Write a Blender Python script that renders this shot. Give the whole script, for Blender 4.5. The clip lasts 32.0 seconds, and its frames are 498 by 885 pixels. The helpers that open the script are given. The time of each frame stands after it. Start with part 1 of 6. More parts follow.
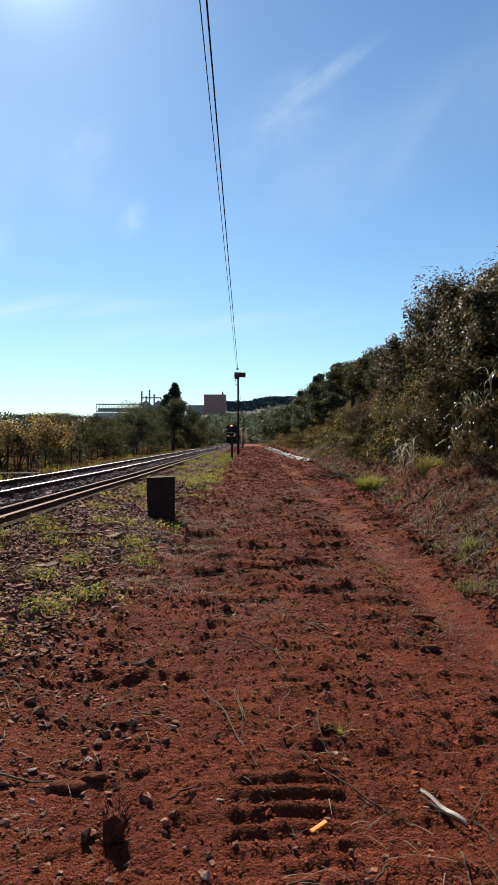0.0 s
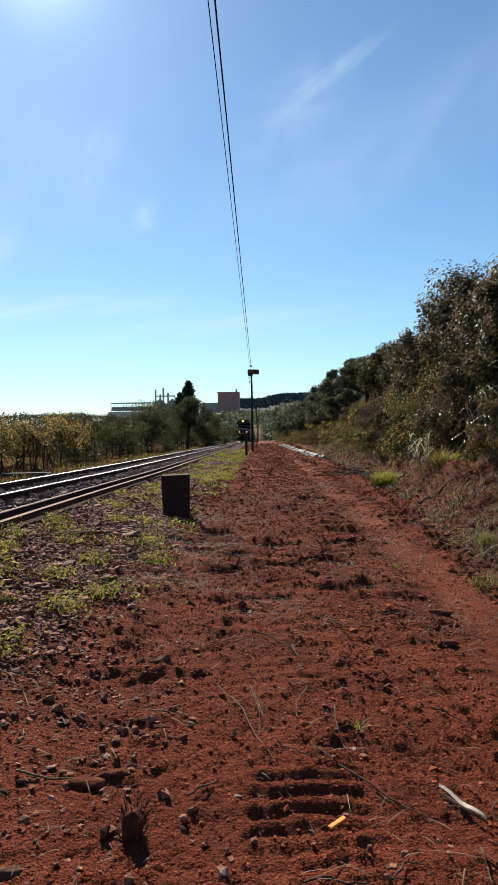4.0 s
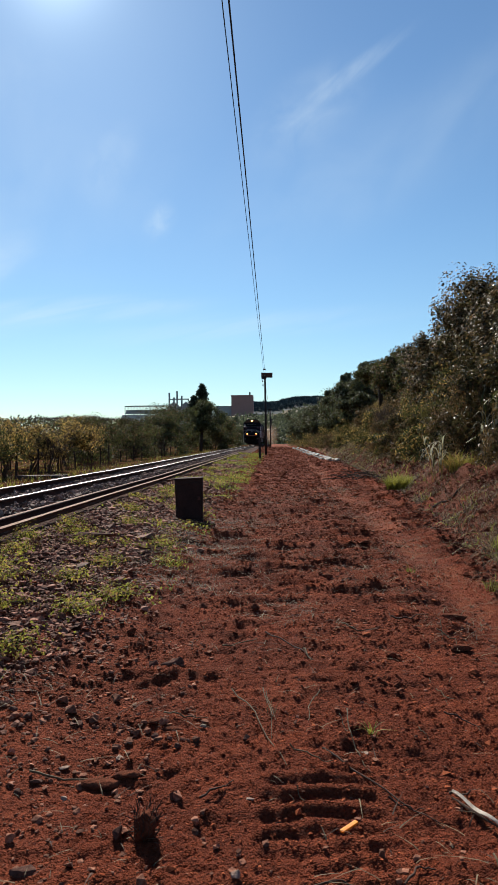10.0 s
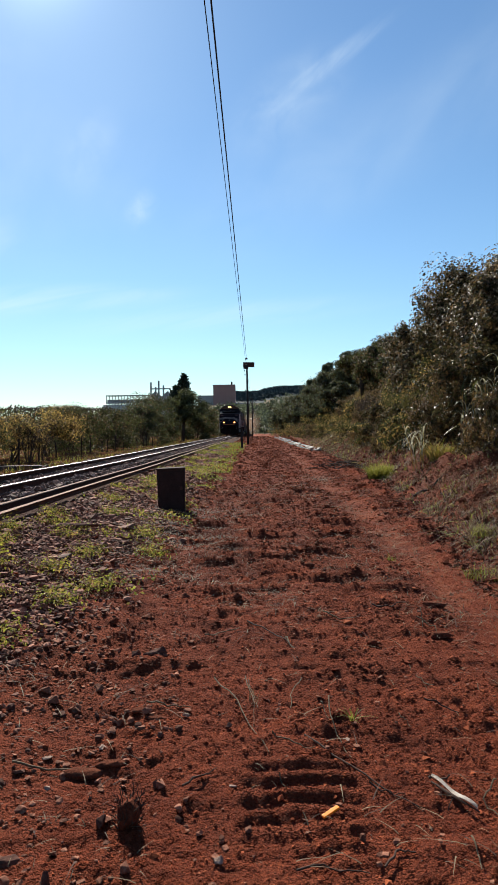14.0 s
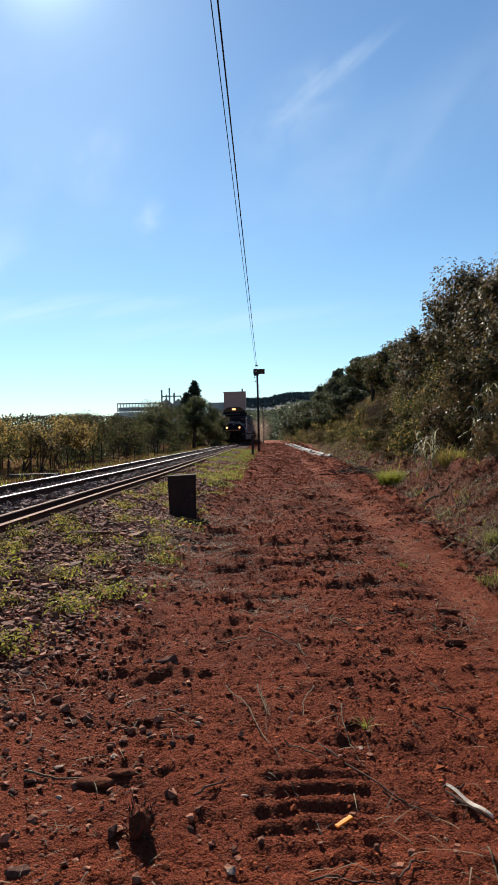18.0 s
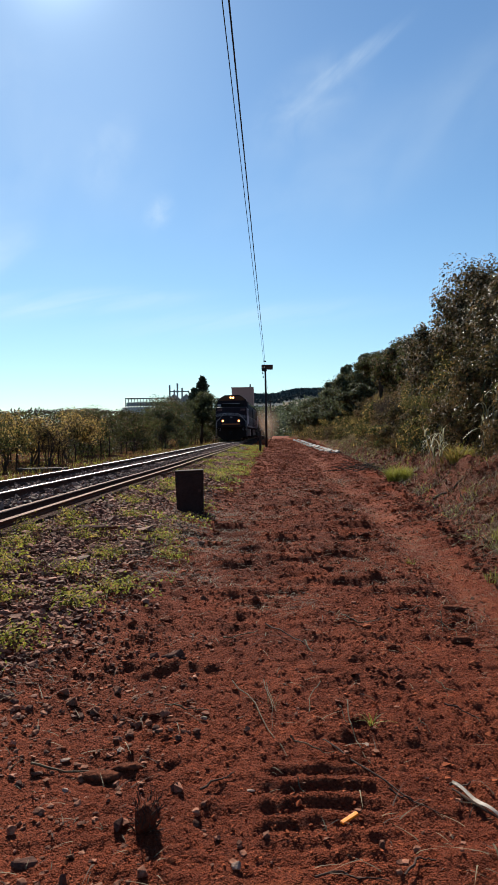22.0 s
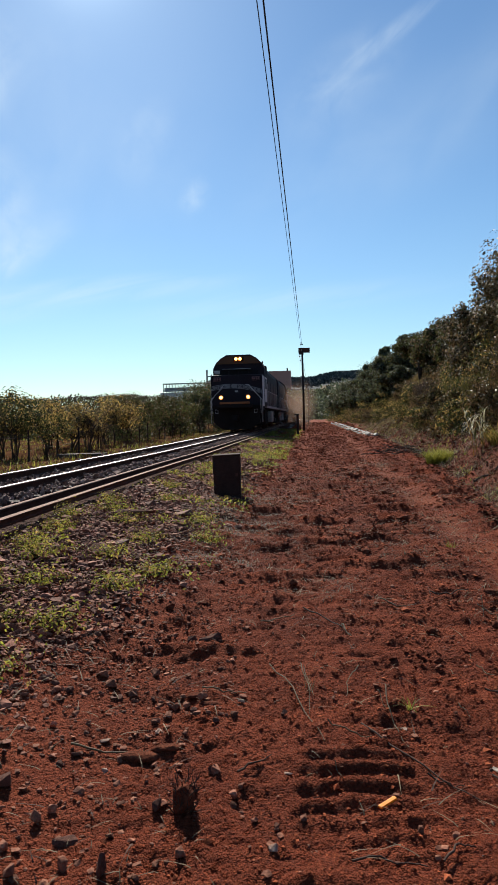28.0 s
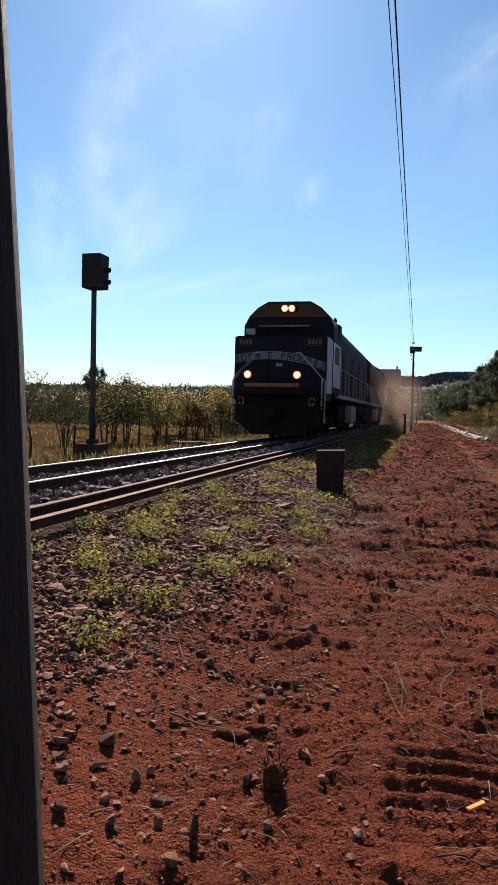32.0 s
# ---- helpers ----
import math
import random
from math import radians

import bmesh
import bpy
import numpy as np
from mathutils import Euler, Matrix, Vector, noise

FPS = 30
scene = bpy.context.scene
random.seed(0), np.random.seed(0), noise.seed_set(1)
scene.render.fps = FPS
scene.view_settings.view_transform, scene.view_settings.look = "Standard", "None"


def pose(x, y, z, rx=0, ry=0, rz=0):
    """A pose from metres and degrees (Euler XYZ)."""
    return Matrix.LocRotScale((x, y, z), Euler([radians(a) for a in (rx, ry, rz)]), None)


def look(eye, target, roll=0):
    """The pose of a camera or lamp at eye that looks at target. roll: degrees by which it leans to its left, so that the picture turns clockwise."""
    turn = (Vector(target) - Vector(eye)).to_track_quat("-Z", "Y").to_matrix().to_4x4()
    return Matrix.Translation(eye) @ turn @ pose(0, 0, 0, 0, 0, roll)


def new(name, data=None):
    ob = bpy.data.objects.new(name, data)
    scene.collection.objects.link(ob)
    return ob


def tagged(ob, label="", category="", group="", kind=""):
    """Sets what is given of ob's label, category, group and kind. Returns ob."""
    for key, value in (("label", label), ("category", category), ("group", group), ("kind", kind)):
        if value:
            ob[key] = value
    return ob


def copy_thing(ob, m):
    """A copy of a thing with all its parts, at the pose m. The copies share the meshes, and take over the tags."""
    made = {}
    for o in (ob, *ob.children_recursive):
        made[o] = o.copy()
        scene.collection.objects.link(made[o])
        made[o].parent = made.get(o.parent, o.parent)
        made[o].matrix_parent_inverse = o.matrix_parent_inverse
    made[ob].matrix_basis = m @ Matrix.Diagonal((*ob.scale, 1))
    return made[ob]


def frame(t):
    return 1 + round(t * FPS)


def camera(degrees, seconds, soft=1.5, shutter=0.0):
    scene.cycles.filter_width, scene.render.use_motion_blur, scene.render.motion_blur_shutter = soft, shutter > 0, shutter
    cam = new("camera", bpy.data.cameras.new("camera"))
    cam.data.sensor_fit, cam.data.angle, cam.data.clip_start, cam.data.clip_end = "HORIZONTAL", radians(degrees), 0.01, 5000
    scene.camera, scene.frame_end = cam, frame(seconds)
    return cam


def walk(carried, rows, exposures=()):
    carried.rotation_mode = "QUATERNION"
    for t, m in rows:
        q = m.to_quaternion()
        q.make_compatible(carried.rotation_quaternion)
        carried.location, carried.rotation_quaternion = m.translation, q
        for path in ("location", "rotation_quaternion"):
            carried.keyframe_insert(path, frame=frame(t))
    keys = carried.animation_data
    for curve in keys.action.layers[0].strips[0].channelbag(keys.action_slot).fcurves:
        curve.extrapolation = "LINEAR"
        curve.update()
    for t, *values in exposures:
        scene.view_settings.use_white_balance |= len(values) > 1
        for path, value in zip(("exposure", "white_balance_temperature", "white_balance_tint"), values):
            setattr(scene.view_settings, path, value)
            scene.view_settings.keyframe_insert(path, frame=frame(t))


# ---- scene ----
cam = camera(38.75, 32.0, soft=0.8)
ROWS = [  # seconds, x, y, z, pitch, roll, yaw
    (0.0, 0.000, -0.000, 1.500, -0.00, 0.00, 0.00),
    (0.5, 0.008, -0.004, 1.503, -0.04, 0.27, -0.16),
    (1.0, 0.008, -0.003, 1.502, 0.17, 0.41, 0.34),
    (1.5, 0.007, -0.002, 1.501, 0.04, 0.55, 0.18),
    (2.0, 0.008, 0.003, 1.499, -0.08, 0.75, 0.09),
    (2.5, 0.006, 0.001, 1.501, -0.49, 0.94, 0.19),
    (3.0, 0.008, -0.000, 1.499, -0.20, 0.82, 0.90),
    (3.5, 0.004, 0.004, 1.497, -0.12, 0.73, 1.19),
    (5.5, 0.004, 0.002, 1.499, -0.83, 0.89, 0.91),
    (6.0, 0.004, 0.001, 1.499, -0.69, 0.79, 0.82),
    (6.5, 0.010, 0.000, 1.497, -0.92, 0.86, 1.43),
    (7.0, 0.007, -0.012, 1.506, -1.16, 1.32, 1.57),
    (7.5, 0.006, -0.002, 1.496, -1.57, 0.94, 2.31),
    (8.0, 0.011, 0.000, 1.498, -0.11, 1.24, 2.55),
    (8.5, 0.007, -0.003, 1.499, 0.47, 0.33, 1.47),
    (9.0, 0.003, -0.007, 1.499, 0.84, -0.10, 1.76),
    (9.5, 0.007, -0.005, 1.497, -0.28, 0.49, 2.24),
    (10.0, 0.007, -0.004, 1.497, 0.04, 0.63, 2.24),
    (10.5, 0.004, -0.000, 1.496, 0.38, 0.86, 2.06),
    (11.0, 0.007, -0.005, 1.498, 0.10, 0.60, 1.21),
    (11.5, 0.006, -0.003, 1.497, 0.07, 0.49, 1.06),
    (12.0, 0.004, -0.002, 1.496, -0.07, 0.40, 0.86),
    (12.5, 0.007, -0.002, 1.496, -0.49, 0.53, 0.61),
    (13.0, 0.008, -0.006, 1.499, -0.50, 0.67, 0.53),
    (13.5, 0.009, -0.004, 1.497, -0.50, 0.64, 0.86),
    (14.0, 0.008, -0.012, 1.501, -0.82, 0.74, 0.80),
    (14.5, 0.008, -0.006, 1.501, -0.32, 0.68, 1.59),
    (16.5, 0.014, -0.005, 1.503, -0.26, 1.30, 1.46),
    (17.0, 0.010, -0.001, 1.501, -0.30, 1.23, 1.78),
    (17.5, 0.008, 0.002, 1.498, -0.34, 1.12, 1.60),
    (18.0, 0.012, -0.002, 1.500, -0.26, 1.16, 1.67),
    (18.5, 0.010, 0.003, 1.499, -0.61, 1.10, 1.46),
    (19.0, 0.010, -0.007, 1.502, -0.34, 0.97, 1.38),
    (19.5, 0.011, -0.001, 1.501, -0.48, 1.03, 1.59),
    (20.0, 0.010, 0.001, 1.498, -0.39, 1.05, 2.01),
    (20.5, 0.009, -0.003, 1.501, -0.17, 0.71, 1.83),
    (21.0, 0.012, -0.004, 1.502, -0.40, 0.92, 1.64),
    (21.5, 0.011, -0.006, 1.504, -0.36, 0.76, 2.06),
    (22.0, 0.010, 0.004, 1.499, -0.60, 0.78, 2.29),
    (22.5, 0.010, 0.004, 1.497, -0.40, 0.80, 2.48),
    (23.0, 0.007, 0.005, 1.498, -0.48, 0.79, 2.84),
    (23.5, 0.012, 0.006, 1.498, -0.45, 0.74, 2.91),
    (24.0, 0.014, 0.003, 1.500, -0.66, 0.94, 2.82),
    (24.5, 0.012, -0.000, 1.496, -0.74, 1.18, 2.92),
    (25.0, 0.010, 0.002, 1.502, -0.93, 1.11, 3.48),
    (25.5, 0.009, 0.007, 1.502, -1.24, 1.12, 3.79),
    (27.5, 0.015, 0.019, 1.497, -0.91, 1.12, 5.60),
    (28.0, 0.025, 0.033, 1.494, -1.83, 1.44, 5.37),
    (28.5, 0.032, 0.026, 1.509, -1.34, 0.98, 5.46),
    (29.0, 0.033, 0.042, 1.506, -0.79, 1.08, 10.32),
    (29.5, 0.044, 0.064, 1.512, 0.05, -0.03, 11.30),
    (30.0, 0.045, 0.093, 1.506, -0.25, -0.23, 11.63),
    (30.5, 0.034, 0.123, 1.491, -1.35, -0.09, 11.29),
    (31.0, 0.044, 0.078, 1.492, -0.58, 0.15, 12.57),
    (31.5, 0.028, 0.006, 1.483, -2.05, -0.43, 13.41),
    (32.0, 0.021, -0.059, 1.489, -2.26, -1.52, 13.75),
]


def hold(x, y, z, pitch, roll, yaw):
    return pose(x, y, z, 0, 0, yaw) @ pose(0, 0, 0, pitch) @ pose(0, 0, 0, 0, roll) @ pose(0, 0, 0, 90)


# ---- light ----
SUN_AZ, SUN_EL = 17.3, 34.3      # degrees left of +y, degrees up
sun_way = Vector((-math.sin(radians(SUN_AZ)) * math.cos(radians(SUN_EL)), math.cos(radians(SUN_AZ)) * math.cos(radians(SUN_EL)), math.sin(radians(SUN_EL))))
sun_data = bpy.data.lights.new("sun", "SUN")
sun_data.energy, sun_data.angle, sun_data.color = 5.0, radians(0.53), (1.0, 0.93, 0.82)
sun = new("sun", sun_data)
sun.matrix_basis = look(sun_way * 200, (0, 0, 0))
EXPOSURES = [
    (0.0, 0.92, 6500, 10),
    (6.0, 0.97, 6500, 10),
    (7.5, 0.92, 6500, 10),
    (9.0, 0.82, 6500, 10),
    (11.0, 0.77, 6500, 10),
    (12.0, 0.80, 6500, 10),
    (13.0, 0.94, 6500, 10),
    (14.0, 0.97, 6500, 10),
    (20.0, 0.92, 6500, 10),
    (25.0, 0.82, 6500, 10),
    (28.0, 0.82, 6500, 11),
    (29.0, 0.86, 6500, 12),
    (30.0, 0.74, 6500, 22),
    (30.5, 0.70, 6500, 14),
    (31.0, 0.84, 6500, 16),
    (31.5, 0.74, 6500, 11),
    (32.0, 0.98, 6500, 12)]

world = bpy.data.worlds.new("sky")
scene.world = world
world.use_nodes = True
wt = world.node_tree
wt.nodes.clear()


def wnode(kind, **kw):
    n = wt.nodes.new(kind)
    for k, v in kw.items():
        n.inputs[k].default_value = v
    return n


sky = wt.nodes.new("ShaderNodeTexSky")
sky.sky_type, sky.sun_disc = "NISHITA", False
sky.sun_elevation, sky.sun_rotation = radians(SUN_EL), radians(-SUN_AZ)
sky.air_density, sky.dust_density, sky.ozone_density, sky.altitude = 1.25, 0.18, 3.2, 1000
# thin cirrus wisps, laid out over the tangent plane ahead (x / y, z / y)
tc = wt.nodes.new("ShaderNodeTexCoord")
split = wt.nodes.new("ShaderNodeSeparateXYZ")
wt.links.new(tc.outputs["Generated"], split.inputs["Vector"])
flat_sky = wt.nodes.new("ShaderNodeCombineXYZ")


def wmath(op, a, b):
    n = wt.nodes.new("ShaderNodeMath")
    n.operation = op
    for k, v in enumerate((a, b)):
        if isinstance(v, (int, float)):
            n.inputs[k].default_value = v
        else:
            wt.links.new(v, n.inputs[k])
    return n.outputs[0]


ahead = wmath("MAXIMUM", split.outputs["Y"], 0.02)
wt.links.new(wmath("DIVIDE", split.outputs["X"], ahead), flat_sky.inputs["X"])
wt.links.new(wmath("DIVIDE", split.outputs["Z"], ahead), flat_sky.inputs["Y"])


def sky_map(u, v, angle, length, width):
    n = wt.nodes.new("ShaderNodeMapping")
    n.vector_type = "TEXTURE"
    n.inputs["Location"].default_value = (u, v, 0)
    n.inputs["Rotation"].default_value = (0, 0, radians(angle))
    n.inputs["Scale"].default_value = (length, width, 1)
    wt.links.new(flat_sky.outputs["Vector"], n.inputs["Vector"])
    return n.outputs["Vector"]


def wisp(u, v, angle, length, width, strength, grain=2.2):
    """A soft streak, frayed along its length."""
    way = sky_map(u, v, angle, length, width)
    size = wt.nodes.new("ShaderNodeVectorMath")
    size.operation = "LENGTH"
    wt.links.new(way, size.inputs[0])
    fade = wt.nodes.new("ShaderNodeMapRange")
    fade.interpolation_type = "SMOOTHERSTEP"
    fade.inputs["From Min"].default_value, fade.inputs["From Max"].default_value = 0.0, 1.0
    fade.inputs["To Min"].default_value, fade.inputs["To Max"].default_value = strength, 0.0
    wt.links.new(size.outputs["Value"], fade.inputs["Value"])
    fray = wnode("ShaderNodeTexNoise", Scale=grain, Detail=4.0, Roughness=0.5, Distortion=0.5)
    wt.links.new(sky_map(u + 0.3, v + 0.2, angle + 8, length, width * 1.5), fray.inputs["Vector"])
    soft = wt.nodes.new("ShaderNodeMapRange")
    soft.inputs["From Min"].default_value, soft.inputs["From Max"].default_value = 0.25, 0.8
    wt.links.new(fray.outputs["Fac"], soft.inputs["Value"])
    return wmath("MULTIPLY", fade.outputs["Result"], soft.outputs["Result"])


WISPS = ((0.105, 0.515, 36, 0.16, 0.02, 0.3), (0.045, 0.465, 40, 0.16, 0.075, 0.26), (0.21, 0.42, 42, 0.26, 0.09, 0.08), (-0.163, 0.318, 62, 0.045, 0.03, 0.3), (-0.235, 0.40, 60, 0.09, 0.06, 0.2), (-0.27, 0.36, 20, 0.3, 0.2, 0.12),
         (-0.29, 0.192, 1, 0.28, 0.03, 0.42), (-0.52, 0.17, 3, 0.3, 0.04, 0.4), (-0.05, 0.165, 4, 0.34, 0.03, 0.25), (-0.47, 0.50, 64, 0.16, 0.08, 0.4), (-0.47, 0.34, 116, 0.17, 0.09, 0.6), (-0.57, 0.28, 100, 0.15, 0.07, 0.5), (-0.42, 0.25, 30, 0.14, 0.05, 0.4), (-0.40, 0.42, 70, 0.3, 0.16, 0.2), (0.33, 0.50, 40, 0.34, 0.12, 0.1), (0.06, 0.36, 30, 0.3, 0.14, 0.14))
veil = 0.0
for one_wisp in WISPS:
    veil = wmath("ADD", wisp(*one_wisp), veil)
mixc = wt.nodes.new("ShaderNodeMix")
mixc.data_type = "RGBA"
mixc.inputs["B"].default_value = (8.0, 9.3, 9.9, 1)
wt.links.new(wmath("MINIMUM", wmath("MULTIPLY", veil, 0.9), 1.0), mixc.inputs["Factor"])
tint = wt.nodes.new("ShaderNodeMix")
tint.data_type, tint.blend_type = "RGBA", "MULTIPLY"
tint.inputs["Factor"].default_value = 1.0
tint.inputs["B"].default_value = (0.81, 0.975, 1.055, 1)
wt.links.new(sky.outputs["Color"], tint.inputs["A"])
wt.links.new(tint.outputs["Result"], mixc.inputs["A"])
# the bright aureole of thin haze round the sun
near_sun = wt.nodes.new("ShaderNodeVectorMath")
near_sun.operation = "DOT_PRODUCT"
near_sun.inputs[1].default_value = sun_way
wt.links.new(tc.outputs["Generated"], near_sun.inputs[0])
towards = wmath("MAXIMUM", near_sun.outputs["Value"], 0.0)
halo = wmath("ADD", wmath("MULTIPLY", wmath("POWER", towards, 60.0), 1.5), wmath("MULTIPLY", wmath("POWER", towards, 600.0), 5.5))
glow = wt.nodes.new("ShaderNodeMix")
glow.data_type, glow.blend_type = "RGBA", "ADD"
glow.inputs["Factor"].default_value = 1.0
grey = wt.nodes.new("ShaderNodeCombineXYZ")
for k, share in enumerate((0.84, 1.0, 1.0)):
    wt.links.new(wmath("MULTIPLY", halo, share), grey.inputs[k])
wt.links.new(mixc.outputs["Result"], glow.inputs["A"])
wt.links.new(grey.outputs["Vector"], glow.inputs["B"])
bg = wnode("ShaderNodeBackground", Strength=0.059)
wo = wt.nodes.new("ShaderNodeOutputWorld")
wt.links.new(glow.outputs["Result"], bg.inputs["Color"])
wt.links.new(bg.outputs["Background"], wo.inputs["Surface"])


# ---- materials ----
def material(name, base, dark, scale=6.0, rough=0.85, metal=0.0, bump=0.3, fine=60.0, third=None, island=0.0, spec=0.3, thin=0.0, wear=0.5, aspect=(1, 1, 1)):
    """Two colours mixed by a coarse and a fine noise, with relief; island varies loose pieces, thin lets light through."""
    m = bpy.data.materials.new(name)
    m.use_nodes = True
    t = m.node_tree
    p = t.nodes["Principled BSDF"]
    out = t.nodes["Material Output"]
    co = t.nodes.new("ShaderNodeTexCoord")
    mpp = t.nodes.new("ShaderNodeMapping")
    mpp.inputs["Scale"].default_value = aspect
    t.links.new(co.outputs["Object"], mpp.inputs["Vector"])
    a = t.nodes.new("ShaderNodeTexNoise")
    a.inputs["Scale"].default_value, a.inputs["Detail"].default_value, a.inputs["Roughness"].default_value = scale, 5.0, 0.6
    b = t.nodes.new("ShaderNodeTexNoise")
    b.inputs["Scale"].default_value, b.inputs["Detail"].default_value, b.inputs["Roughness"].default_value = fine, 4.0, 0.65
    t.links.new(mpp.outputs["Vector"], a.inputs["Vector"])
    t.links.new(mpp.outputs["Vector"], b.inputs["Vector"])
    mix = t.nodes.new("ShaderNodeMath")
    mix.operation = "MULTIPLY_ADD"
    mix.inputs[1].default_value = wear
    half = t.nodes.new("ShaderNodeMath")
    half.operation = "MULTIPLY"
    half.inputs[1].default_value = 1.0 - wear
    t.links.new(a.outputs["Fac"], mix.inputs[0])
    t.links.new(b.outputs["Fac"], half.inputs[0])
    t.links.new(half.outputs[0], mix.inputs[2])
    r = t.nodes.new("ShaderNodeValToRGB")
    e = r.color_ramp.elements
    e[0].position, e[0].color = 0.36, (*dark, 1)
    e[1].position, e[1].color = 0.62, (*base, 1)
    if third:
        x = e.new(0.74)
        x.color = (*third, 1)
    t.links.new(mix.outputs[0], r.inputs["Fac"])
    colour = r.outputs["Color"]
    if island:
        g = t.nodes.new("ShaderNodeNewGeometry")
        hs = t.nodes.new("ShaderNodeHueSaturation")
        rng = t.nodes.new("ShaderNodeMapRange")
        rng.inputs["To Min"].default_value, rng.inputs["To Max"].default_value = 1 - island, 1 + island
        t.links.new(g.outputs["Random Per Island"], rng.inputs["Value"])
        t.links.new(rng.outputs["Result"], hs.inputs["Value"])
        t.links.new(colour, hs.inputs["Color"])
        colour = hs.outputs["Color"]
    t.links.new(colour, p.inputs["Base Color"])
    p.inputs["Roughness"].default_value, p.inputs["Metallic"].default_value = rough, metal
    p.inputs["Specular IOR Level"].default_value = spec
    if bump:
        bp = t.nodes.new("ShaderNodeBump")
        bp.inputs["Strength"].default_value, bp.inputs["Distance"].default_value = bump, 0.02
        t.links.new(mix.outputs[0], bp.inputs["Height"])
        t.links.new(bp.outputs["Normal"], p.inputs["Normal"])
    if thin:
        tr = t.nodes.new("ShaderNodeBsdfTranslucent")
        ms = t.nodes.new("ShaderNodeMixShader")
        ms.inputs["Fac"].default_value = thin
        t.links.new(colour, tr.inputs["Color"])
        t.links.new(p.outputs["BSDF"], ms.inputs[1])
        t.links.new(tr.outputs["BSDF"], ms.inputs[2])
        t.links.new(ms.outputs["Shader"], out.inputs["Surface"])
    return m


def glowing(name, colour, strength):
    m = bpy.data.materials.new(name)
    m.use_nodes = True
    p = m.node_tree.nodes["Principled BSDF"]
    p.inputs["Base Color"].default_value = (*colour, 1)
    p.inputs["Emission Color"].default_value = (*colour, 1)
    p.inputs["Emission Strength"].default_value = strength
    return m


def crumbly(m, scales, distance):
    """Crumbs of several sizes as relief over a material."""
    t = m.node_tree
    p = t.nodes["Principled BSDF"]
    co = t.nodes.new("ShaderNodeTexCoord")
    last = None
    for k, (s, w) in enumerate(scales):
        v = t.nodes.new("ShaderNodeTexVoronoi")
        v.inputs["Scale"].default_value = s
        v.inputs["Randomness"].default_value = 1.0
        t.links.new(co.outputs["Object"], v.inputs["Vector"])
        mu = t.nodes.new("ShaderNodeMath")
        mu.operation = "MULTIPLY_ADD"
        mu.inputs[1].default_value = -w
        t.links.new(v.outputs["Distance"], mu.inputs[0])
        if last:
            t.links.new(last, mu.inputs[2])
        else:
            mu.inputs[2].default_value = 1.0
        last = mu.outputs[0]
    bp = t.nodes.new("ShaderNodeBump")
    bp.inputs["Strength"].default_value, bp.inputs["Distance"].default_value = 1.0, distance
    t.links.new(last, bp.inputs["Height"])
    old = p.inputs["Normal"].links
    if old:
        t.links.new(old[0].from_socket, bp.inputs["Normal"])
    t.links.new(bp.outputs["Normal"], p.inputs["Normal"])
    return m


RED_SOIL = material("red_soil", (0.262, 0.063, 0.028), (0.092, 0.0225, 0.012), 1.1, 0.95, bump=1.0, fine=75, third=(0.37, 0.145, 0.074), wear=0.45, spec=0.05)
crumbly(RED_SOIL, ((13, 0.42), (36, 0.55), (85, 0.5), (190, 0.35)), 0.045)
RUT_SOIL = material("packed_rut_soil", (0.21, 0.056, 0.025), (0.12, 0.031, 0.015), 2.2, 0.95, bump=0.9, fine=60, third=(0.27, 0.095, 0.047), wear=0.4, spec=0.05)
crumbly(RUT_SOIL, ((26, 0.35), (60, 0.35), (150, 0.3)), 0.026)
CRUMB = material("red_earth_crumb", (0.28, 0.074, 0.03), (0.14, 0.036, 0.016), 9, 0.95, bump=0.3, fine=70, third=(0.4, 0.18, 0.09), island=0.55, spec=0.06)
# soil colour darkened to carry the shadow in the gaps between stones
SHADED_GRAVEL_SOIL = material("shaded_gravel_soil", (0.064, 0.022, 0.013), (0.022, 0.009, 0.006), 3, 0.95, bump=0.8, fine=50, spec=0.05)
BANK_SOIL = material("bank_soil", (0.135, 0.039, 0.019), (0.06, 0.018, 0.01), 2.2, 0.95, bump=1.0, fine=26, third=(0.17, 0.09, 0.042), spec=0.04)
crumbly(BANK_SOIL, ((12, 0.6), (30, 0.4), (70, 0.2)), 0.06)
crumbly(SHADED_GRAVEL_SOIL, ((16, 0.8), (45, 0.4)), 0.05)
DRY_BANK = material("dry_grass_bank", (0.12, 0.09, 0.034), (0.06, 0.041, 0.018), 0.8, 1.0, bump=0.9, fine=14, third=(0.15, 0.11, 0.045), spec=0.0)
FIELD = material("dry_field", (0.1, 0.05, 0.025), (0.05, 0.025, 0.014), 0.5, 1.0, bump=0.8, fine=9, third=(0.12, 0.105, 0.033), spec=0.0)
FAR_FIELD = material("far_field", (0.099, 0.072, 0.04), (0.054, 0.047, 0.025), 0.02, 0.95, bump=0, fine=0.4, spec=0.05)
BALLAST = material("ballast_stone", (0.32, 0.2, 0.16), (0.12, 0.078, 0.066), 9, 0.85, bump=0.5, fine=70, third=(0.36, 0.25, 0.21), island=0.55, spec=0.12)
SLOPE_STONE = material("slope_stone", (0.27, 0.115, 0.072), (0.09, 0.036, 0.024), 9, 0.85, bump=0.4, fine=70, third=(0.42, 0.24, 0.165), island=0.65, spec=0.12)
RED_STONE = material("red_stone", (0.26, 0.115, 0.07), (0.12, 0.048, 0.03), 9, 0.9, bump=0.5, fine=60, third=(0.4, 0.24, 0.165), island=0.5, spec=0.08)
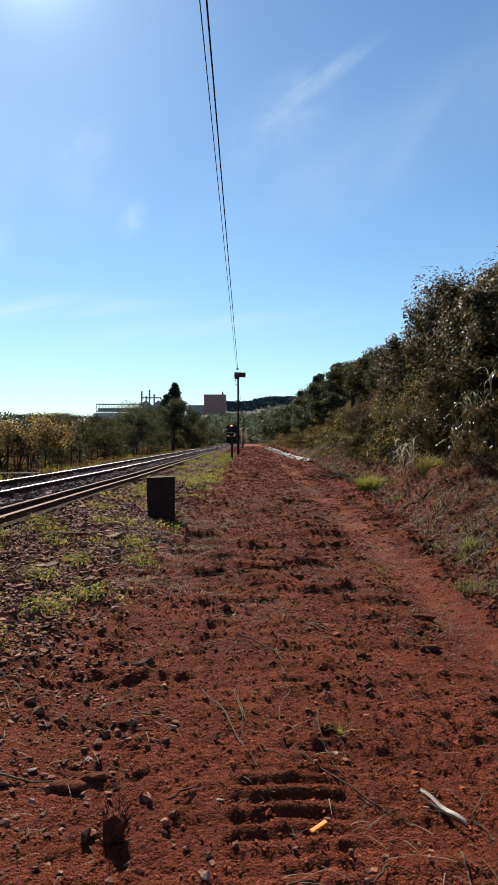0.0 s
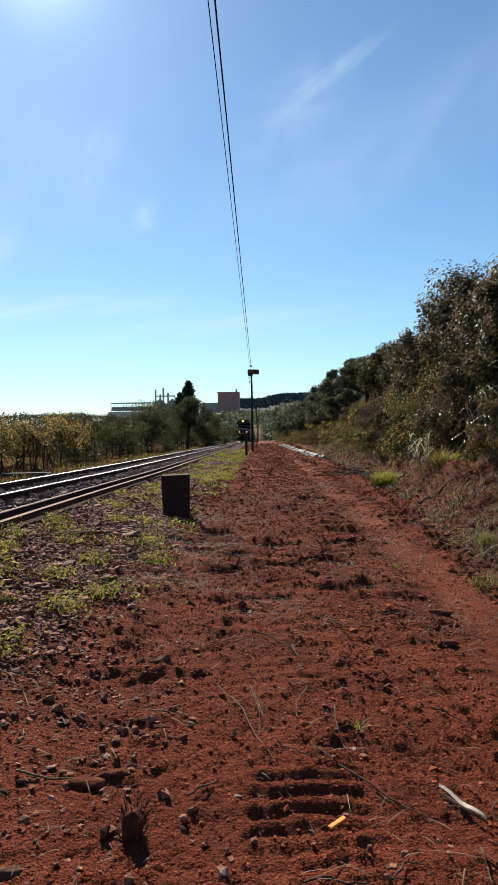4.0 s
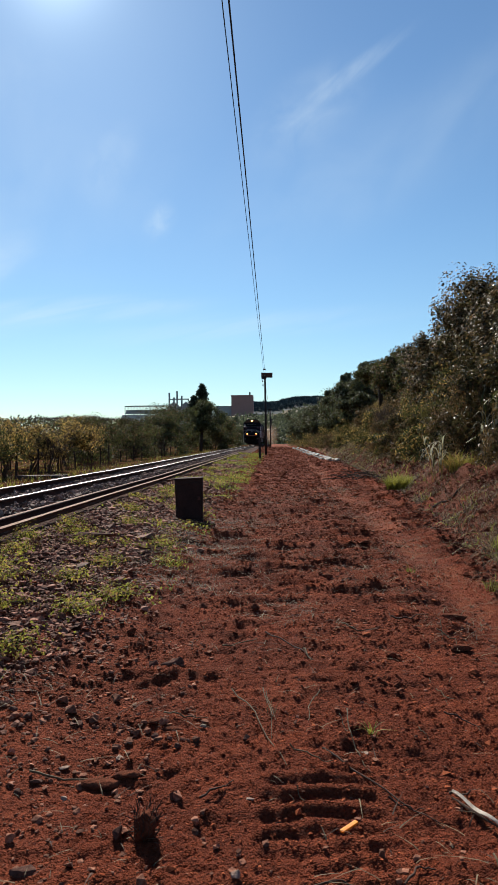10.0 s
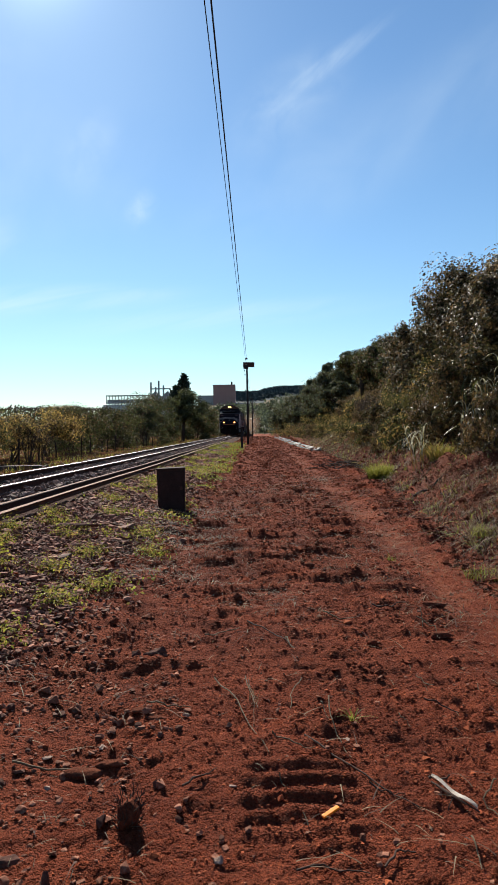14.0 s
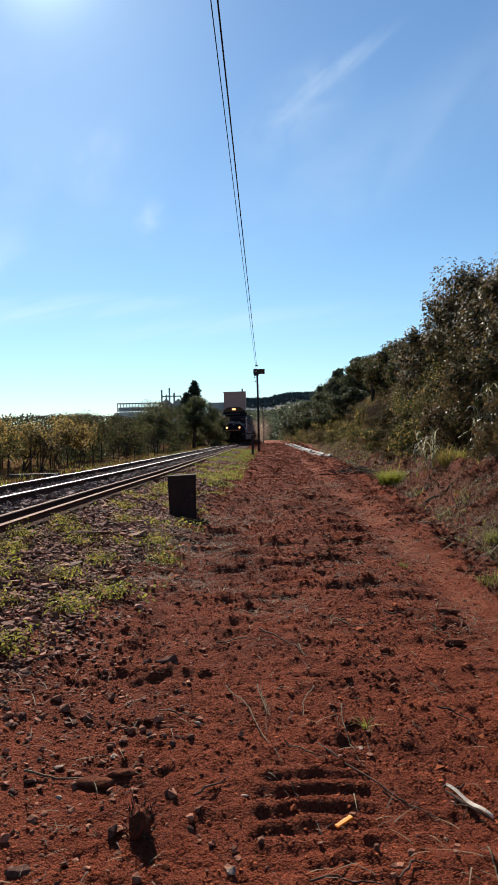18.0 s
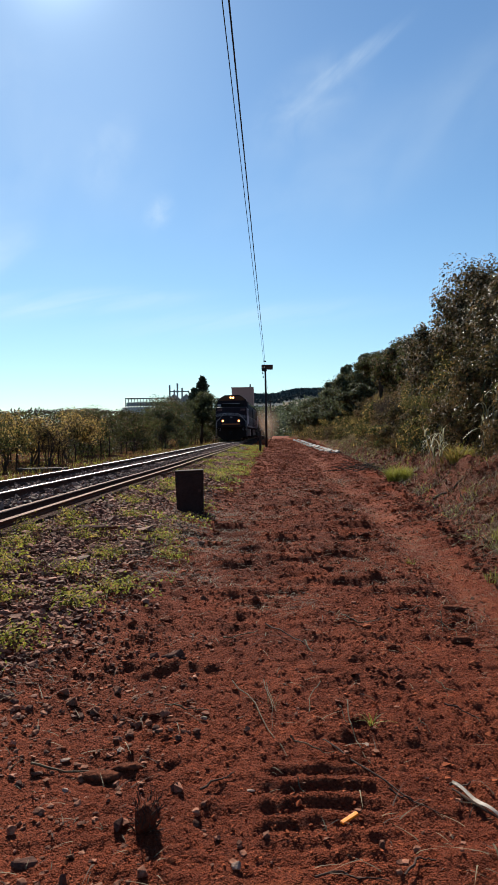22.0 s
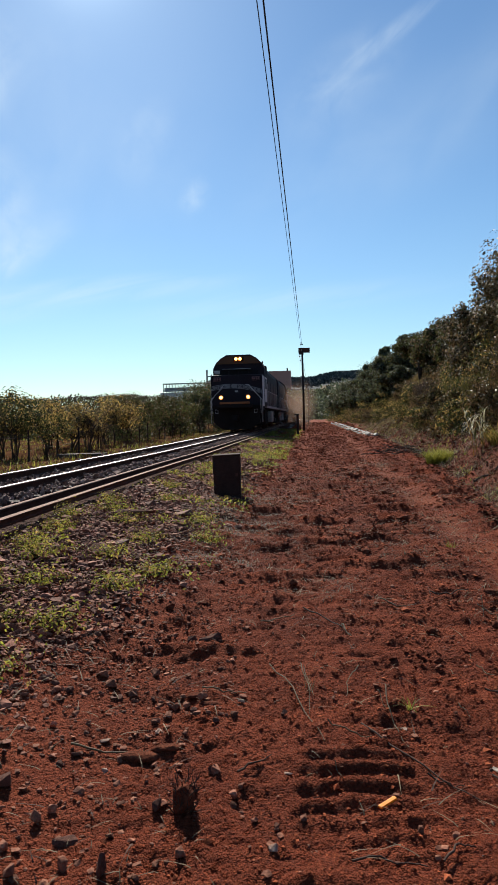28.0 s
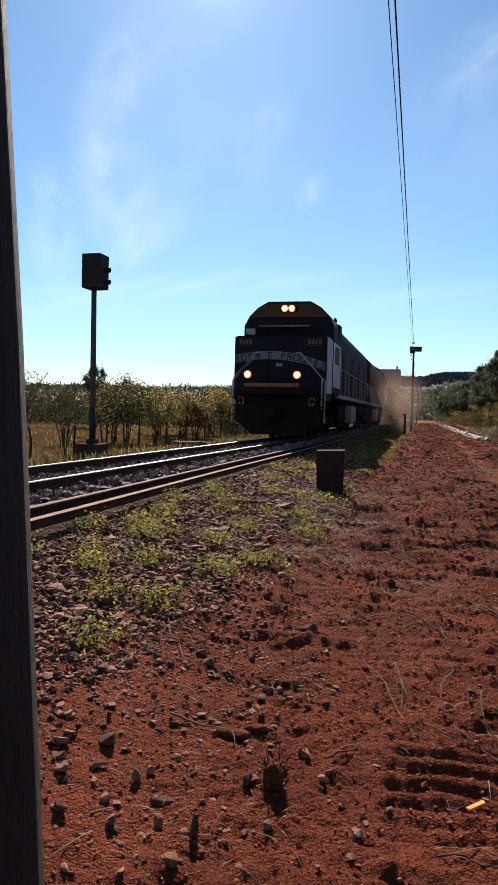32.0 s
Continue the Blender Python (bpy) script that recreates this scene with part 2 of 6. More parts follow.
RUST = material("rusty_steel", (0.09, 0.038, 0.027), (0.038, 0.017, 0.013), 8, 0.8, metal=0.0, bump=0.25, fine=80, third=(0.14, 0.075, 0.053), spec=0.15)
POLISHED = material("polished_steel", (0.42, 0.39, 0.38), (0.27, 0.24, 0.23), 4, 0.36, metal=1.0, bump=0.03, fine=90)
DULL_STEEL = material("dull_rail_top", (0.3, 0.18, 0.13), (0.18, 0.098, 0.071), 4, 0.85, metal=0.0, bump=0.05, fine=90, spec=0.1)
SLEEPER = material("dark_sleeper_wood", (0.05, 0.037, 0.03), (0.022, 0.017, 0.015), 3, 0.9, bump=0.6, fine=30, aspect=(1, 8, 8))
CONCRETE = material("old_concrete", (0.15, 0.14, 0.12), (0.084, 0.074, 0.069), 2.5, 0.9, bump=0.35, fine=60)
DARK_METAL = material("dark_painted_metal", (0.024, 0.017, 0.016), (0.013, 0.009, 0.009), 5, 0.75, bump=0.1, fine=70, third=(0.05, 0.035, 0.03))
BOX_METAL = material("weathered_box_paint", (0.045, 0.024, 0.02), (0.024, 0.013, 0.011), 4, 0.92, bump=0.3, fine=50, third=(0.08, 0.05, 0.04), spec=0.1)
GREY_PAINT = material("grey_paint", (0.32, 0.32, 0.33), (0.22, 0.21, 0.21), 3, 0.6, bump=0.1, fine=60)
POST_WOOD = material("weathered_post_wood", (0.042, 0.027, 0.02), (0.015, 0.0099, 0.008), 3, 0.9, bump=0.9, fine=25, third=(0.074, 0.05, 0.037), aspect=(6, 6, 0.6))
BARK = material("bark", (0.059, 0.042, 0.03), (0.025, 0.018, 0.014), 3, 0.95, bump=0.6, fine=25, aspect=(3, 3, 0.7))
LEAF_DARK = material("dark_glossy_leaf", (0.072, 0.062, 0.022), (0.029, 0.026, 0.011), 2, 0.55, bump=0, fine=9, third=(0.105, 0.07, 0.028), island=0.7, spec=0.22, thin=0.32)
LEAF_BROWN = material("autumn_leaf", (0.16, 0.1, 0.041), (0.075, 0.048, 0.021), 2, 0.5, bump=0, fine=9, third=(0.18, 0.094, 0.034), island=0.5, spec=0.3, thin=0.32)
LEAF_GREEN = material("green_leaf", (0.071, 0.079, 0.025), (0.038, 0.045, 0.015), 1, 0.6, bump=0, fine=6, third=(0.11, 0.11, 0.035), island=0.5, spec=0.2, thin=0.4)
LEAF_YELLOW = material("yellow_green_leaf", (0.42, 0.28, 0.085), (0.22, 0.155, 0.048), 1, 0.6, bump=0, fine=6, third=(0.46, 0.31, 0.12), island=0.45, spec=0.2, thin=0.45)
# pale leaf colour that paints in the sparkling highlights of the crowns
LEAF_GLINT = material("leaf_glint", (0.25, 0.2, 0.125), (0.14, 0.11, 0.066), 2, 0.5, bump=0, fine=9, island=0.5, spec=0.3, thin=0.3)
LEAF_CEDAR = material("dark_needle_leaf", (0.045, 0.062, 0.034), (0.022, 0.032, 0.018), 1, 0.7, bump=0, fine=6, island=0.4, thin=0.25)
GRASS = material("fresh_grass", (0.26, 0.25, 0.04), (0.13, 0.135, 0.024), 1, 0.55, bump=0, fine=6, island=0.45, spec=0.25, thin=0.58)
RUST_GRASS = material("rust_dry_grass", (0.16, 0.08, 0.027), (0.084, 0.04, 0.015), 2, 0.85, bump=0, fine=12, island=0.4, spec=0.1, thin=0.3)
STRAW = material("dry_straw", (0.18, 0.13, 0.069), (0.099, 0.064, 0.035), 2, 0.8, bump=0, fine=12, island=0.4, thin=0.25)
OLIVE_LEAF = material("olive_feathery_leaf", (0.094, 0.084, 0.027), (0.05, 0.047, 0.015), 1, 0.7, bump=0, fine=6, third=(0.12, 0.094, 0.04), island=0.4, spec=0.15, thin=0.4)
GREY_TWIG = material("grey_dry_brush", (0.069, 0.054, 0.045), (0.04, 0.03, 0.025), 1, 0.9, bump=0, fine=6, island=0.4, spec=0.1, thin=0.2)
# blue-green needles, paled in colour to stand in for aerial haze
PINE_LEAF = material("haze_paled_needles", (0.085, 0.1, 0.058), (0.045, 0.056, 0.034), 1, 0.6, bump=0, fine=6, island=0.45, spec=0.2, thin=0.38)
# the haze of distance is mixed into this bluish leaf colour
FAR_HAZE_LEAF = material("haze_tinted_forest", (0.055, 0.075, 0.08), (0.035, 0.05, 0.058), 0.05, 0.9, bump=0, fine=0.5, island=0.3, spec=0.05)
TWIG = material("dry_twig", (0.074, 0.037, 0.021), (0.035, 0.016, 0.0099), 6, 0.9, bump=0.3, fine=40, island=0.3)


# ---- building helpers ----
def mesh_object(name, verts, faces, mats, parent=None, label="", smooth=False, index=None):
    me = bpy.data.meshes.new(name)
    me.from_pydata([tuple(v) for v in verts], [], [tuple(f) for f in faces])
    for m in mats if isinstance(mats, (list, tuple)) else [mats]:
        me.materials.append(m)
    if index is not None:
        me.polygons.foreach_set("material_index", np.asarray(index, dtype=np.int32))
    if smooth:
        me.polygons.foreach_set("use_smooth", np.ones(len(me.polygons), dtype=bool))
    me.update()
    ob = new(name, me)
    ob.parent = parent
    if label:
        ob["label"] = label
    return ob


def quads_object(name, verts, quads, mats, parent=None, label="", smooth=False, index=None, size=4):
    """A mesh from numpy arrays whose faces all have the same number of corners."""
    me = bpy.data.meshes.new(name)
    verts, quads = np.asarray(verts, dtype=np.float32), np.asarray(quads, dtype=np.int32)
    me.vertices.add(len(verts))
    me.vertices.foreach_set("co", verts.ravel())
    me.loops.add(quads.size)
    me.loops.foreach_set("vertex_index", quads.ravel())
    me.polygons.add(len(quads))
    me.polygons.foreach_set("loop_start", np.arange(len(quads), dtype=np.int32) * size)
    if index is not None:
        me.polygons.foreach_set("material_index", np.asarray(index, dtype=np.int32))
    me.polygons.foreach_set("use_smooth", np.full(len(quads), smooth))
    for m in mats if isinstance(mats, (list, tuple)) else [mats]:
        me.materials.append(m)
    me.update(calc_edges=True)
    ob = new(name, me)
    ob.parent = parent
    if label:
        ob["label"] = label
    return ob


def part(name, bm, mat, parent=None, label="", smooth=False):
    """Links a bmesh as one mesh object under a thing or a part."""
    me = bpy.data.meshes.new(name)
    bm.to_mesh(me)
    bm.free()
    for m in mat if isinstance(mat, (list, tuple)) else [mat]:
        me.materials.append(m)
    if smooth:
        me.polygons.foreach_set("use_smooth", np.ones(len(me.polygons), dtype=bool))
    ob = new(name, me)
    ob.parent = parent
    if label:
        ob["label"] = label
    return ob


def box(bm, x0, x1, y0, y1, z0, z1, bevel=0.0):
    made = bmesh.ops.create_cube(bm, size=1.0, matrix=Matrix.LocRotScale(((x0 + x1) / 2, (y0 + y1) / 2, (z0 + z1) / 2), None, (x1 - x0, y1 - y0, z1 - z0)))
    if bevel:
        edges = list({e for v in made["verts"] for e in v.link_edges})
        bmesh.ops.bevel(bm, geom=edges, offset=bevel, segments=2, affect="EDGES", profile=0.5)
    return bm


def boxed(x0, x1, y0, y1, z0, z1, bevel=0.0):
    return box(bmesh.new(), x0, x1, y0, y1, z0, z1, bevel)


def tube(bm, points, radii, sides=8, caps=True):
    """A round bar through points; radii is one number or one a point."""
    pts = [Vector(p) for p in points]
    rad = radii if isinstance(radii, (list, tuple)) else [radii] * len(pts)
    rings = []
    for i, p in enumerate(pts):
        d = (pts[min(i + 1, len(pts) - 1)] - pts[max(i - 1, 0)]).normalized()
        side = d.cross(Vector((0, 0, 1)) if abs(d.z) < 0.9 else Vector((1, 0, 0))).normalized()
        up = side.cross(d)
        rings.append([bm.verts.new(p + rad[i] * (math.cos(a) * side + math.sin(a) * up)) for a in (2 * math.pi * k / sides for k in range(sides))])
    for a, b in zip(rings, rings[1:]):
        for k in range(sides):
            bm.faces.new((a[k], a[(k + 1) % sides], b[(k + 1) % sides], b[k]))
    if caps:
        bm.faces.new(rings[0][::-1])
        bm.faces.new(rings[-1])
    return bm


def tubed(points, radii, sides=8):
    return tube(bmesh.new(), points, radii, sides)


def prism(bm, outline, y0, y1):
    """An outline of (x, z) drawn out from y0 to y1."""
    a = [bm.verts.new((x, y0, z)) for x, z in outline]
    b = [bm.verts.new((x, y1, z)) for x, z in outline]
    n = len(outline)
    for k in range(n):
        bm.faces.new((a[k], a[(k + 1) % n], b[(k + 1) % n], b[k]))
    bm.faces.new(a[::-1])
    bm.faces.new(b)
    bmesh.ops.recalc_face_normals(bm, faces=bm.faces)
    return bm


def thing(name, label, category, place=(0, 0, 0), group="", kind=""):
    ob = new(name)
    ob.location = place
    return tagged(ob, label, category, group, kind)


# ---- the lie of the land ----
rng = np.random.default_rng(7)
TABLE = rng.random((256, 256))


def value_noise(x, y):
    xi, yi = np.floor(x).astype(int), np.floor(y).astype(int)
    fx, fy = x - xi, y - yi
    fx, fy = fx * fx * (3 - 2 * fx), fy * fy * (3 - 2 * fy)
    a, b = TABLE[xi & 255, yi & 255], TABLE[(xi + 1) & 255, yi & 255]
    c, d = TABLE[xi & 255, (yi + 1) & 255], TABLE[(xi + 1) & 255, (yi + 1) & 255]
    return (a + (b - a) * fx) * (1 - fy) + (c + (d - c) * fx) * fy - 0.5


def fbm(x, y, octaves=4):
    total, amp = 0, 1.0
    for k in range(octaves):
        total = total + amp * value_noise(x * 2 ** k + 17.3 * k, y * 2 ** k + 9.1 * k)
        amp *= 0.5
    return total


def ease(v):
    v = np.clip(v, 0, 1)
    return v * v * (3 - 2 * v)


def track_x(y):
    """The middle of the track: straight, then a long bend to the left."""
    y = np.asarray(y, dtype=float)
    return -4.52 + 0.0013 * np.minimum(y, 175) - 0.0013 * np.clip(y - 175, 0, 400) ** 2


def rail_z(y):
    return 0.72 + 0.0036 * np.clip(np.asarray(y, dtype=float) - 20, 0, 500)


def bank_edge(y):
    return np.interp(y, [0, 5.6, 12, 22, 45, 120, 400], [2.25, 2.3, 2.75, 3.45, 3.8, 4.4, 6.0])


def ground_z(x, y, fine=True):
    x, y = np.asarray(x, dtype=float), np.asarray(y, dtype=float)
    bed = rail_z(y) - 0.19
    path = np.minimum(0.0085 * np.clip(y - 6, 0, 110) + 0.003 * np.clip(y - 116, 0, 400), bed - 0.12)
    xt = x - (track_x(y) + 4.52)
    z = path + (bed - path) * np.clip((-0.9 - xt) / 2.75, 0, 1)
    left = ease((-6.1 - xt) / 1.6)
    z = z + (0.28 - 0.1 * ease((-xt - 9) / 20) + 0.0036 * np.clip(y - 20, 0, 400) - z) * left
    u = x - bank_edge(y)
    lump = 1 + 0.9 * fbm(x * 0.9, y * 0.8 + 40, 3)
    z = z + ease(u / 1.2) * 0.62 * np.clip(lump, 0.2, 2) + 0.9 * ease((u - 1) / 5)
    z = z + 2.9 * ease((u - 0.9) / 3.4) * ease((y - 26) / 26) + 4.0 * ease((u - 6) / 30)
    z = z - 0.07 * np.exp(-((x - 1.85) / 0.35) ** 2) * ease((bank_edge(y) - x) / 0.3)
    # the valley side and the ridge far behind
    far = ease((y - 220) / 480) * 24 + ease((y - 650) / 800) * 48
    z = z + far * ease((x + 62 + 0.055 * y) / (20 + 0.05 * y))
    if fine:
        near = np.exp(-np.clip(y - 3, 0, 99) / 30)
        path_part = ease((x + 1.9) / 0.6) * ease((bank_edge(y) + 0.2 - x) / 0.5)
        rut = np.exp(-((x - 1.85) / 0.4) ** 2)
        clod = np.clip(fbm(x * 7, y * 7 + 3, 3) * 2.2, -0.15, 1) + 0.7 * np.clip(fbm(x * 15 + 4, y * 15, 2) * 2.2, -0.1, 1)
        rough = 0.04 * fbm(x * 1.6, y * 2.2, 3) + 0.1 * fbm(x * 1.3 + 7, y * 5.2 + 0.6 * value_noise(x * 1.5, y), 3) * (0.4 + ease((y - 4) / 7)) + 0.075 * fbm(x * 0.8, y * 1.9 + 5, 3) * ease((y - 7) / 8) + 0.05 * fbm(x * 3 + 3, y * 8, 2) * ease((y - 3) / 3) * np.exp(-np.clip(y - 9, 0, 99) / 6) + 0.024 * fbm(x * 38, y * 38 + 2, 3) * np.exp(-np.clip(y - 3.6, 0, 99) / 1.2) + 0.024 * clod * ease((x + 1.9) / 0.9) * np.exp(-np.clip(y - 7, 0, 99) / 5) * np.clip(fbm(x * 1.3, y * 1.3 + 8, 2) + 0.75, 0.2, 1.4)
        z = z + path_part * (1 - 0.75 * rut) * (1 - 0.6 * np.exp(-((x - 0.17) / 0.35) ** 4 - ((y - 2.9) / 0.5) ** 2)) * rough
        z = z - 0.6 * path_part * rough * ease((-0.6 - x) / 0.4) * ease((4.6 - y) / 1.0) * (1 - 0.75 * rut)
        # pad prints of a tracked machine
        for c, half in ((0.17, 0.3), (-1.15, 0.3)):
            strip = ease((half - np.abs(x - c)) / 0.08)
            print_ = ease(0.45 + 1.6 * fbm(x * 3.1 + 5 * c, y * 1.2 + 3, 3) + (1.3 if c > 0 else 0.1) * np.exp(-((y - 2.9) / 0.6) ** 2)) * (0.12 + 0.88 * np.exp(-((y - 2.9) / 0.6) ** 2)) * (1 if c > 0 else 0.3)
            phase = 2 * np.pi * (y + 0.06 * fbm(x * 3, y * 3, 3)) / 0.125
            z = z + strip * print_ * path_part * 0.016 * np.clip(np.sin(phase) * 1.3 + 0.5 * fbm(x * 9, y * 9, 2), -1, 1) * near
        bank = ease(u / 0.5)
        z = z + bank * (0.15 * fbm(x * 1.7, y * 1.7 + 5, 5) + 0.05 * np.clip(fbm(x * 9, y * 9 + 5, 3) * 2, -0.3, 1) + 0.10 * np.abs(fbm(x * 5, y * 5, 3))) * np.exp(-np.clip(u - 5, 0, 99) / 8)
        slope = ease((-1.3 - xt) / 0.5) * ease((xt + 6.3) / 0.3)
        z = z + slope * 0.03 * fbm(x * 6, y * 6, 3)
        z = z + left * 0.25 * fbm(x * 0.5, y * 0.5, 4)
        z = z + ease((y - 150) / 200) * 3 * fbm(x * 0.012, y * 0.012, 3)
    return z


def gz(x, y):
    return float(ground_z(x, y))


def spread(start, end, first, growth):
    out, step = [start], first
    while out[-1] < end:
        out.append(out[-1] + step)
        step *= growth
    return out


def build_ground():
    xs = np.array(sorted([-v for v in spread(3.3, 9, 0.07, 1.012)[1:]] + [-v for v in spread(9.2, 4200, 0.2, 1.13)]
                         + list(np.arange(-3.3, -1.6, 0.034)) + list(np.arange(-1.6, 1.6, 0.021)) + list(np.arange(1.6, 3.6, 0.034)) + spread(3.62, 9, 0.05, 1.012) + spread(9.2, 4200, 0.2, 1.13)))
    ys = np.array(sorted([-v for v in spread(0.2, 300, 0.3, 1.25)] + list(np.arange(0.0, 1.5, 0.1)) + list(np.arange(1.5, 4.6, 0.02)) + spread(4.6, 4500, 0.028, 1.0095)))
    gx, gy = np.meshgrid(xs, ys)
    z = ground_z(gx, gy)
    nx, ny = len(xs), len(ys)
    verts = np.stack([gx, gy, z], -1).reshape(-1, 3)
    i = np.arange(nx * ny).reshape(ny, nx)
    quads = np.stack([i[:-1, :-1], i[:-1, 1:], i[1:, 1:], i[1:, :-1]], -1).reshape(-1, 4)
    cx, cy = (xs[1:] + xs[:-1]) / 2, (ys[1:] + ys[:-1]) / 2
    fx, fy = np.meshgrid(cx, cy)
    jag = fbm(fx * 1.5, fy * 1.2, 4)
    xt = fx - (track_x(fy) + 4.52)
    kind = np.zeros(fx.shape, dtype=int)
    kind[(np.abs(fx - 1.85 - 0.12 * jag) < 0.1 + 0.6 * jag) & (fy < 40)] = 6
    kind[xt < -1.45 - 0.75 * ease((6.2 - fy) / 3) + 0.7 * jag] = 1
    kind[xt < -6.5 + 0.8 * jag] = 2
    kind[fx > bank_edge(fy) + 0.25 + 0.6 * jag] = 3
    kind[(fx > bank_edge(fy) + np.interp(fy, [0, 20, 34], [3.0, 3.0, 0.7]) + 1.2 * jag)] = 7
    kind[(fy > 190 + 20 * jag) | (np.abs(fx) > 160)] = 4
    # ground under the far ridge takes the haze-tinted colour too
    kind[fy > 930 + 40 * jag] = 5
    ob = quads_object("ground", verts, quads, [RED_SOIL, SHADED_GRAVEL_SOIL, FIELD, BANK_SOIL, FAR_FIELD, FAR_HAZE_LEAF, RUT_SOIL, DRY_BANK], smooth=True, index=kind.ravel())
    tagged(ob, "bare red earth track with pad prints, dry grass fields beyond", "ground", kind="structure")


build_ground()

# ---- stones, joined where nobody could count them ----
ICO_V, ICO_F = None, None


def unit_stone():
    global ICO_V, ICO_F
    bm = bmesh.new()
    bmesh.ops.create_icosphere(bm, subdivisions=1, radius=1.0)
    ICO_V = np.array([v.co[:] for v in bm.verts])
    ICO_F = np.array([[v.index for v in f.verts] for f in bm.faces])
    bm.free()


unit_stone()


def turns(n):
    q = rng.normal(size=(n, 4))
    q /= np.linalg.norm(q, axis=1)[:, None]
    w, x, y, z = q.T
    return np.stack([np.stack([1 - 2 * (y * y + z * z), 2 * (x * y - z * w), 2 * (x * z + y * w)], -1),
                     np.stack([2 * (x * y + z * w), 1 - 2 * (x * x + z * z), 2 * (y * z - x * w)], -1),
                     np.stack([2 * (x * z - y * w), 2 * (y * z + x * w), 1 - 2 * (x * x + y * y)], -1)], -2)


def lying(n, tilt):
    """Turns about the upright, each tipped a little."""
    a, b, c = rng.random(n) * 2 * math.pi, rng.normal(size=n) * tilt, rng.random(n) * 2 * math.pi
    one, nul = np.ones(n), np.zeros(n)
    ra = np.stack([np.stack([np.cos(a), -np.sin(a), nul], -1), np.stack([np.sin(a), np.cos(a), nul], -1), np.stack([nul, nul, one], -1)], -2)
    rb = np.stack([np.stack([one, nul, nul], -1), np.stack([nul, np.cos(b), -np.sin(b)], -1), np.stack([nul, np.sin(b), np.cos(b)], -1)], -2)
    return ra @ rb


def stones(name, places, sizes, mat, label, category="gravel", flat=0.62, parent=None, tilt=None):
    n = len(places)
    shape = ICO_V[None] * (1 + 0.7 * (rng.random((n, len(ICO_V), 1)) - 0.5) * 2)
    shape = np.clip(shape, -0.78, 0.78)
    shape = shape * np.stack([np.ones(n), rng.uniform(0.6, 0.95, n), rng.uniform(0.55 * flat, 1.25 * flat, n)], -1)[:, None]
    shape = np.einsum("nij,nvj->nvi", turns(n) if tilt is None else lying(n, tilt), shape)
    v = shape * np.asarray(sizes)[:, None, None] + np.asarray(places)[:, None]
    f = ICO_F[None] + (np.arange(n) * len(ICO_V))[:, None, None]
    ob = quads_object(name, v.reshape(-1, 3), f.reshape(-1, 3), mat, size=3, parent=parent)
    return tagged(ob, label, category, kind="stuff")


def on_ground(x, y, up=0.0):
    return np.stack([x, y, ground_z(x, y) + up], -1)


def crumbs(name, places, sizes, mat, label, category, flat=0.62):
    """Eight-sided uneven crumbs, cheap enough for many."""
    n = len(places)
    o = np.array([[1, 0, 0], [-1, 0, 0], [0, 1, 0], [0, -1, 0], [0, 0, 1], [0, 0, -1.0]])
    f0 = np.array([[0, 2, 4], [2, 1, 4], [1, 3, 4], [3, 0, 4], [2, 0, 5], [1, 2, 5], [3, 1, 5], [0, 3, 5]])
    shape = o[None] * rng.uniform(0.55, 1.3, (n, 6, 1)) + rng.normal(size=(n, 6, 3)) * 0.15
    v = np.einsum("nij,nvj->nvi", turns(n), shape) * np.asarray(sizes)[:, None, None]
    v[:, :, 2] *= flat
    v = v + np.asarray(places)[:, None]
    f = f0[None] + (np.arange(n) * 6)[:, None, None]
    ob = quads_object(name, v.reshape(-1, 3), f.reshape(-1, 3), mat, size=3)
    return tagged(ob, label, category, kind="stuff")


def scatter(n, x0, x1, y0, y1, bias=1.0):
    """Places that thin out with distance."""
    x = rng.uniform(x0, x1, n)
    y = y0 + (y1 - y0) * rng.random(n) ** bias
    return x, y


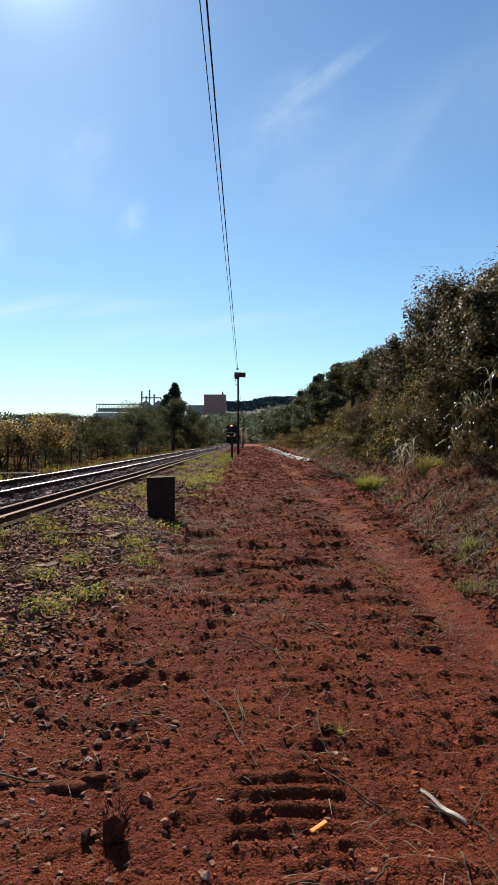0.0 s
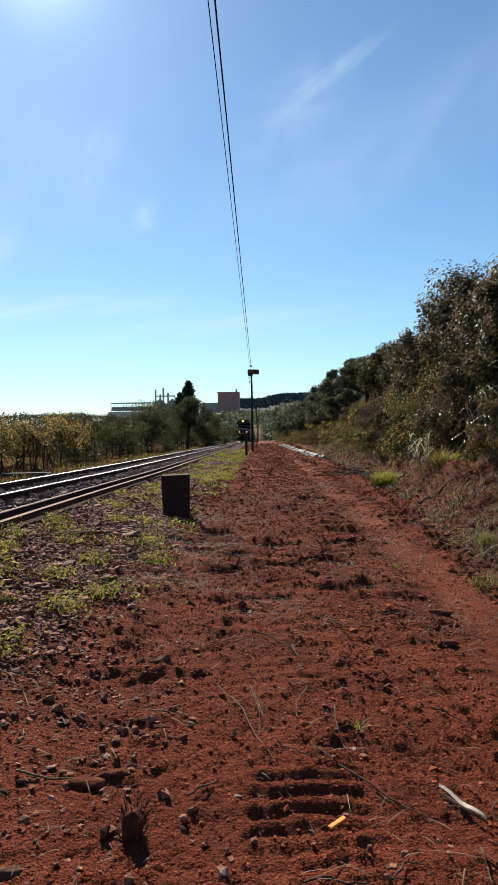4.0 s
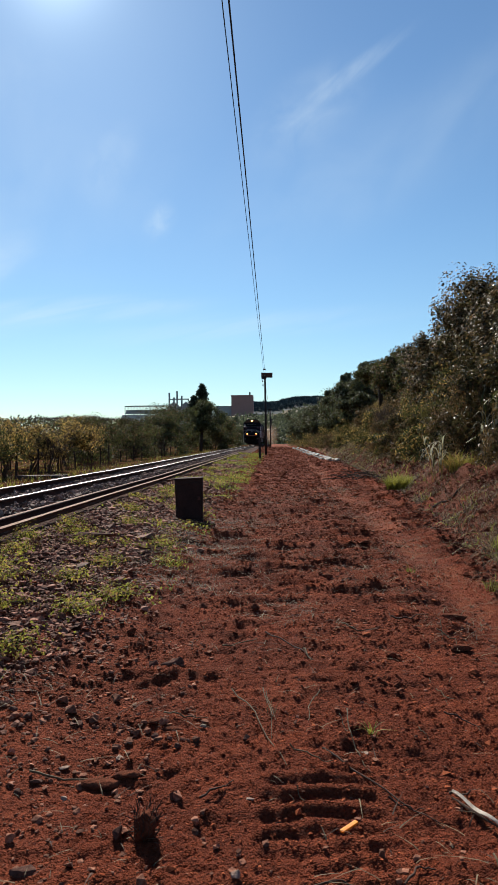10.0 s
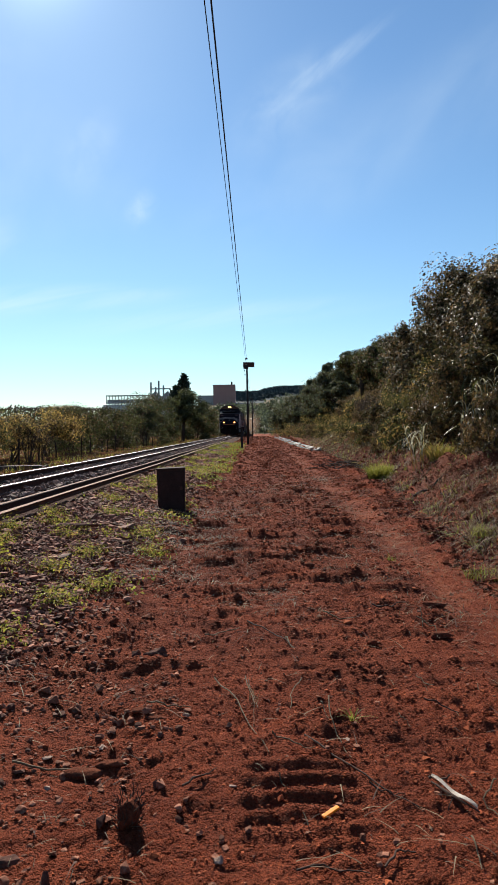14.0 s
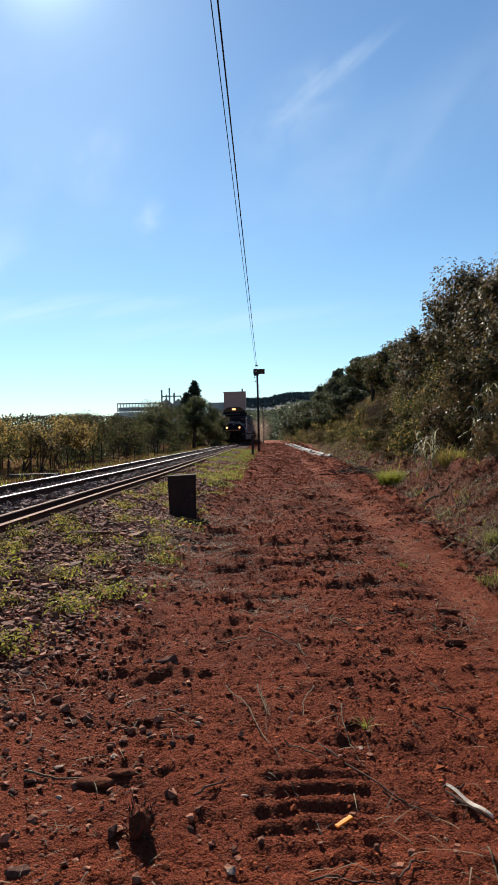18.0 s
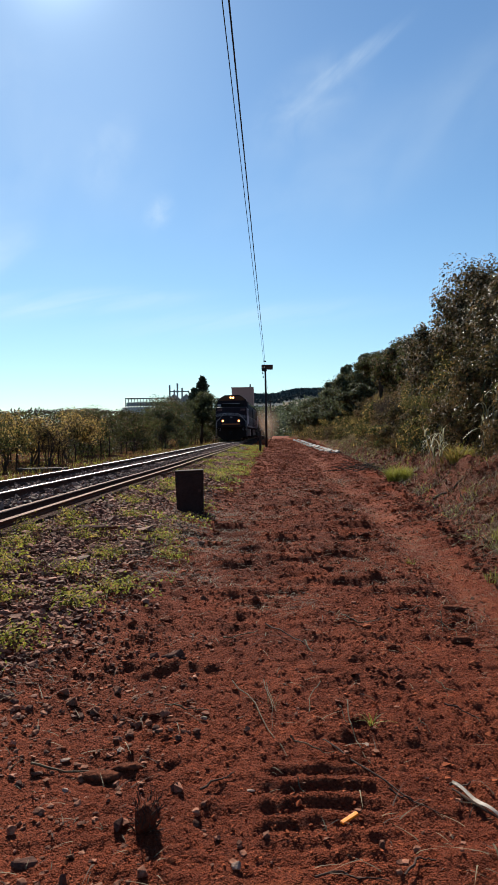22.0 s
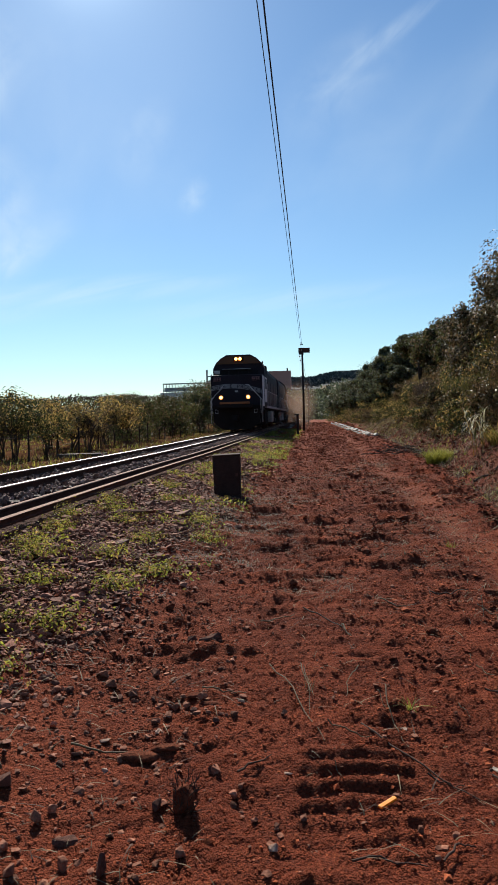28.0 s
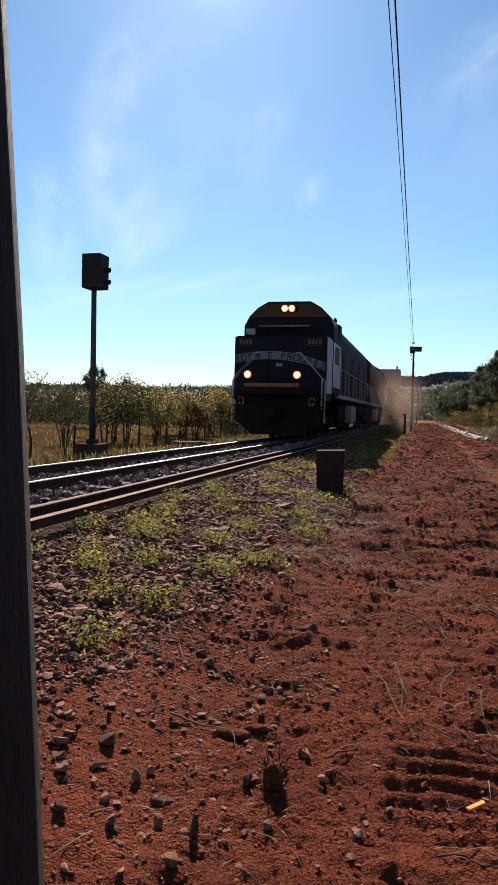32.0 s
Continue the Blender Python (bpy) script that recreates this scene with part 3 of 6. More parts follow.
def build_gravel():
    n = 70000
    x, y = scatter(n, -3.04, -1.0, 1.2, 40, 1.9)
    m = 5000
    x = np.concatenate([x, rng.uniform(-2.98, -1.0, m)])
    y = np.concatenate([y, rng.uniform(-9.0, 1.4, m)])
    keep = rng.random(n + m) < np.clip((-1.15 - 0.2 * ease((5.5 - y) / 2.5) - x) / 0.7 + 0.4 * fbm(x * 2, y * 2, 3), 0.03, 1)
    x, y = x[keep], y[keep]
    s = rng.lognormal(-4.12, 0.45, len(x)) * (1 + np.maximum(y, 0) / 34)
    near = (y > 1.0) & (y < 8.5)
    stones("slope_gravel", np.stack([x, y, ground_z(x, y) + 0.25 * s], -1)[near], s[near], SLOPE_STONE, "loose broken brown stones on the slope beside the track", flat=0.42, tilt=0.62)
    crumbs("slope_gravel", np.stack([x, y, ground_z(x, y) + 0.25 * s], -1)[~near], s[~near], SLOPE_STONE, "loose broken brown stones further along the slope", "gravel")
    n = 15000
    y = np.concatenate([1.0 + 75 * rng.random(n) ** 1.7, rng.uniform(-9.0, 1.2, 3500)])
    n = len(y)
    x = track_x(y) + rng.uniform(-1.35, 1.1, n)
    s = rng.lognormal(-3.5, 0.3, n) * (1 + np.maximum(y, 0) / 60)
    heap = 0.03 * ease((x - track_x(y) - 0.6) / 0.1)
    stones("ballast", np.stack([x, y, rail_z(y) - 0.135 + heap + 0.018 * rng.normal(size=n)], -1), s, BALLAST, "grey crushed-stone ballast between and beside the rails", "ballast")
    n = 11000
    y = 3.2 * np.exp(rng.random(n) * math.log(14.0))
    x = rng.uniform(-1.9, 2.6, n)
    x = np.where(np.abs(x - 1.85) < 0.3, x - 1.2, x)
    s = rng.lognormal(-5.2, 0.55, n) * (0.6 + y / 4.5)
    s = np.minimum(s, 0.016 * (1 + y / 5))
    crumbs("soil_clods", np.stack([x, y, ground_z(x, y) + 0.1 * s], -1), s, RED_SOIL, "crumbled clods of red earth over the track", "clods", 0.42)
    # finer crumbs, as thick near as far, in drifts
    n = 190000
    y = 1.9 * np.exp(rng.random(n) ** 0.8 * math.log(60.0))
    x = -2.2 + (bank_edge(y) + 2.3) * rng.random(n)
    drift = 0.55 + 1.3 * fbm(x * 1.6 + 3, y * 1.3, 3)
    wide = np.abs(x) < 0.2 + 0.42 * y
    rut = np.exp(-((x - 1.85) / 0.3) ** 2)
    keep = wide & (rng.random(n) < np.clip(drift, 0.12, 1) * (1 - 0.5 * rut))
    x, y = x[keep], y[keep]
    s = rng.lognormal(-5.15, 0.5, len(x)) * (0.3 + y / 7.0) * (1 - 0.35 * ease((y - 14) / 20))
    crumbs("soil_crumbs", on_ground(x, y, 0.0) + np.stack([0 * s, 0 * s, 0.15 * s], -1), s, CRUMB, "fine crumbs of red earth strewn over the track", "crumbs")
    n = 3600
    x, y = scatter(n, -2.0, 2.6, 1.4, 30, 1.7)
    x[:1000], y[:1000] = rng.uniform(-1.75, -0.45, 1000), rng.uniform(1.9, 5.2, 1000)
    s = np.minimum(rng.lognormal(-4.7, 0.5, n), 0.02) * (1 + y / 25)
    stones("path_pebbles", np.stack([x, y, ground_z(x, y) + 0.2 * s], -1), s, RED_STONE, "small reddish stones and clods strewn on the red earth", "pebbles", 0.5, tilt=0.3)


def build_bank_clods():
    n = 18000
    y = 3.0 + 45 * rng.random(n) ** 1.5
    x = bank_edge(y) - 0.25 + 2.3 * rng.random(n) ** 1.4
    s = rng.lognormal(-4.2, 0.5, n) * (1 + y / 40)
    crumbs("bank_clods", np.stack([x, y, ground_z(x, y) + 0.1 * s], -1), s, BANK_SOIL, "dark red clods of dug earth on the bank", "clods")


build_gravel()
build_bank_clods()


# ---- the track ----
def rail_outline(h=0.14, head=0.066, foot=0.125):
    a, b, w = head / 2, foot / 2, 0.009
    return [(-b, 0), (b, 0), (b, 0.012), (w, 0.028), (w, h - 0.04), (a, h - 0.03), (a, h - 0.008), (a - 0.012, h), (-a + 0.012, h), (-a, h - 0.008), (-a, h - 0.03), (-w, h - 0.04), (-w, 0.028), (-b, 0.012)]


def sweep(name, outline, ys, dx, dz, mats, top, label="", turn=0.0, parent=None, wave=0.0):
    """The outline drawn along the track at dx from its middle; faces on 'top' corners take the second material."""
    c, s = math.cos(turn), math.sin(turn)
    o = [(x * c - z * s, x * s + z * c) for x, z in outline]
    verts, faces, idx, n = [], [], [], len(o)
    for y in ys:
        x0, z0 = float(track_x(y)) + dx + wave * math.sin(y * 0.37), float(rail_z(y)) + dz
        verts += [(x0 + x, y, z0 + z) for x, z in o]
    for k in range(len(ys) - 1):
        for j in range(n):
            faces.append((k * n + j, k * n + (j + 1) % n, (k + 1) * n + (j + 1) % n, (k + 1) * n + j))
            idx.append(1 if j in top else 0)
    faces += [tuple(range(n))[::-1], tuple(range((len(ys) - 1) * n, len(ys) * n))]
    return mesh_object(name, verts, faces, mats, parent, label, index=idx + [0, 0])


def build_track():
    ys = list(np.arange(-30, 60, 3.0)) + list(np.arange(60, 420, 8.0))
    for dx in (-0.53, 0.53):
        r = sweep("rail", rail_outline(), ys, dx, -0.14, [RUST, POLISHED], (7,))
        tagged(r, "running rail with rusty sides and a bright polished head", "rail", "rails of the track", "structure")
    # two old rails laid down along the sleeper ends
    old = list(np.arange(-8, 62, 3.0))
    r = sweep("old_rail", rail_outline(), old, 1.17, -0.24, [RUST, DULL_STEEL], (7,), wave=0.015)
    tagged(r, "rusty disused rail laid upright beside the track", "rail", "old rails beside the track")
    r = sweep("old_rail", rail_outline(0.1, 0.045, 0.05), old, 1.44, -0.135, [RUST, DULL_STEEL], (0,), turn=math.radians(168), wave=0.02)
    tagged(r, "rusty disused rail tipped over with its pale foot up", "rail", "old rails beside the track")
    # sleepers, mostly sunk in the ballast
    n, base = 0, thing("sleepers", "dark wooden sleepers sunk in the grey ballast", "sleepers", kind="structure")
    me = None
    y = -4.0
    while y < 110:
        if me is None:
            ob = part("sleeper", boxed(-1.0, 1.0, -0.11, 0.11, -0.16, 0.0, 0.01), SLEEPER, base)
            me = ob.data
        else:
            ob = new("sleeper", me)
            ob.parent = base
        ob.matrix_basis = pose(float(track_x(y)) + random.uniform(-0.03, 0.03), y, float(rail_z(y)) - 0.146, 0, 0, random.uniform(-1.5, 1.5))
        y += 0.62


build_track()


# ---- line-side things ----
def build_equipment_box():
    x, y = -1.54, 12.5
    z = gz(x, y) - 0.06
    t = thing("trackside_box", "dark weathered steel trackside box on the grassy verge", "equipment box", (x, y, z))
    t.rotation_euler = (0, radians(-1.0), radians(4))
    bm = boxed(-0.235, 0.235, -0.2, 0.2, -0.02, 0.77, 0.014)
    for v in bm.verts:
        up = (v.co.z + 0.02) / 0.79
        v.co.x *= 0.97 + 0.06 * up
        v.co.z += (0.012 * v.co.x + 0.006 * math.sin(9 * v.co.x)) * up
    part("body", bm, BOX_METAL, t)
    bm = boxed(-0.25, 0.25, -0.212, 0.212, 0.765, 0.79, 0.008)
    for v in bm.verts:
        v.co.z += 0.014 * v.co.x + 0.007 * math.sin(11 * v.co.x + 1)
    part("lid", bm, BOX_METAL, t, "dented lid of the box")
    part("door", boxed(-0.2, 0.2, -0.211, -0.199, 0.08, 0.71, 0.004), BOX_METAL, t)
    for zz in (0.2, 0.58):
        part("hinge", tubed([(-0.212, -0.212, zz), (-0.212, -0.212, zz + 0.09)], 0.009), DARK_METAL, t)
    part("foot", boxed(-0.25, 0.25, -0.22, 0.22, -0.14, -0.02, 0.02), BOX_METAL, t, "dark foot plate")
    part("clasp", boxed(0.15, 0.2, -0.222, -0.211, 0.4, 0.46, 0.004), RUST, t)


build_equipment_box()


def build_signal():
    x, y = -7.65, 15.5
    z = 0.25
    t = thing("railway_signal", "tall dark railway signal on a slim post with a concrete base", "railway signal", (x, y, z))
    part("base", boxed(-0.3, 0.3, -0.3, 0.3, -0.25, 0.45, 0.03), STAINED, t, "stained concrete base block")
    part("socket", boxed(-0.11, 0.11, -0.11, 0.11, 0.45, 0.56, 0.01), DARK_METAL, t)
    part("post", tubed([(0, 0, 0.5), (-0.01, 0, 2.2), (-0.02, 0, 4.13)], [0.075, 0.068, 0.062], 14), SIGNAL_PAINT, t, "flaking dark steel post", True)
    part("lower_post", tubed([(0, 0, 0.5), (0, 0, 1.3)], 0.08, 14), DARK_METAL, t, smooth=True)
    h = part("head", boxed(-0.24, 0.24, -0.22, 0.24, 4.12, 4.92, 0.02), DARK_METAL, t)
    h.rotation_euler = (0, 0, radians(-2))
    part("cap", boxed(-0.05, 0.05, -0.04, 0.04, 4.92, 4.96, 0.01), DARK_METAL, t)
    # lamp hoods on the narrow face
    for k, zz in enumerate((4.3, 4.58)):
        part("lamp_hood", tube(bmesh.new(), [(0.235, 0.1, zz), (0.335, 0.1, zz - 0.01)], [0.065, 0.06], 14, False), DARK_METAL, h)
        bm = bmesh.new()
        bmesh.ops.create_circle(bm, cap_ends=True, segments=16, radius=0.06, matrix=pose(0.245, 0.1, zz, 0, 90, 0))
        part("lens", bm, SIGNAL_GLASS, h)
    for zz in (1.2, 1.5, 1.8, 2.1):
        part("step", tubed([(-0.12, 0, zz), (0.12, 0, zz)], 0.012, 6), DARK_METAL, t)


SIGNAL_PAINT = material("flaking_signal_paint", (0.1, 0.06, 0.05), (0.04, 0.025, 0.022), 3, 0.7, bump=0.2, fine=25, third=(0.34, 0.26, 0.23))
STAINED = material("stained_concrete", (0.07, 0.042, 0.032), (0.035, 0.021, 0.017), 3, 0.95, bump=0.4, fine=40, spec=0.05)
SIGNAL_GLASS = material("dark_signal_glass", (0.02, 0.02, 0.025), (0.01, 0.01, 0.012), 4, 0.1, bump=0, spec=0.6)
build_signal()


def build_near_pole():
    t = thing("telegraph_pole", "thick weathered wooden telegraph pole standing close by the path", "telegraph pole", (-0.53, 0.59, -0.1))
    pts, rad = [], []
    for k in range(15):
        z = k * 0.55
        pts.append((-0.05 * (z - 1.6) + 0.004 * math.sin(z * 5), 0.004 * math.cos(z * 4), z))
        rad.append(0.146 - 0.009 * z + 0.004 * math.sin(z * 7))
    part("shaft", tubed(pts, rad, 24), POST_WOOD, t, smooth=True)
    part("crossarm", boxed(-0.75, 0.35, -0.05, 0.05, 7.2, 7.32, 0.01), POST_WOOD, t)
    for x in (-0.06, 0.03):
        part("insulator", tubed([(x, 0, 7.32), (x, 0, 7.36), (x, 0, 7.4), (x, 0, 7.46)], [0.02, 0.045, 0.045, 0.025], 10), DARK_METAL, t)


build_near_pole()


def build_far_pole(x, y, height, board):
    z = gz(x, y) - 0.1
    t = thing("telegraph_pole", "slender dark pole with a board and insulators at its top" if board else "slender dark pole further along the line", "telegraph pole", (x, y, z), "poles of the telegraph line")
    part("shaft", tubed([(0.02, 0, 0), (0.03, 0, height * 0.5), (0, 0, height)], [0.10, 0.09, 0.075], 10), DARK_METAL, t, smooth=True)
    if board:
        b = part("board", boxed(-0.5, 0.44, -0.06, 0.06, height - 0.12, height + 0.28, 0.015), RUST, t, "tilted dark wooden board")
        b.rotation_euler = (radians(-8), radians(1.5), 0)
        part("bracket", boxed(-0.28, 0.12, -0.16, 0.1, height - 0.42, height - 0.12, 0.02), DARK_METAL, t)
    else:
        part("crossarm", boxed(-0.35, 0.35, -0.06, 0.06, height - 0.24, height - 0.08, 0.01), DARK_METAL, t)
    for k, (dx, dz) in enumerate(((-0.08, 0.34), (0.02, 0.34), (-0.2, -0.62), (-0.16, -0.95))):
        part("insulator", tubed([(dx, 0, height + dz), (dx, 0, height + dz + 0.05), (dx, 0, height + dz + 0.12)], [0.03, 0.06, 0.03], 8), DARK_METAL, t)
    return z + height


top1 = build_far_pole(-0.9, 58, 6.75, True)
build_far_pole(-1.0, 115, 6.4, False)
build_far_pole(-1.2, 172, 6.4, False)


def build_wire(a, b, sag, r, label):
    pts = []
    for k in range(41):
        u = k / 40
        p = Vector(a).lerp(Vector(b), u)
        p.z -= 4 * sag * u * (1 - u)
        pts.append(p)
    tagged(part("wire", tubed(pts, r, 6), DARK_METAL), label, "wire", "wires of the telegraph line")


build_wire((-0.59, 0.59, 7.36), (-1.02, 58, top1 + 0.42), 0.0, 0.008, "thin black telegraph wire between two poles")
build_wire((-0.50, 0.59, 7.36), (-0.92, 58, top1 + 0.42), 0.0, 0.013, "thicker black telegraph wire between two poles")
build_wire((-1.0, 58, top1 + 0.4), (-1.1, 115, 7.35), 0.5, 0.012, "thin black telegraph wire between two poles")
build_wire((-1.1, 115, 7.35), (-1.2, 172, 7.5), 0.5, 0.012, "thin black telegraph wire between two poles")


def build_short_post():
    x, y = -1.12, 47
    t = thing("marker_post", "short dark leaning marker post at the path edge", "post", (x, y, gz(x, y) - 0.05))
    part("shaft", boxed(-0.08, 0.08, -0.08, 0.08, 0, 1.4, 0.015), DARK_METAL, t)
    part("cap", boxed(-0.2, 0.09, -0.1, 0.1, 1.4, 1.5, 0.015), DARK_METAL, t)


build_short_post()


def build_fence():
    t = thing("fence", "line of old dark wooden fence posts beyond the track", "fence")
    n = 0
    for k in range(46):
        y = 14 + 2.3 * k
        x = -9.6 + 0.012 * (y - 20) + random.uniform(-0.15, 0.15)
        if k in (3, 9, 16, 22):
            continue
        p = part("post", tubed([(0, 0, -0.2), (0.02, 0, 0.5), (random.uniform(-0.06, 0.06), 0, random.uniform(0.75, 1.1))], [0.036, 0.034, 0.03], 7), POST_WOOD, t)
        p.location = (x, y, gz(x, y))
    for h in (0.45, 0.85):
        pts = [(-9.6 + 0.012 * (14 + 2.3 * k - 20), 14 + 2.3 * k, gz(-9.6 + 0.012 * (14 + 2.3 * k - 20), 14 + 2.3 * k) + h) for k in range(46)]
        part("fence_wire", tubed(pts, 0.004, 4), RUST, t)


build_fence()


def build_gutter():
    """A pale concrete drain along the foot of the bank."""
    ys = np.arange(44, 96, 2.0)
    t = thing("drain_channel", "pale broken concrete drain channel along the bank", "drain")
    for k, y in enumerate(ys):
        x = float(np.interp(y, [44, 60, 96], [3.45, 2.85, 2.5])) + 0.05 * math.sin(k * 1.7)
        bm = bmesh.new()
        prism(bm, [(-0.34, -0.1), (0.34, -0.1), (0.34, 0.12), (0.24, 0.12), (0.16, 0.02), (-0.16, 0.02), (-0.24, 0.12), (-0.34, 0.12)], -0.97, 0.97)
        p = part("segment", bm, PALE_CONCRETE, t)
        p.matrix_basis = pose(x, y, gz(x, y) + 0.02, random.uniform(-1, 1), random.uniform(-3, 3), random.uniform(-2, 2) + 2)


PALE_CONCRETE = material("pale_concrete", (0.27, 0.26, 0.23), (0.18, 0.16, 0.14), 2.5, 0.85, bump=0.3, fine=40)
build_gutter()


# ---- trees and bushes ----
LEAF = np.array([(0, 0, 0), (0.28, 0.45, 0.06), (0, 1, -0.08), (-0.28, 0.45, 0.06)])


def faced(ways):
    """Turns whose third axis points along the ways, spun by chance."""
    z = ways / np.linalg.norm(ways, axis=1)[:, None]
    y = np.cross(z, rng.normal(size=z.shape))
    y /= np.linalg.norm(y, axis=1)[:, None] + 1e-9
    return np.stack([np.cross(y, z), y, z], -1)


def leaf_mesh(name, places, sizes, mats, parent=None, label="", droop=0.0, choice=None, width=1.0, facing=None):
    """Many small folded leaves, each of two triangles; facing turns their upper sides."""
    n = len(places)
    rot = turns(n) if facing is None else faced(facing)
    shape = LEAF * np.array([width, 1, 1])
    v = np.einsum("nij,vj->nvi", rot, shape) * np.asarray(sizes)[:, None, None]
    if droop:
        v[:, 2, 2] -= droop * np.asarray(sizes)
    v = v + np.asarray(places)[:, None]
    base = (np.arange(n) * 4)[:, None]
    f = np.concatenate([base + np.array([[0, 1, 2]]), base + np.array([[0, 2, 3]])], 1).reshape(-1, 3)
    idx = None if choice is None else np.repeat(choice, 2)
    return quads_object(name, v.reshape(-1, 3), f, mats, parent, label, size=3, index=idx)


def crown_points(n, centre, radii, clumps, gap=0.3, low=-0.6, full=False):
    """Points in clumps spread through an uneven, lumpy crown."""
    c = rng.normal(size=(clumps, 3))
    c /= np.linalg.norm(c, axis=1)[:, None]
    c[:, 2] = np.maximum(c[:, 2], low + 0.3 * rng.random(clumps))
    c *= (rng.uniform(0.35, 1.0, clumps) ** 0.6)[:, None] * rng.uniform(0.85, 1.02, clumps)[:, None]
    if full:
        zz = rng.uniform(-1.0, 0.95, clumps)
        q = np.sqrt(rng.random(clumps)) * np.sqrt(1 - np.clip(zz, 0, 1) ** 2) * rng.uniform(0.75, 1.1, clumps)
        a = rng.random(clumps) * 2 * math.pi
        c = np.stack([q * np.cos(a), q * np.sin(a), zz], -1)
    which = rng.integers(0, clumps, n)
    size = (rng.uniform(0.13, 0.25, clumps) * (150 / clumps) ** 0.333)[which]
    off = rng.normal(size=(n, 3))
    off /= np.linalg.norm(off, axis=1)[:, None]
    off *= (rng.random(n) ** 0.6 * size)[:, None]
    p = (c[which] + off) * np.asarray(radii) + np.asarray(centre)
    out = off / size[:, None] + 0.45 * c[which] + np.array([0, 0, 0.35]) + 0.45 * rng.normal(size=(n, 3))
    return p, c * np.asarray(radii) + np.asarray(centre), out


def build_tree(name, label, x, y, height, radius, mats, leaf=0.14, n=6000, clumps=45, stem=0.35, trunk=0.11, weights=None, group="", width=1.0, low=-0.6, stems=1, squash=1.0, full=None):
    z = gz(x, y)
    t = thing(name, label, "tree" if name.endswith("tree") else "bush", (x, y, z - 0.05), group)
    mid = height * (stem + (1 - stem) / 2)
    radii = (radius, radius * squash, height * (1 - stem) / 2 * 1.05)
    p, c, out = crown_points(n, (0, 0, mid), radii, clumps, low=low, full=stems > 2 if full is None else full)
    p[:, 2] = np.maximum(p[:, 2], 0.05)
    bm = bmesh.new()
    for s in range(stems):
        foot = Vector((random.uniform(-0.2, 0.2) * (stems > 1), random.uniform(-0.2, 0.2) * (stems > 1), -0.1))
        head = Vector((random.uniform(-0.25, 0.25) * radius, random.uniform(-0.25, 0.25) * radius, height * (stem + 0.25)))
        knee = foot.lerp(head, 0.5) + Vector((random.uniform(-0.1, 0.1), random.uniform(-0.1, 0.1), 0)) * radius
        tube(bm, [foot, knee, head], [trunk, trunk * 0.75, trunk * 0.35], 8)
        for k in range(0, min(len(c), 26), max(1, stems)):
            q = Vector(c[(k + s) % len(c)])
            a = knee.lerp(head, random.uniform(0.1, 0.9))
            m = a.lerp(q, 0.5) + Vector((0, 0, 0.08 * radius))
            tube(bm, [a, m, q], [trunk * 0.33, trunk * 0.2, trunk * 0.07], 5, False)
    part("trunk", bm, BARK, t, smooth=True)
    ch = None
    if len(mats) > 1:
        ch = rng.choice(len(mats), n, p=weights)
    leaf_mesh("crown", p, leaf * rng.uniform(0.6, 1.35, n), mats, t, choice=ch, width=width, droop=0.15, facing=out)
    return t


def build_right_wood():
    # along the bank: x, y, height over ground, crown radius, leaf count
    for x, y, h, r, n in ((8.9, 15.5, 5.9, 2.4, 11000), (7.3, 18.5, 4.6, 2.0, 11000), (8.8, 21.5, 6.6, 2.6, 11000), (7.3, 24.5, 5.9, 2.2, 9500),
                          (9.0, 28.0, 6.5, 2.6, 9000), (6.9, 27.0, 5.0, 2.2, 9000), (7.7, 21.0, 5.2, 2.3, 9000), (11.5, 18.5, 6.5, 2.8, 7000), (12.5, 24.0, 6.9, 3.0, 7000)):
        # one leaf in seven takes the pale painted-highlight colour
        build_tree("tree", "broad dense tree with large glossy dark brown-green leaves on the bank", x, y, h, r, [LEAF_DARK, LEAF_BROWN, LEAF_GLINT], 0.1, int(n * 3.8), 95, 0.1, 0.12, [0.5, 0.36, 0.14], "trees on the bank", 1.35, -0.9, 2)
    for x, y, h, r, n in ((7.6, 33, 4.2, 2.0, 6000), (8.4, 38, 4.1, 2.2, 6000), (7.8, 44, 3.1, 1.9, 5000), (9.5, 47, 3.6, 2.2, 5000), (8.5, 53, 2.7, 2.0, 4000),
                          (8.8, 62, 3.0, 2.3, 4000), (8.0, 72, 3.2, 2.3, 4000), (7.6, 84, 3.4, 2.5, 3500), (7.2, 98, 3.8, 2.8, 3500), (7.5, 116, 4.2, 3.2, 3500), (7.5, 138, 5.0, 3.6, 3500), (11, 88, 4, 2.8, 3000), (12, 110, 4.5, 3.2, 3000), (6.6, 58, 2.6, 1.7, 3500), (6.0, 66, 3.0, 1.9, 3500), (6.4, 76, 3.4, 2.1, 3500), (5.6, 88, 3.4, 2.1, 3500), (5.8, 100, 3.8, 2.4, 3500), (5.2, 112, 4.0, 2.5, 3500), (5.0, 128, 4.2, 2.8, 3500), (6.5, 165, 7, 5, 3000), (14, 150, 8, 5, 3000)):
        build_tree("tree", "round dark green tree in the wood along the bank", x, y, h, r, [LEAF_GREEN, LEAF_DARK, LEAF_BROWN] if y < 56 else [PINE_LEAF, LEAF_DARK, LEAF_GREEN], 0.12 + 0.0012 * y, int(n * 2.4), 30, 0.12, 0.12, [0.4, 0.4, 0.2], "trees further along the bank", 1.0, -0.85, 1)


build_right_wood()


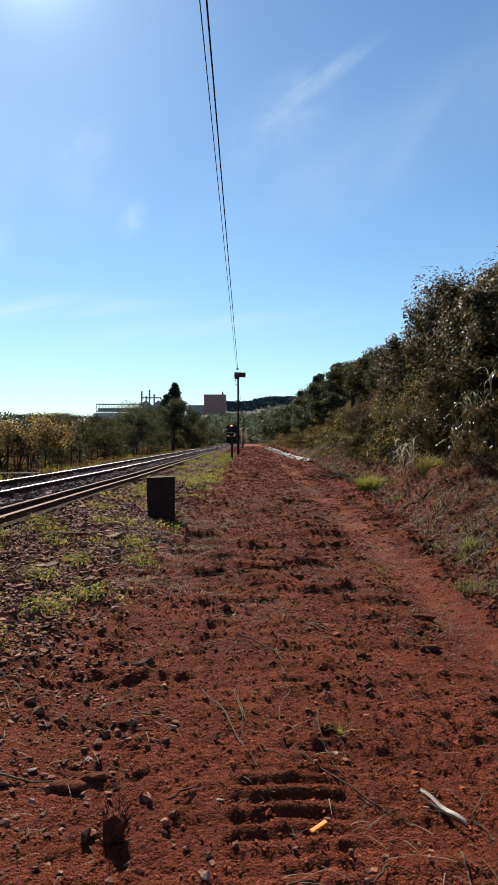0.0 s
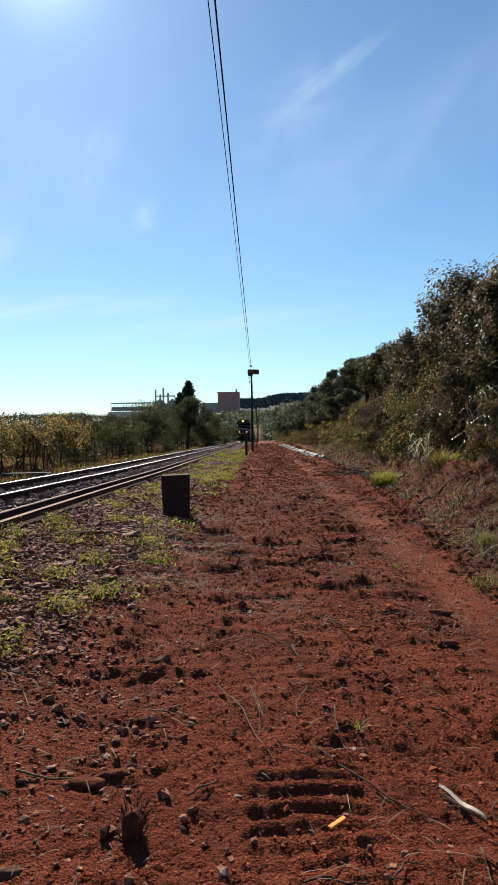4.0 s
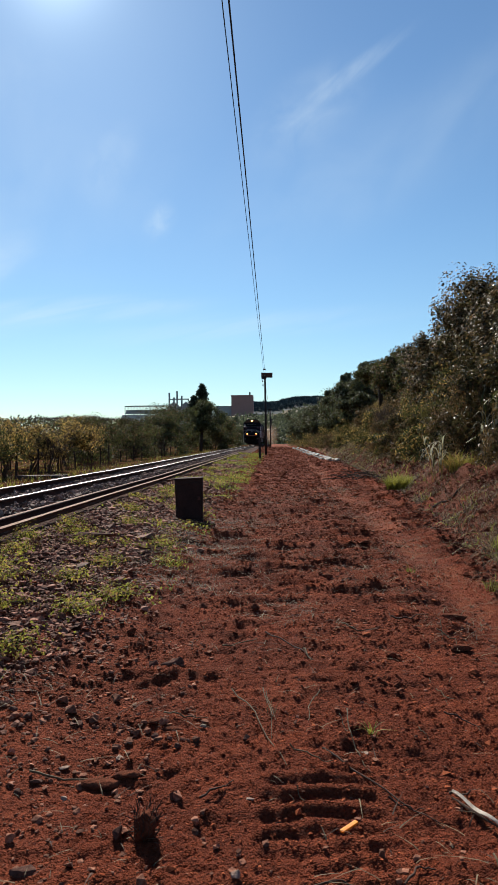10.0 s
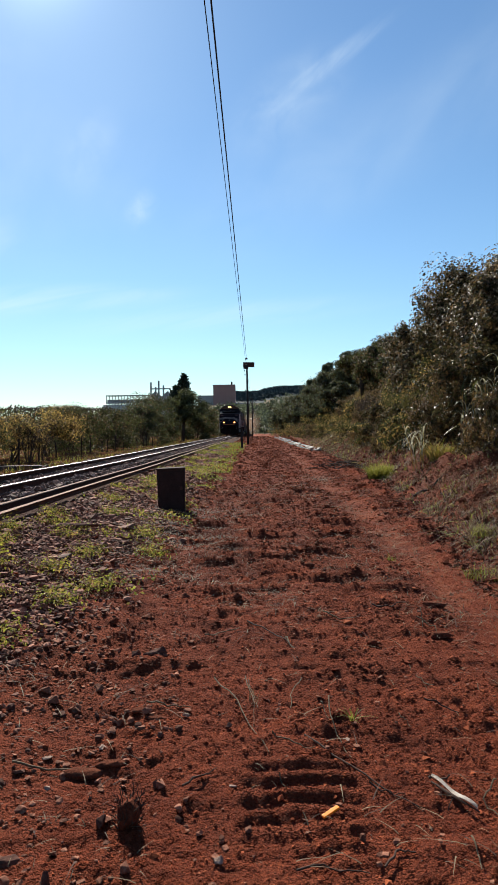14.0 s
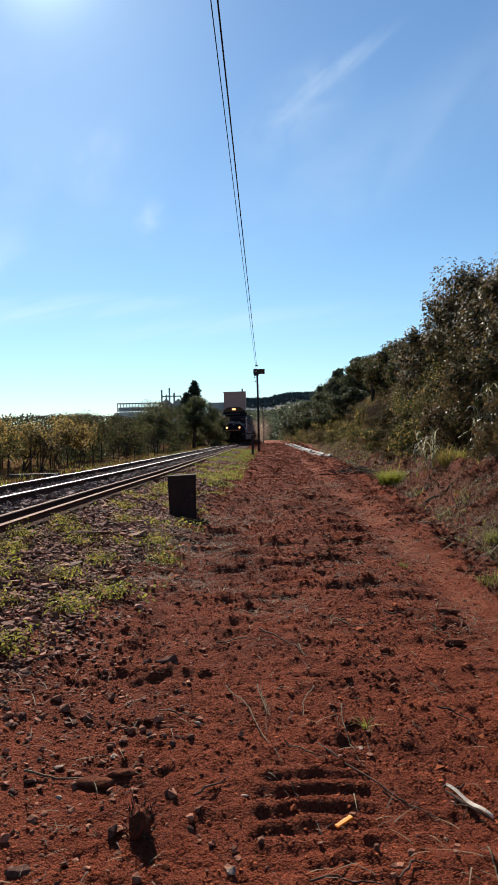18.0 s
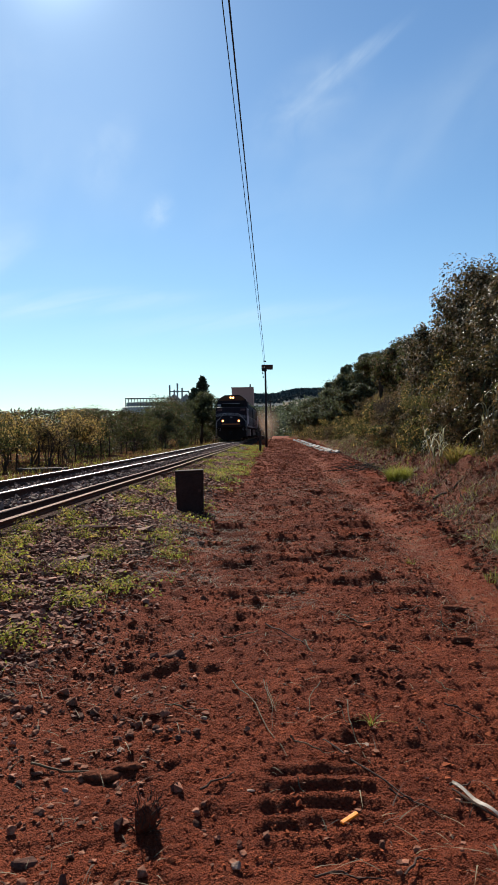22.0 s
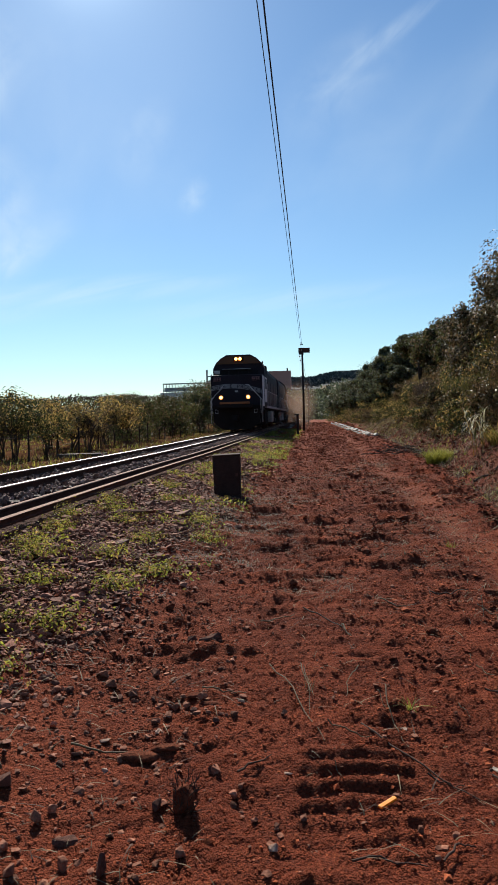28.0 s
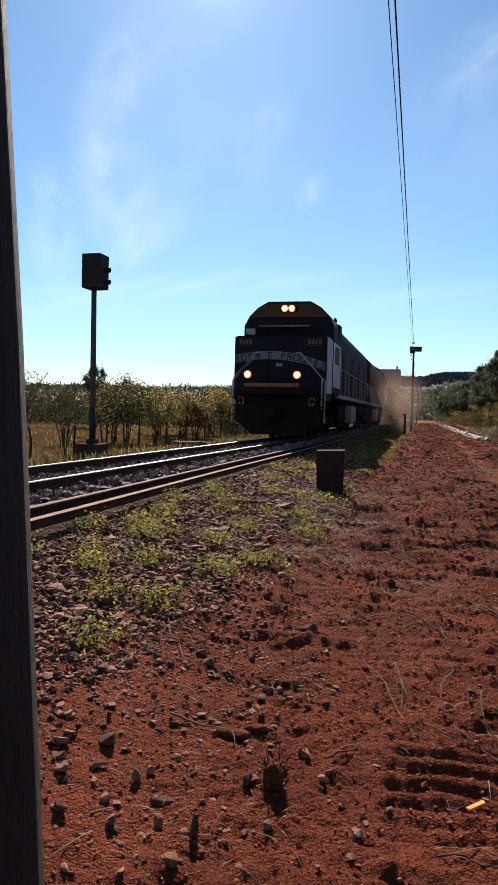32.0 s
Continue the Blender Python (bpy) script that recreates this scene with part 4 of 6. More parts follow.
def build_right_bushes():
    for x, y, h, r, n, m in ((5.4, 17.5, 2.6, 1.1, 5000, 0), (5.0, 19.2, 1.7, 0.9, 3200, 2), (4.9, 24.4, 1.6, 0.9, 3000, 0), (5.1, 28.6, 1.7, 1.0, 3000, 0), (5.0, 32.8, 1.5, 1.0, 2600, 2), (6.6, 16.0, 3.6, 1.3, 5000, 0), (6.4, 29.0, 3.2, 1.4, 4200, 0), (6.7, 34.0, 3.0, 1.4, 3800, 0), (5.9, 20.5, 3.2, 1.4, 5000, 0), (6.1, 24, 3.0, 1.4, 4500, 1), (5.6, 27.5, 2.6, 1.2, 4000, 1), (6.0, 31, 2.6, 1.3, 3500, 2), (6.0, 36, 2.2, 1.2, 3000, 2),
                            (5.8, 42, 1.8, 1.1, 2500, 1), (6.2, 48, 1.6, 1.1, 2500, 2), (5.9, 57, 1.6, 1.2, 2200, 1), (6.2, 68, 1.6, 1.3, 2000, 1), (6.0, 80, 1.8, 1.5, 2000, 1), (6.4, 14.5, 3.4, 1.3, 5000, 0), (5.6, 12.5, 2.2, 0.9, 4000, 0), (4.9, 14.2, 1.5, 0.9, 2600, 2), (4.8, 22.5, 1.3, 0.9, 2200, 1), (4.9, 26, 1.2, 0.9, 2000, 2), (4.9, 31, 1.1, 0.9, 1800, 1), (5.0, 35, 1.1, 0.9, 1600, 2), (7.0, 11.5, 3.6, 1.3, 4500, 0), (5.2, 40, 1.1, 1.0, 1500, 1), (5.4, 47, 1.1, 1.0, 1500, 1),
                            (4.9, 54, 1.0, 0.9, 1500, 1), (4.7, 62, 1.1, 1.0, 1500, 2), (4.6, 71, 1.3, 1.1, 1500, 1), (4.6, 80, 1.5, 1.3, 1600, 2), (4.7, 90, 1.9, 1.5, 1800, 1), (4.4, 101, 2.0, 1.6, 1800, 1), (4.2, 113, 2.2, 1.7, 1800, 2), (3.8, 127, 2.4, 1.9, 1800, 1), (3.4, 142, 2.6, 2.1, 1800, 1)):
        mats = [[LEAF_DARK, LEAF_BROWN], [LEAF_GREEN, LEAF_YELLOW], [LEAF_BROWN, LEAF_DARK]][m]
        build_tree("bush", ("tall bush with dark glossy leaves", "green bush with fine leaves", "brown half-dry bush")[m] + " at the foot of the bank", x, y, h, r, mats, 0.10 if m else 0.12, int(n * 1.6), 44, 0.05, 0.035, [0.7, 0.3], "bushes at the foot of the bank", 0.8, -0.95, 4)


build_right_bushes()


def build_special_trees():
    # feathery olive bushes and grey dry brush in front of the wood
    for x, y, h, r, n, m, lab in ((5.6, 25.5, 2.5, 1.25, 9000, OLIVE_LEAF, "feathery olive-yellow bush before the wood"), (5.3, 22.0, 2.0, 1.0, 7000, OLIVE_LEAF, "feathery olive-yellow bush before the wood"),
                                  (5.2, 29.5, 2.2, 0.9, 6000, GREY_TWIG, "grey leafless dry brush before the wood"), (5.5, 33.5, 2.6, 1.1, 6000, GREY_TWIG, "grey leafless dry brush before the wood")):
        t = thing("bush", lab, "bush", (x, y, gz(x, y)), "bushes before the wood")
        a, q = rng.random(n) * 6.283, np.sqrt(rng.random(n)) * r * 0.75
        u = rng.random(n) ** 0.8
        p = np.stack([q * np.cos(a) * (0.5 + 0.7 * u), q * np.sin(a) * (0.5 + 0.7 * u), h * 0.85 * u * (1 - 0.25 * (q / r) ** 2)], -1)
        blades("foliage", p, rng.uniform(0.16, 0.4, n), np.full(n, 0.5), [m], t, width=0.016)
        bm = bmesh.new()
        for k in range(9):
            a0 = k * 0.7
            tube(bm, [(0.08 * math.cos(a0), 0.08 * math.sin(a0), -0.1), (0.3 * r * math.cos(a0), 0.3 * r * math.sin(a0), h * 0.45), (0.6 * r * math.cos(a0), 0.6 * r * math.sin(a0), h * 0.85)], [0.025, 0.015, 0.005], 5, False)
        part("trunk", bm, BARK, t)
    # dark pines further along and an umbrella-shaped tree with bare limbs
    for x, y, h, r in ((8.6, 70, 4.4, 1.7), (9.6, 76, 5.0, 1.9), (8.2, 86, 4.8, 1.9), (9.5, 94, 5.4, 2.1), (7.6, 104, 4.8, 2.1)):
        t = thing("pine_tree", "dark blue-green pine on the bank", "tree", (x, y, gz(x, y) - 0.1), "pines on the bank")
        n = 5200
        u = rng.random(n)
        lump = 0.75 + 0.4 * np.sin(u * 26 + 2 * rng.random(n))
        q = r * (1.06 - u) ** 0.75 * np.sqrt(rng.random(n)) * lump
        a = rng.random(n) * 6.283
        leaf_mesh("crown", np.stack([q * np.cos(a), q * np.sin(a), h * (0.12 + 0.88 * u)], -1), rng.uniform(0.2, 0.45, n), [PINE_LEAF], t, width=0.6, droop=0.3)
        part("trunk", tubed([(0, 0, 0), (0, 0, h * 0.95)], [0.16, 0.03], 8), BARK, t)
    build_tree("tree", "umbrella-shaped tree with bare lower limbs on the bank", 7.3, 50, 3.1, 1.8, [LEAF_GREEN, LEAF_DARK], 0.15, 6500, 26, 0.5, 0.12, [0.5, 0.5], "trees further along the bank", 1.0, -0.2, 2)
    build_tree("tree", "dark tree standing in the field behind the signal", -21.9, 45.0, 4.45, 1.0, [PINE_LEAF, LEAF_DARK], 0.12, 4500, 26, 0.45, 0.08, [0.7, 0.3], "trees beyond the track", 1.0, -0.6, 1)


def build_slab():
    t = thing("sleeper_stack", "old dark sleepers lying in the grass beyond the track", "sleepers", (-7.9, 23.4, gz(-7.9, 23.4)))
    for k in range(2):
        p = part("old_sleeper", boxed(-0.8, 0.8, -0.12, 0.12, 0, 0.13, 0.012), SLEEPER, t)
        p.matrix_basis = pose(0.05 * k, 0.28 * (k % 2), 0.0 + 0.165 * (k // 2), 0, 0, 8 + 3 * k)


build_slab()


def build_left_trees():
    for x, y, h, r, n, m in ((-10.5, 30, 2.1, 1.6, 3600, 1), (-12.5, 33, 2.4, 1.9, 3400, 1), (-10.8, 36, 2.4, 1.9, 3600, 1), (-11.0, 41, 2.5, 1.9, 3200, 0), (-12.2, 46, 2.8, 2.2, 3200, 0), (-10.2, 50, 2.7, 2.0, 2800, 0), (-12.9, 57.5, 3.1, 2.2, 3000, 0), (-11.4, 56, 2.9, 2.3, 2800, 0),
                            (-10.0, 62, 3.5, 2.3, 2800, 0), (-11, 69, 4.3, 2.7, 3000, 0), (-12.6, 80, 5.0, 3.0, 3600, 0), (-6.9, 84, 4.0, 2.2, 3000, 0), (-11.5, 85, 4.8, 3.2, 3000, 0), (-8.2, 92, 4.2, 2.9, 2800, 0), (-10, 104, 4.6, 3.4, 2800, 0), (-9, 118, 4.6, 3.4, 2600, 0), (-8.5, 135, 4.4, 3.6, 2600, 0),
                            (-14.5, 52, 3.2, 2.3, 2600, 1), (-18, 57, 3.0, 2.2, 2200, 0),
                            (-22, 60, 3.2, 2.4, 2200, 1), (-25.5, 61, 3.4, 2.4, 2200, 0), (-29, 60, 3.2, 2.4, 2200, 1), (-32.5, 62, 3.5, 2.5, 2200, 0), (-36, 61, 3.3, 2.5, 2200, 1), (-40, 63, 3.6, 2.6, 2200, 0)):
        build_tree("tree", ("small dark green tree" if m == 0 else "low yellowing thin-stemmed tree") + " in the thicket beyond the track", x, y, h, r, [[LEAF_GREEN, PINE_LEAF if y > 60 and x > -13 else LEAF_DARK, LEAF_BROWN], [LEAF_YELLOW, LEAF_BROWN, LEAF_GREEN]][m], 0.075 + 0.0012 * y, int(n * (2.6 if y > 60 and x > -13 else 1.5)), 22, 0.17 if m else 0.1, 0.05, [0.55, 0.25, 0.2], "trees beyond the track", 1.0, -0.7, 4, 1.0, not m)
    build_tree("tree", "round-crowned dark green tree with a bare trunk beyond the track", -8.2, 78, 5.7, 2.5, [LEAF_GREEN, PINE_LEAF, LEAF_DARK], 0.17, 11000, 34, 0.42, 0.14, [0.5, 0.3, 0.2], "trees beyond the track", 1.0, -0.35, 2, 1.0, True)
    for x, y, h, r, n in ((-10.5, 23.8, 2.6, 1.2, 3000), (-11.3, 24.6, 2.5, 1.1, 2600), (-9.7, 25.0, 2.1, 0.9, 1900), (-12.2, 25.8, 2.1, 1.0, 1800)):
        build_tree("tree", "airy green tree with many thin brown stems by the signal", x, y, h, r, [LEAF_GREEN, LEAF_YELLOW, LEAF_DARK], 0.085, n, 30, 0.22, 0.03, [0.6, 0.22, 0.18], "trees by the signal", 1.1, -0.6, 6, 1.0, False)
    for x, y, h, r in ((-92, 240, 9.6, 2.2), (-76, 258, 8.8, 2.8), (-64, 255, 9.6, 3.0), (-58, 262, 9.8, 3.0), (-49, 268, 9.2, 2.6), (-118, 250, 9.0, 3.0), (-140, 246, 9.4, 3.2)):
        build_tree("tree", "round dark tree far across the plain", x, y, h, r, [PINE_LEAF], 0.5, 900, 16, 0.4, 0.2, None, "trees far across the plain")


build_left_trees()


def build_bare_trees():
    """Thin half-bare trees with many upright stems and few pale leaves."""
    for x, y, h, r, seed in ((-10.6, 17.0, 2.2, 0.9, 3), (-9.95, 18.4, 1.5, 0.3, 4), (-11.6, 18.6, 2.2, 0.9, 5), (-12.6, 20.0, 2.2, 1.0, 6), (-11.9, 22.0, 2.0, 0.8, 7), (-9.3, 28.4, 1.6, 0.8, 8), (-9.6, 31.0, 1.9, 0.8, 9)):
        r0 = random.Random(seed)
        t = thing("bare_tree", "thin half-bare tree with many upright brown stems", "tree", (x, y, gz(x, y) - 0.05), "bare trees beyond the track")
        bm, tips = bmesh.new(), []
        for k in range(7 if r > 0.4 else 2):
            a, q = r0.uniform(0, 6.28), r0.uniform(0.3, 1.0) * r
            top = Vector((q * math.cos(a), q * math.sin(a), h * r0.uniform(0.75, 1.0)))
            foot = Vector((0.06 * math.cos(a), 0.06 * math.sin(a), -0.05))
            mid = foot.lerp(top, 0.5) + Vector((r0.uniform(-0.1, 0.1), r0.uniform(-0.1, 0.1), 0.1))
            tube(bm, [foot, mid, top], [0.022, 0.015, 0.005], 5, False)
            for j in range(7):
                u = r0.uniform(0.35, 0.95)
                b = mid.lerp(top, u * 2 - 1) if u > 0.5 else foot.lerp(mid, u * 2)
                e = b + Vector((r0.uniform(-0.4, 0.4), r0.uniform(-0.4, 0.4), r0.uniform(0.15, 0.5))) * (0.4 + 0.5 * r)
                tube(bm, [b, b.lerp(e, 0.5) + Vector((0, 0, 0.03)), e], [0.008, 0.006, 0.003], 4, False)
                tips += [tuple(b.lerp(e, v)) for v in (0.4, 0.6, 0.8, 1.0)]
        part("trunk", bm, BARK, t)
        p = np.repeat(np.array(tips), 5, 0)
        p = p + rng.normal(size=p.shape) * 0.07
        leaf_mesh("foliage", p, rng.uniform(0.035, 0.075, len(p)), [LEAF_BROWN, GREY_TWIG], t, choice=rng.integers(0, 2, len(p)), droop=0.1)


build_bare_trees()


def build_cedar():
    x, y = -12.8, 119
    t = thing("cypress_tree", "dark pointed cypress rising above the other trees", "tree", (x, y, gz(x, y)))
    part("trunk", tubed([(0, 0, -0.2), (0, 0, 5), (0, 0, 10)], [0.2, 0.14, 0.03], 8), BARK, t)
    n = 6500
    h = rng.random(n) ** 0.85
    side = rng.random(n) < 0.35
    top = np.where(side, 0.78, 1.0)
    r = 2.1 * np.clip(1.04 - h, 0, 1) ** 0.55 * np.sqrt(rng.random(n)) * (0.85 + 0.3 * np.sin(h * 30 + 3 * rng.random(n)))
    a = rng.random(n) * 2 * math.pi
    leaf_mesh("crown", np.stack([r * np.cos(a) + np.where(side, -1.1, 0.35), r * np.sin(a), 2.2 + 8.3 * h * top], -1), rng.uniform(0.3, 0.6, n), [LEAF_CEDAR], t)


build_cedar()


# ---- far away ----
def far_wood(name, label, n, xr, yr, size, mat, k=60, grain=(0.14, 0.32)):
    x = rng.uniform(*xr, n)
    y = rng.uniform(*yr, n)
    z = ground_z(x, y, False)
    c = np.repeat(np.stack([x, y, z], -1), k, 0)
    off = np.clip(rng.normal(size=(n * k, 3)), -1.35, 1.35) * np.array([0.45, 0.45, 0.4]) * size
    off[:, 2] = np.abs(off[:, 2]) * 1.5
    ob = leaf_mesh(name, c + off, size * rng.uniform(*grain, n * k), [mat])
    return tagged(ob, label, "woods", kind="stuff")


far_wood("far_woods", "forest along the distant ridge, haze tinted into its colour", 3400, (-70, 700), (980, 1480), 7, FAR_HAZE_LEAF, 24, (0.35, 0.7))
far_wood("far_woods", "scattered dark trees on the plain to the left", 560, (-700, -60), (230, 520), 6.0, PINE_LEAF)
far_wood("far_woods", "dark green trees on the valley side", 620, (-12, 120), (190, 340), 5.5, PINE_LEAF, 60)
far_wood("far_woods", "dark woods across the valley floor", 300, (-30, 150), (340, 500), 6.0, PINE_LEAF, 40, (0.2, 0.42))
far_wood("far_woods", "brown hedge along the far side of the field", 170, (-62, -15), (57, 70), 4.2, GREY_TWIG, 190, (0.03, 0.07))
far_wood("far_woods", "yellowing hedge along the far side of the field", 70, (-62, -14), (56, 68), 3.4, LEAF_BROWN, 170, (0.03, 0.07))
far_wood("far_woods", "grey-green hedge along the far side of the field", 130, (-62, -15), (52, 66), 3.8, LEAF_GREEN, 170, (0.03, 0.07))
far_wood("far_woods", "hedge of low trees far across the field", 700, (-260, -22), (110, 240), 2.6, LEAF_GREEN)


def build_factory():
    y = 700
    z = float(ground_z(-34, y, False))
    t = thing("factory_building", "large plain reddish factory block on the far hillside", "building", (-34, y, z))
    part("hall", boxed(-10.5, 11.0, 0, 20, -6, 22, 0.2), FACTORY_RED, t, "reddish brown block")
    part("lower_hall", boxed(-26, -10.5, 2, 20, -6, 12, 0.2), GREY_PAINT, t)
    part("annex", boxed(11, 26, 2, 18, -6, 4, 0.2), GREY_PAINT, t)
    part("vent_stack", boxed(7.0, 8.4, 6, 8, 22, 25.5, 0.1), DARK_METAL, t)
    part("parapet", boxed(-10.9, 11.4, -0.4, 0, 21.2, 22.3, 0.05), FACTORY_RED, t)
    for x in (-6, 0, 6):
        part("panel_joint", boxed(x, x + 0.4, -0.25, 0, -4, 21, 0.05), FACTORY_RED, t)


# reddish cladding, its colour lightened in place of the haze before it
FACTORY_RED = material("haze_paled_cladding", (0.36, 0.2, 0.18), (0.3, 0.17, 0.15), 0.2, 0.8, bump=0.1, fine=2)
WHITE_STEEL = material("white_steel", (0.409, 0.416, 0.422), (0.33, 0.33, 0.33), 1, 0.5, bump=0, fine=5)
build_factory()


def build_plant():
    y, z = 450, float(ground_z(-80, 450, False))
    t = thing("industrial_plant", "pale steel conveyor gallery and pipes of a distant plant", "industrial plant", (0, y, z))
    top = 26.2 - z
    part("gallery_deck", boxed(-97, -66, 0, 6, top - 5.2, top - 4.6), WHITE_STEEL, t)
    part("gallery_roof", boxed(-97, -66, 0, 6, top - 0.5, top), WHITE_STEEL, t)
    part("gallery_wall", boxed(-97, -66, 4, 5.8, top - 4.6, top - 2.6), GREY_PAINT, t)
    for k in range(17):
        part("gallery_post", boxed(-97 + k * 1.93, -96.6 + k * 1.93, 0, 0.4, -2, top), GREY_PAINT, t)
    part("shed", boxed(-98, -70, -4, 8, -4, top - 6.0, 0.2), WHITE_STEEL, t)
    for k, (x, h) in enumerate(((-68.5, 9), (-63.5, 10), (-60.5, 7), (-65.5, 6))):
        part("pipe", tubed([(x, 2, -2), (x, 2, top + h - 1)], 0.55, 8), GREY_PAINT, t)
    part("pipe_bridge", boxed(-68.5, -56, 1.6, 2.4, top + 3.5, top + 4.2), GREY_PAINT, t)
    for x in (-66, -58):
        bm = bmesh.new()
        prism(bm, [(x - 4, -2), (x + 4, -2), (x + 4, top - 1), (x, top + 2.4), (x - 4, top - 1)], 3, 12)
        part("silo_house", bm, GREY_PAINT, t)


build_plant()


# ---- the train ----
NAVY = material("dark_navy_paint", (0.02, 0.014, 0.02), (0.012, 0.009, 0.013), 1.5, 0.7, bump=0.06, fine=30, third=(0.03, 0.024, 0.026), spec=0.12)
OCHRE = material("ochre_paint", (0.1, 0.036, 0.011), (0.055, 0.021, 0.008), 2, 0.6, bump=0.06, fine=30)
PALE_PAINT = material("dirty_pale_paint", (0.42, 0.41, 0.41), (0.24, 0.22, 0.21), 1.5, 0.7, bump=0.08, fine=20, third=(0.58, 0.58, 0.58))
LETTER_BAND = material("grey_letter_band", (0.2, 0.2, 0.215), (0.12, 0.12, 0.13), 2, 0.6, bump=0.03, fine=20)
BOARD_RED = material("dull_red_board", (0.2, 0.1, 0.1), (0.12, 0.06, 0.06), 3, 0.7, bump=0.03, fine=20)
SIDE_PAINT = material("white_side_paint", (0.72, 0.7, 0.7), (0.4, 0.37, 0.36), 1.5, 0.7, bump=0.08, fine=20, third=(0.8, 0.8, 0.8))
ORANGE = material("orange_paint", (0.3, 0.095, 0.025), (0.2, 0.06, 0.018), 3, 0.5, bump=0.05, fine=30)
BLACK = material("sooty_black", (0.02, 0.013, 0.012), (0.011, 0.008, 0.007), 3, 0.9, bump=0.2, fine=30, third=(0.032, 0.023, 0.019), spec=0.15)
CAB_GLASS = material("dark_cab_glass", (0.009, 0.008, 0.01), (0.007, 0.006, 0.008), 1, 0.5, bump=0, fine=4, spec=0.06)
# hood colour browned and paled for the dust haze hanging before it
HAZE_BROWN = material("haze_browned_hood_paint", (0.1, 0.082, 0.072), (0.05, 0.04, 0.037), 1.2, 0.85, bump=0.08, fine=14, third=(0.2, 0.17, 0.15), spec=0.15)
WAGON = material("wagon_brown", (0.05, 0.03, 0.024), (0.025, 0.015, 0.013), 1.2, 0.75, bump=0.1, fine=14, third=(0.074, 0.05, 0.042))
HEADLIGHT = glowing("headlight_glow", (1.0, 0.55, 0.2), 4.0)
# weak orange glow that imitates the glare round the lit lamps
LAMP_GLARE = glowing("lamp_glare", (1.0, 0.3, 0.06), 0.55)
DITCH_LIGHT = glowing("ditch_light_glow", (1.0, 0.42, 0.12), 4.4)
HALF, ROOF = 1.54, 4.6


def disc(r, m, depth=0.05, sides=20):
    bm = bmesh.new()
    bmesh.ops.create_cone(bm, cap_ends=True, segments=sides, radius1=r, radius2=r, depth=depth, matrix=m)
    return bm


def arc_band(z_mid, z_end, height, y, n=16):
    """A strip across the face, bowed down towards its ends."""
    bm = bmesh.new()
    row = []
    for k in range(n + 1):
        x = -1.47 + 2.94 * k / n
        zc = z_mid - (z_mid - z_end) * ((x + 0.35) / 1.78) ** 2
        row.append([bm.verts.new((x, yy, zc + dz)) for dz, yy in ((-height / 2, y), (height / 2, y), (height / 2, y + 0.02), (-height / 2, y + 0.02))])
    for a, b in zip(row, row[1:]):
        for j in range(4):
            bm.faces.new((a[j], b[j], b[(j + 1) % 4], a[(j + 1) % 4]))
    bmesh.ops.recalc_face_normals(bm, faces=bm.faces)
    return bm


def glyph(ch, size, m, mat, parent):
    cu = bpy.data.curves.new("letter", "FONT")
    cu.body, cu.size, cu.extrude, cu.align_x = ch, size, 0.004, "CENTER"
    tmp = bpy.data.objects.new("letter", cu)
    scene.collection.objects.link(tmp)
    me = bpy.data.meshes.new_from_object(tmp.evaluated_get(bpy.context.evaluated_depsgraph_get()))
    bpy.data.objects.remove(tmp)
    bpy.data.curves.remove(cu)
    me.materials.clear()
    me.materials.append(mat)
    ob = new("letter", me)
    ob.parent = parent
    ob.matrix_basis = m
    return ob


def build_bogie(t, y, axles, wheel_r=0.5):
    """A bogie with its frame and turning wheelsets; returns the wheelsets and their places."""
    b = part("bogie", boxed(-0.95, 0.95, y - 2.1, y + 2.1, 0.55, 0.85, 0.05), BLACK, t)
    for s in (-1, 1):
        part("side_frame", boxed(s * 0.98 - 0.08, s * 0.98 + 0.08, y - 2.3, y + 2.3, 0.45, 0.75, 0.05), BLACK, b)
        for dy in (-1.0, 1.0):
            part("spring", tubed([(s * 1.06, y + dy, 0.45), (s * 1.06, y + dy, 0.95)], 0.11, 8), BLACK, b)
    out = []
    for dy in axles:
        bm = bmesh.new()
        for s in (-1, 1):
            bmesh.ops.create_cone(bm, cap_ends=True, segments=24, radius1=wheel_r, radius2=wheel_r, depth=0.12, matrix=pose(s * 0.53, 0, 0, 0, 90))
            bmesh.ops.create_cone(bm, cap_ends=True, segments=24, radius1=wheel_r + 0.03, radius2=wheel_r + 0.03, depth=0.03, matrix=pose(s * 0.46, 0, 0, 0, 90))
            bmesh.ops.create_cube(bm, size=1.0, matrix=Matrix.LocRotScale((s * 0.6, 0, 0), None, (0.04, wheel_r * 1.5, 0.08)))
        tube(bm, [(-1.0, 0, 0), (1.0, 0, 0)], 0.07, 8)
        w = part("wheelset", bm, RUST, t)
        out.append((w, (0, y + dy, wheel_r)))
    return out


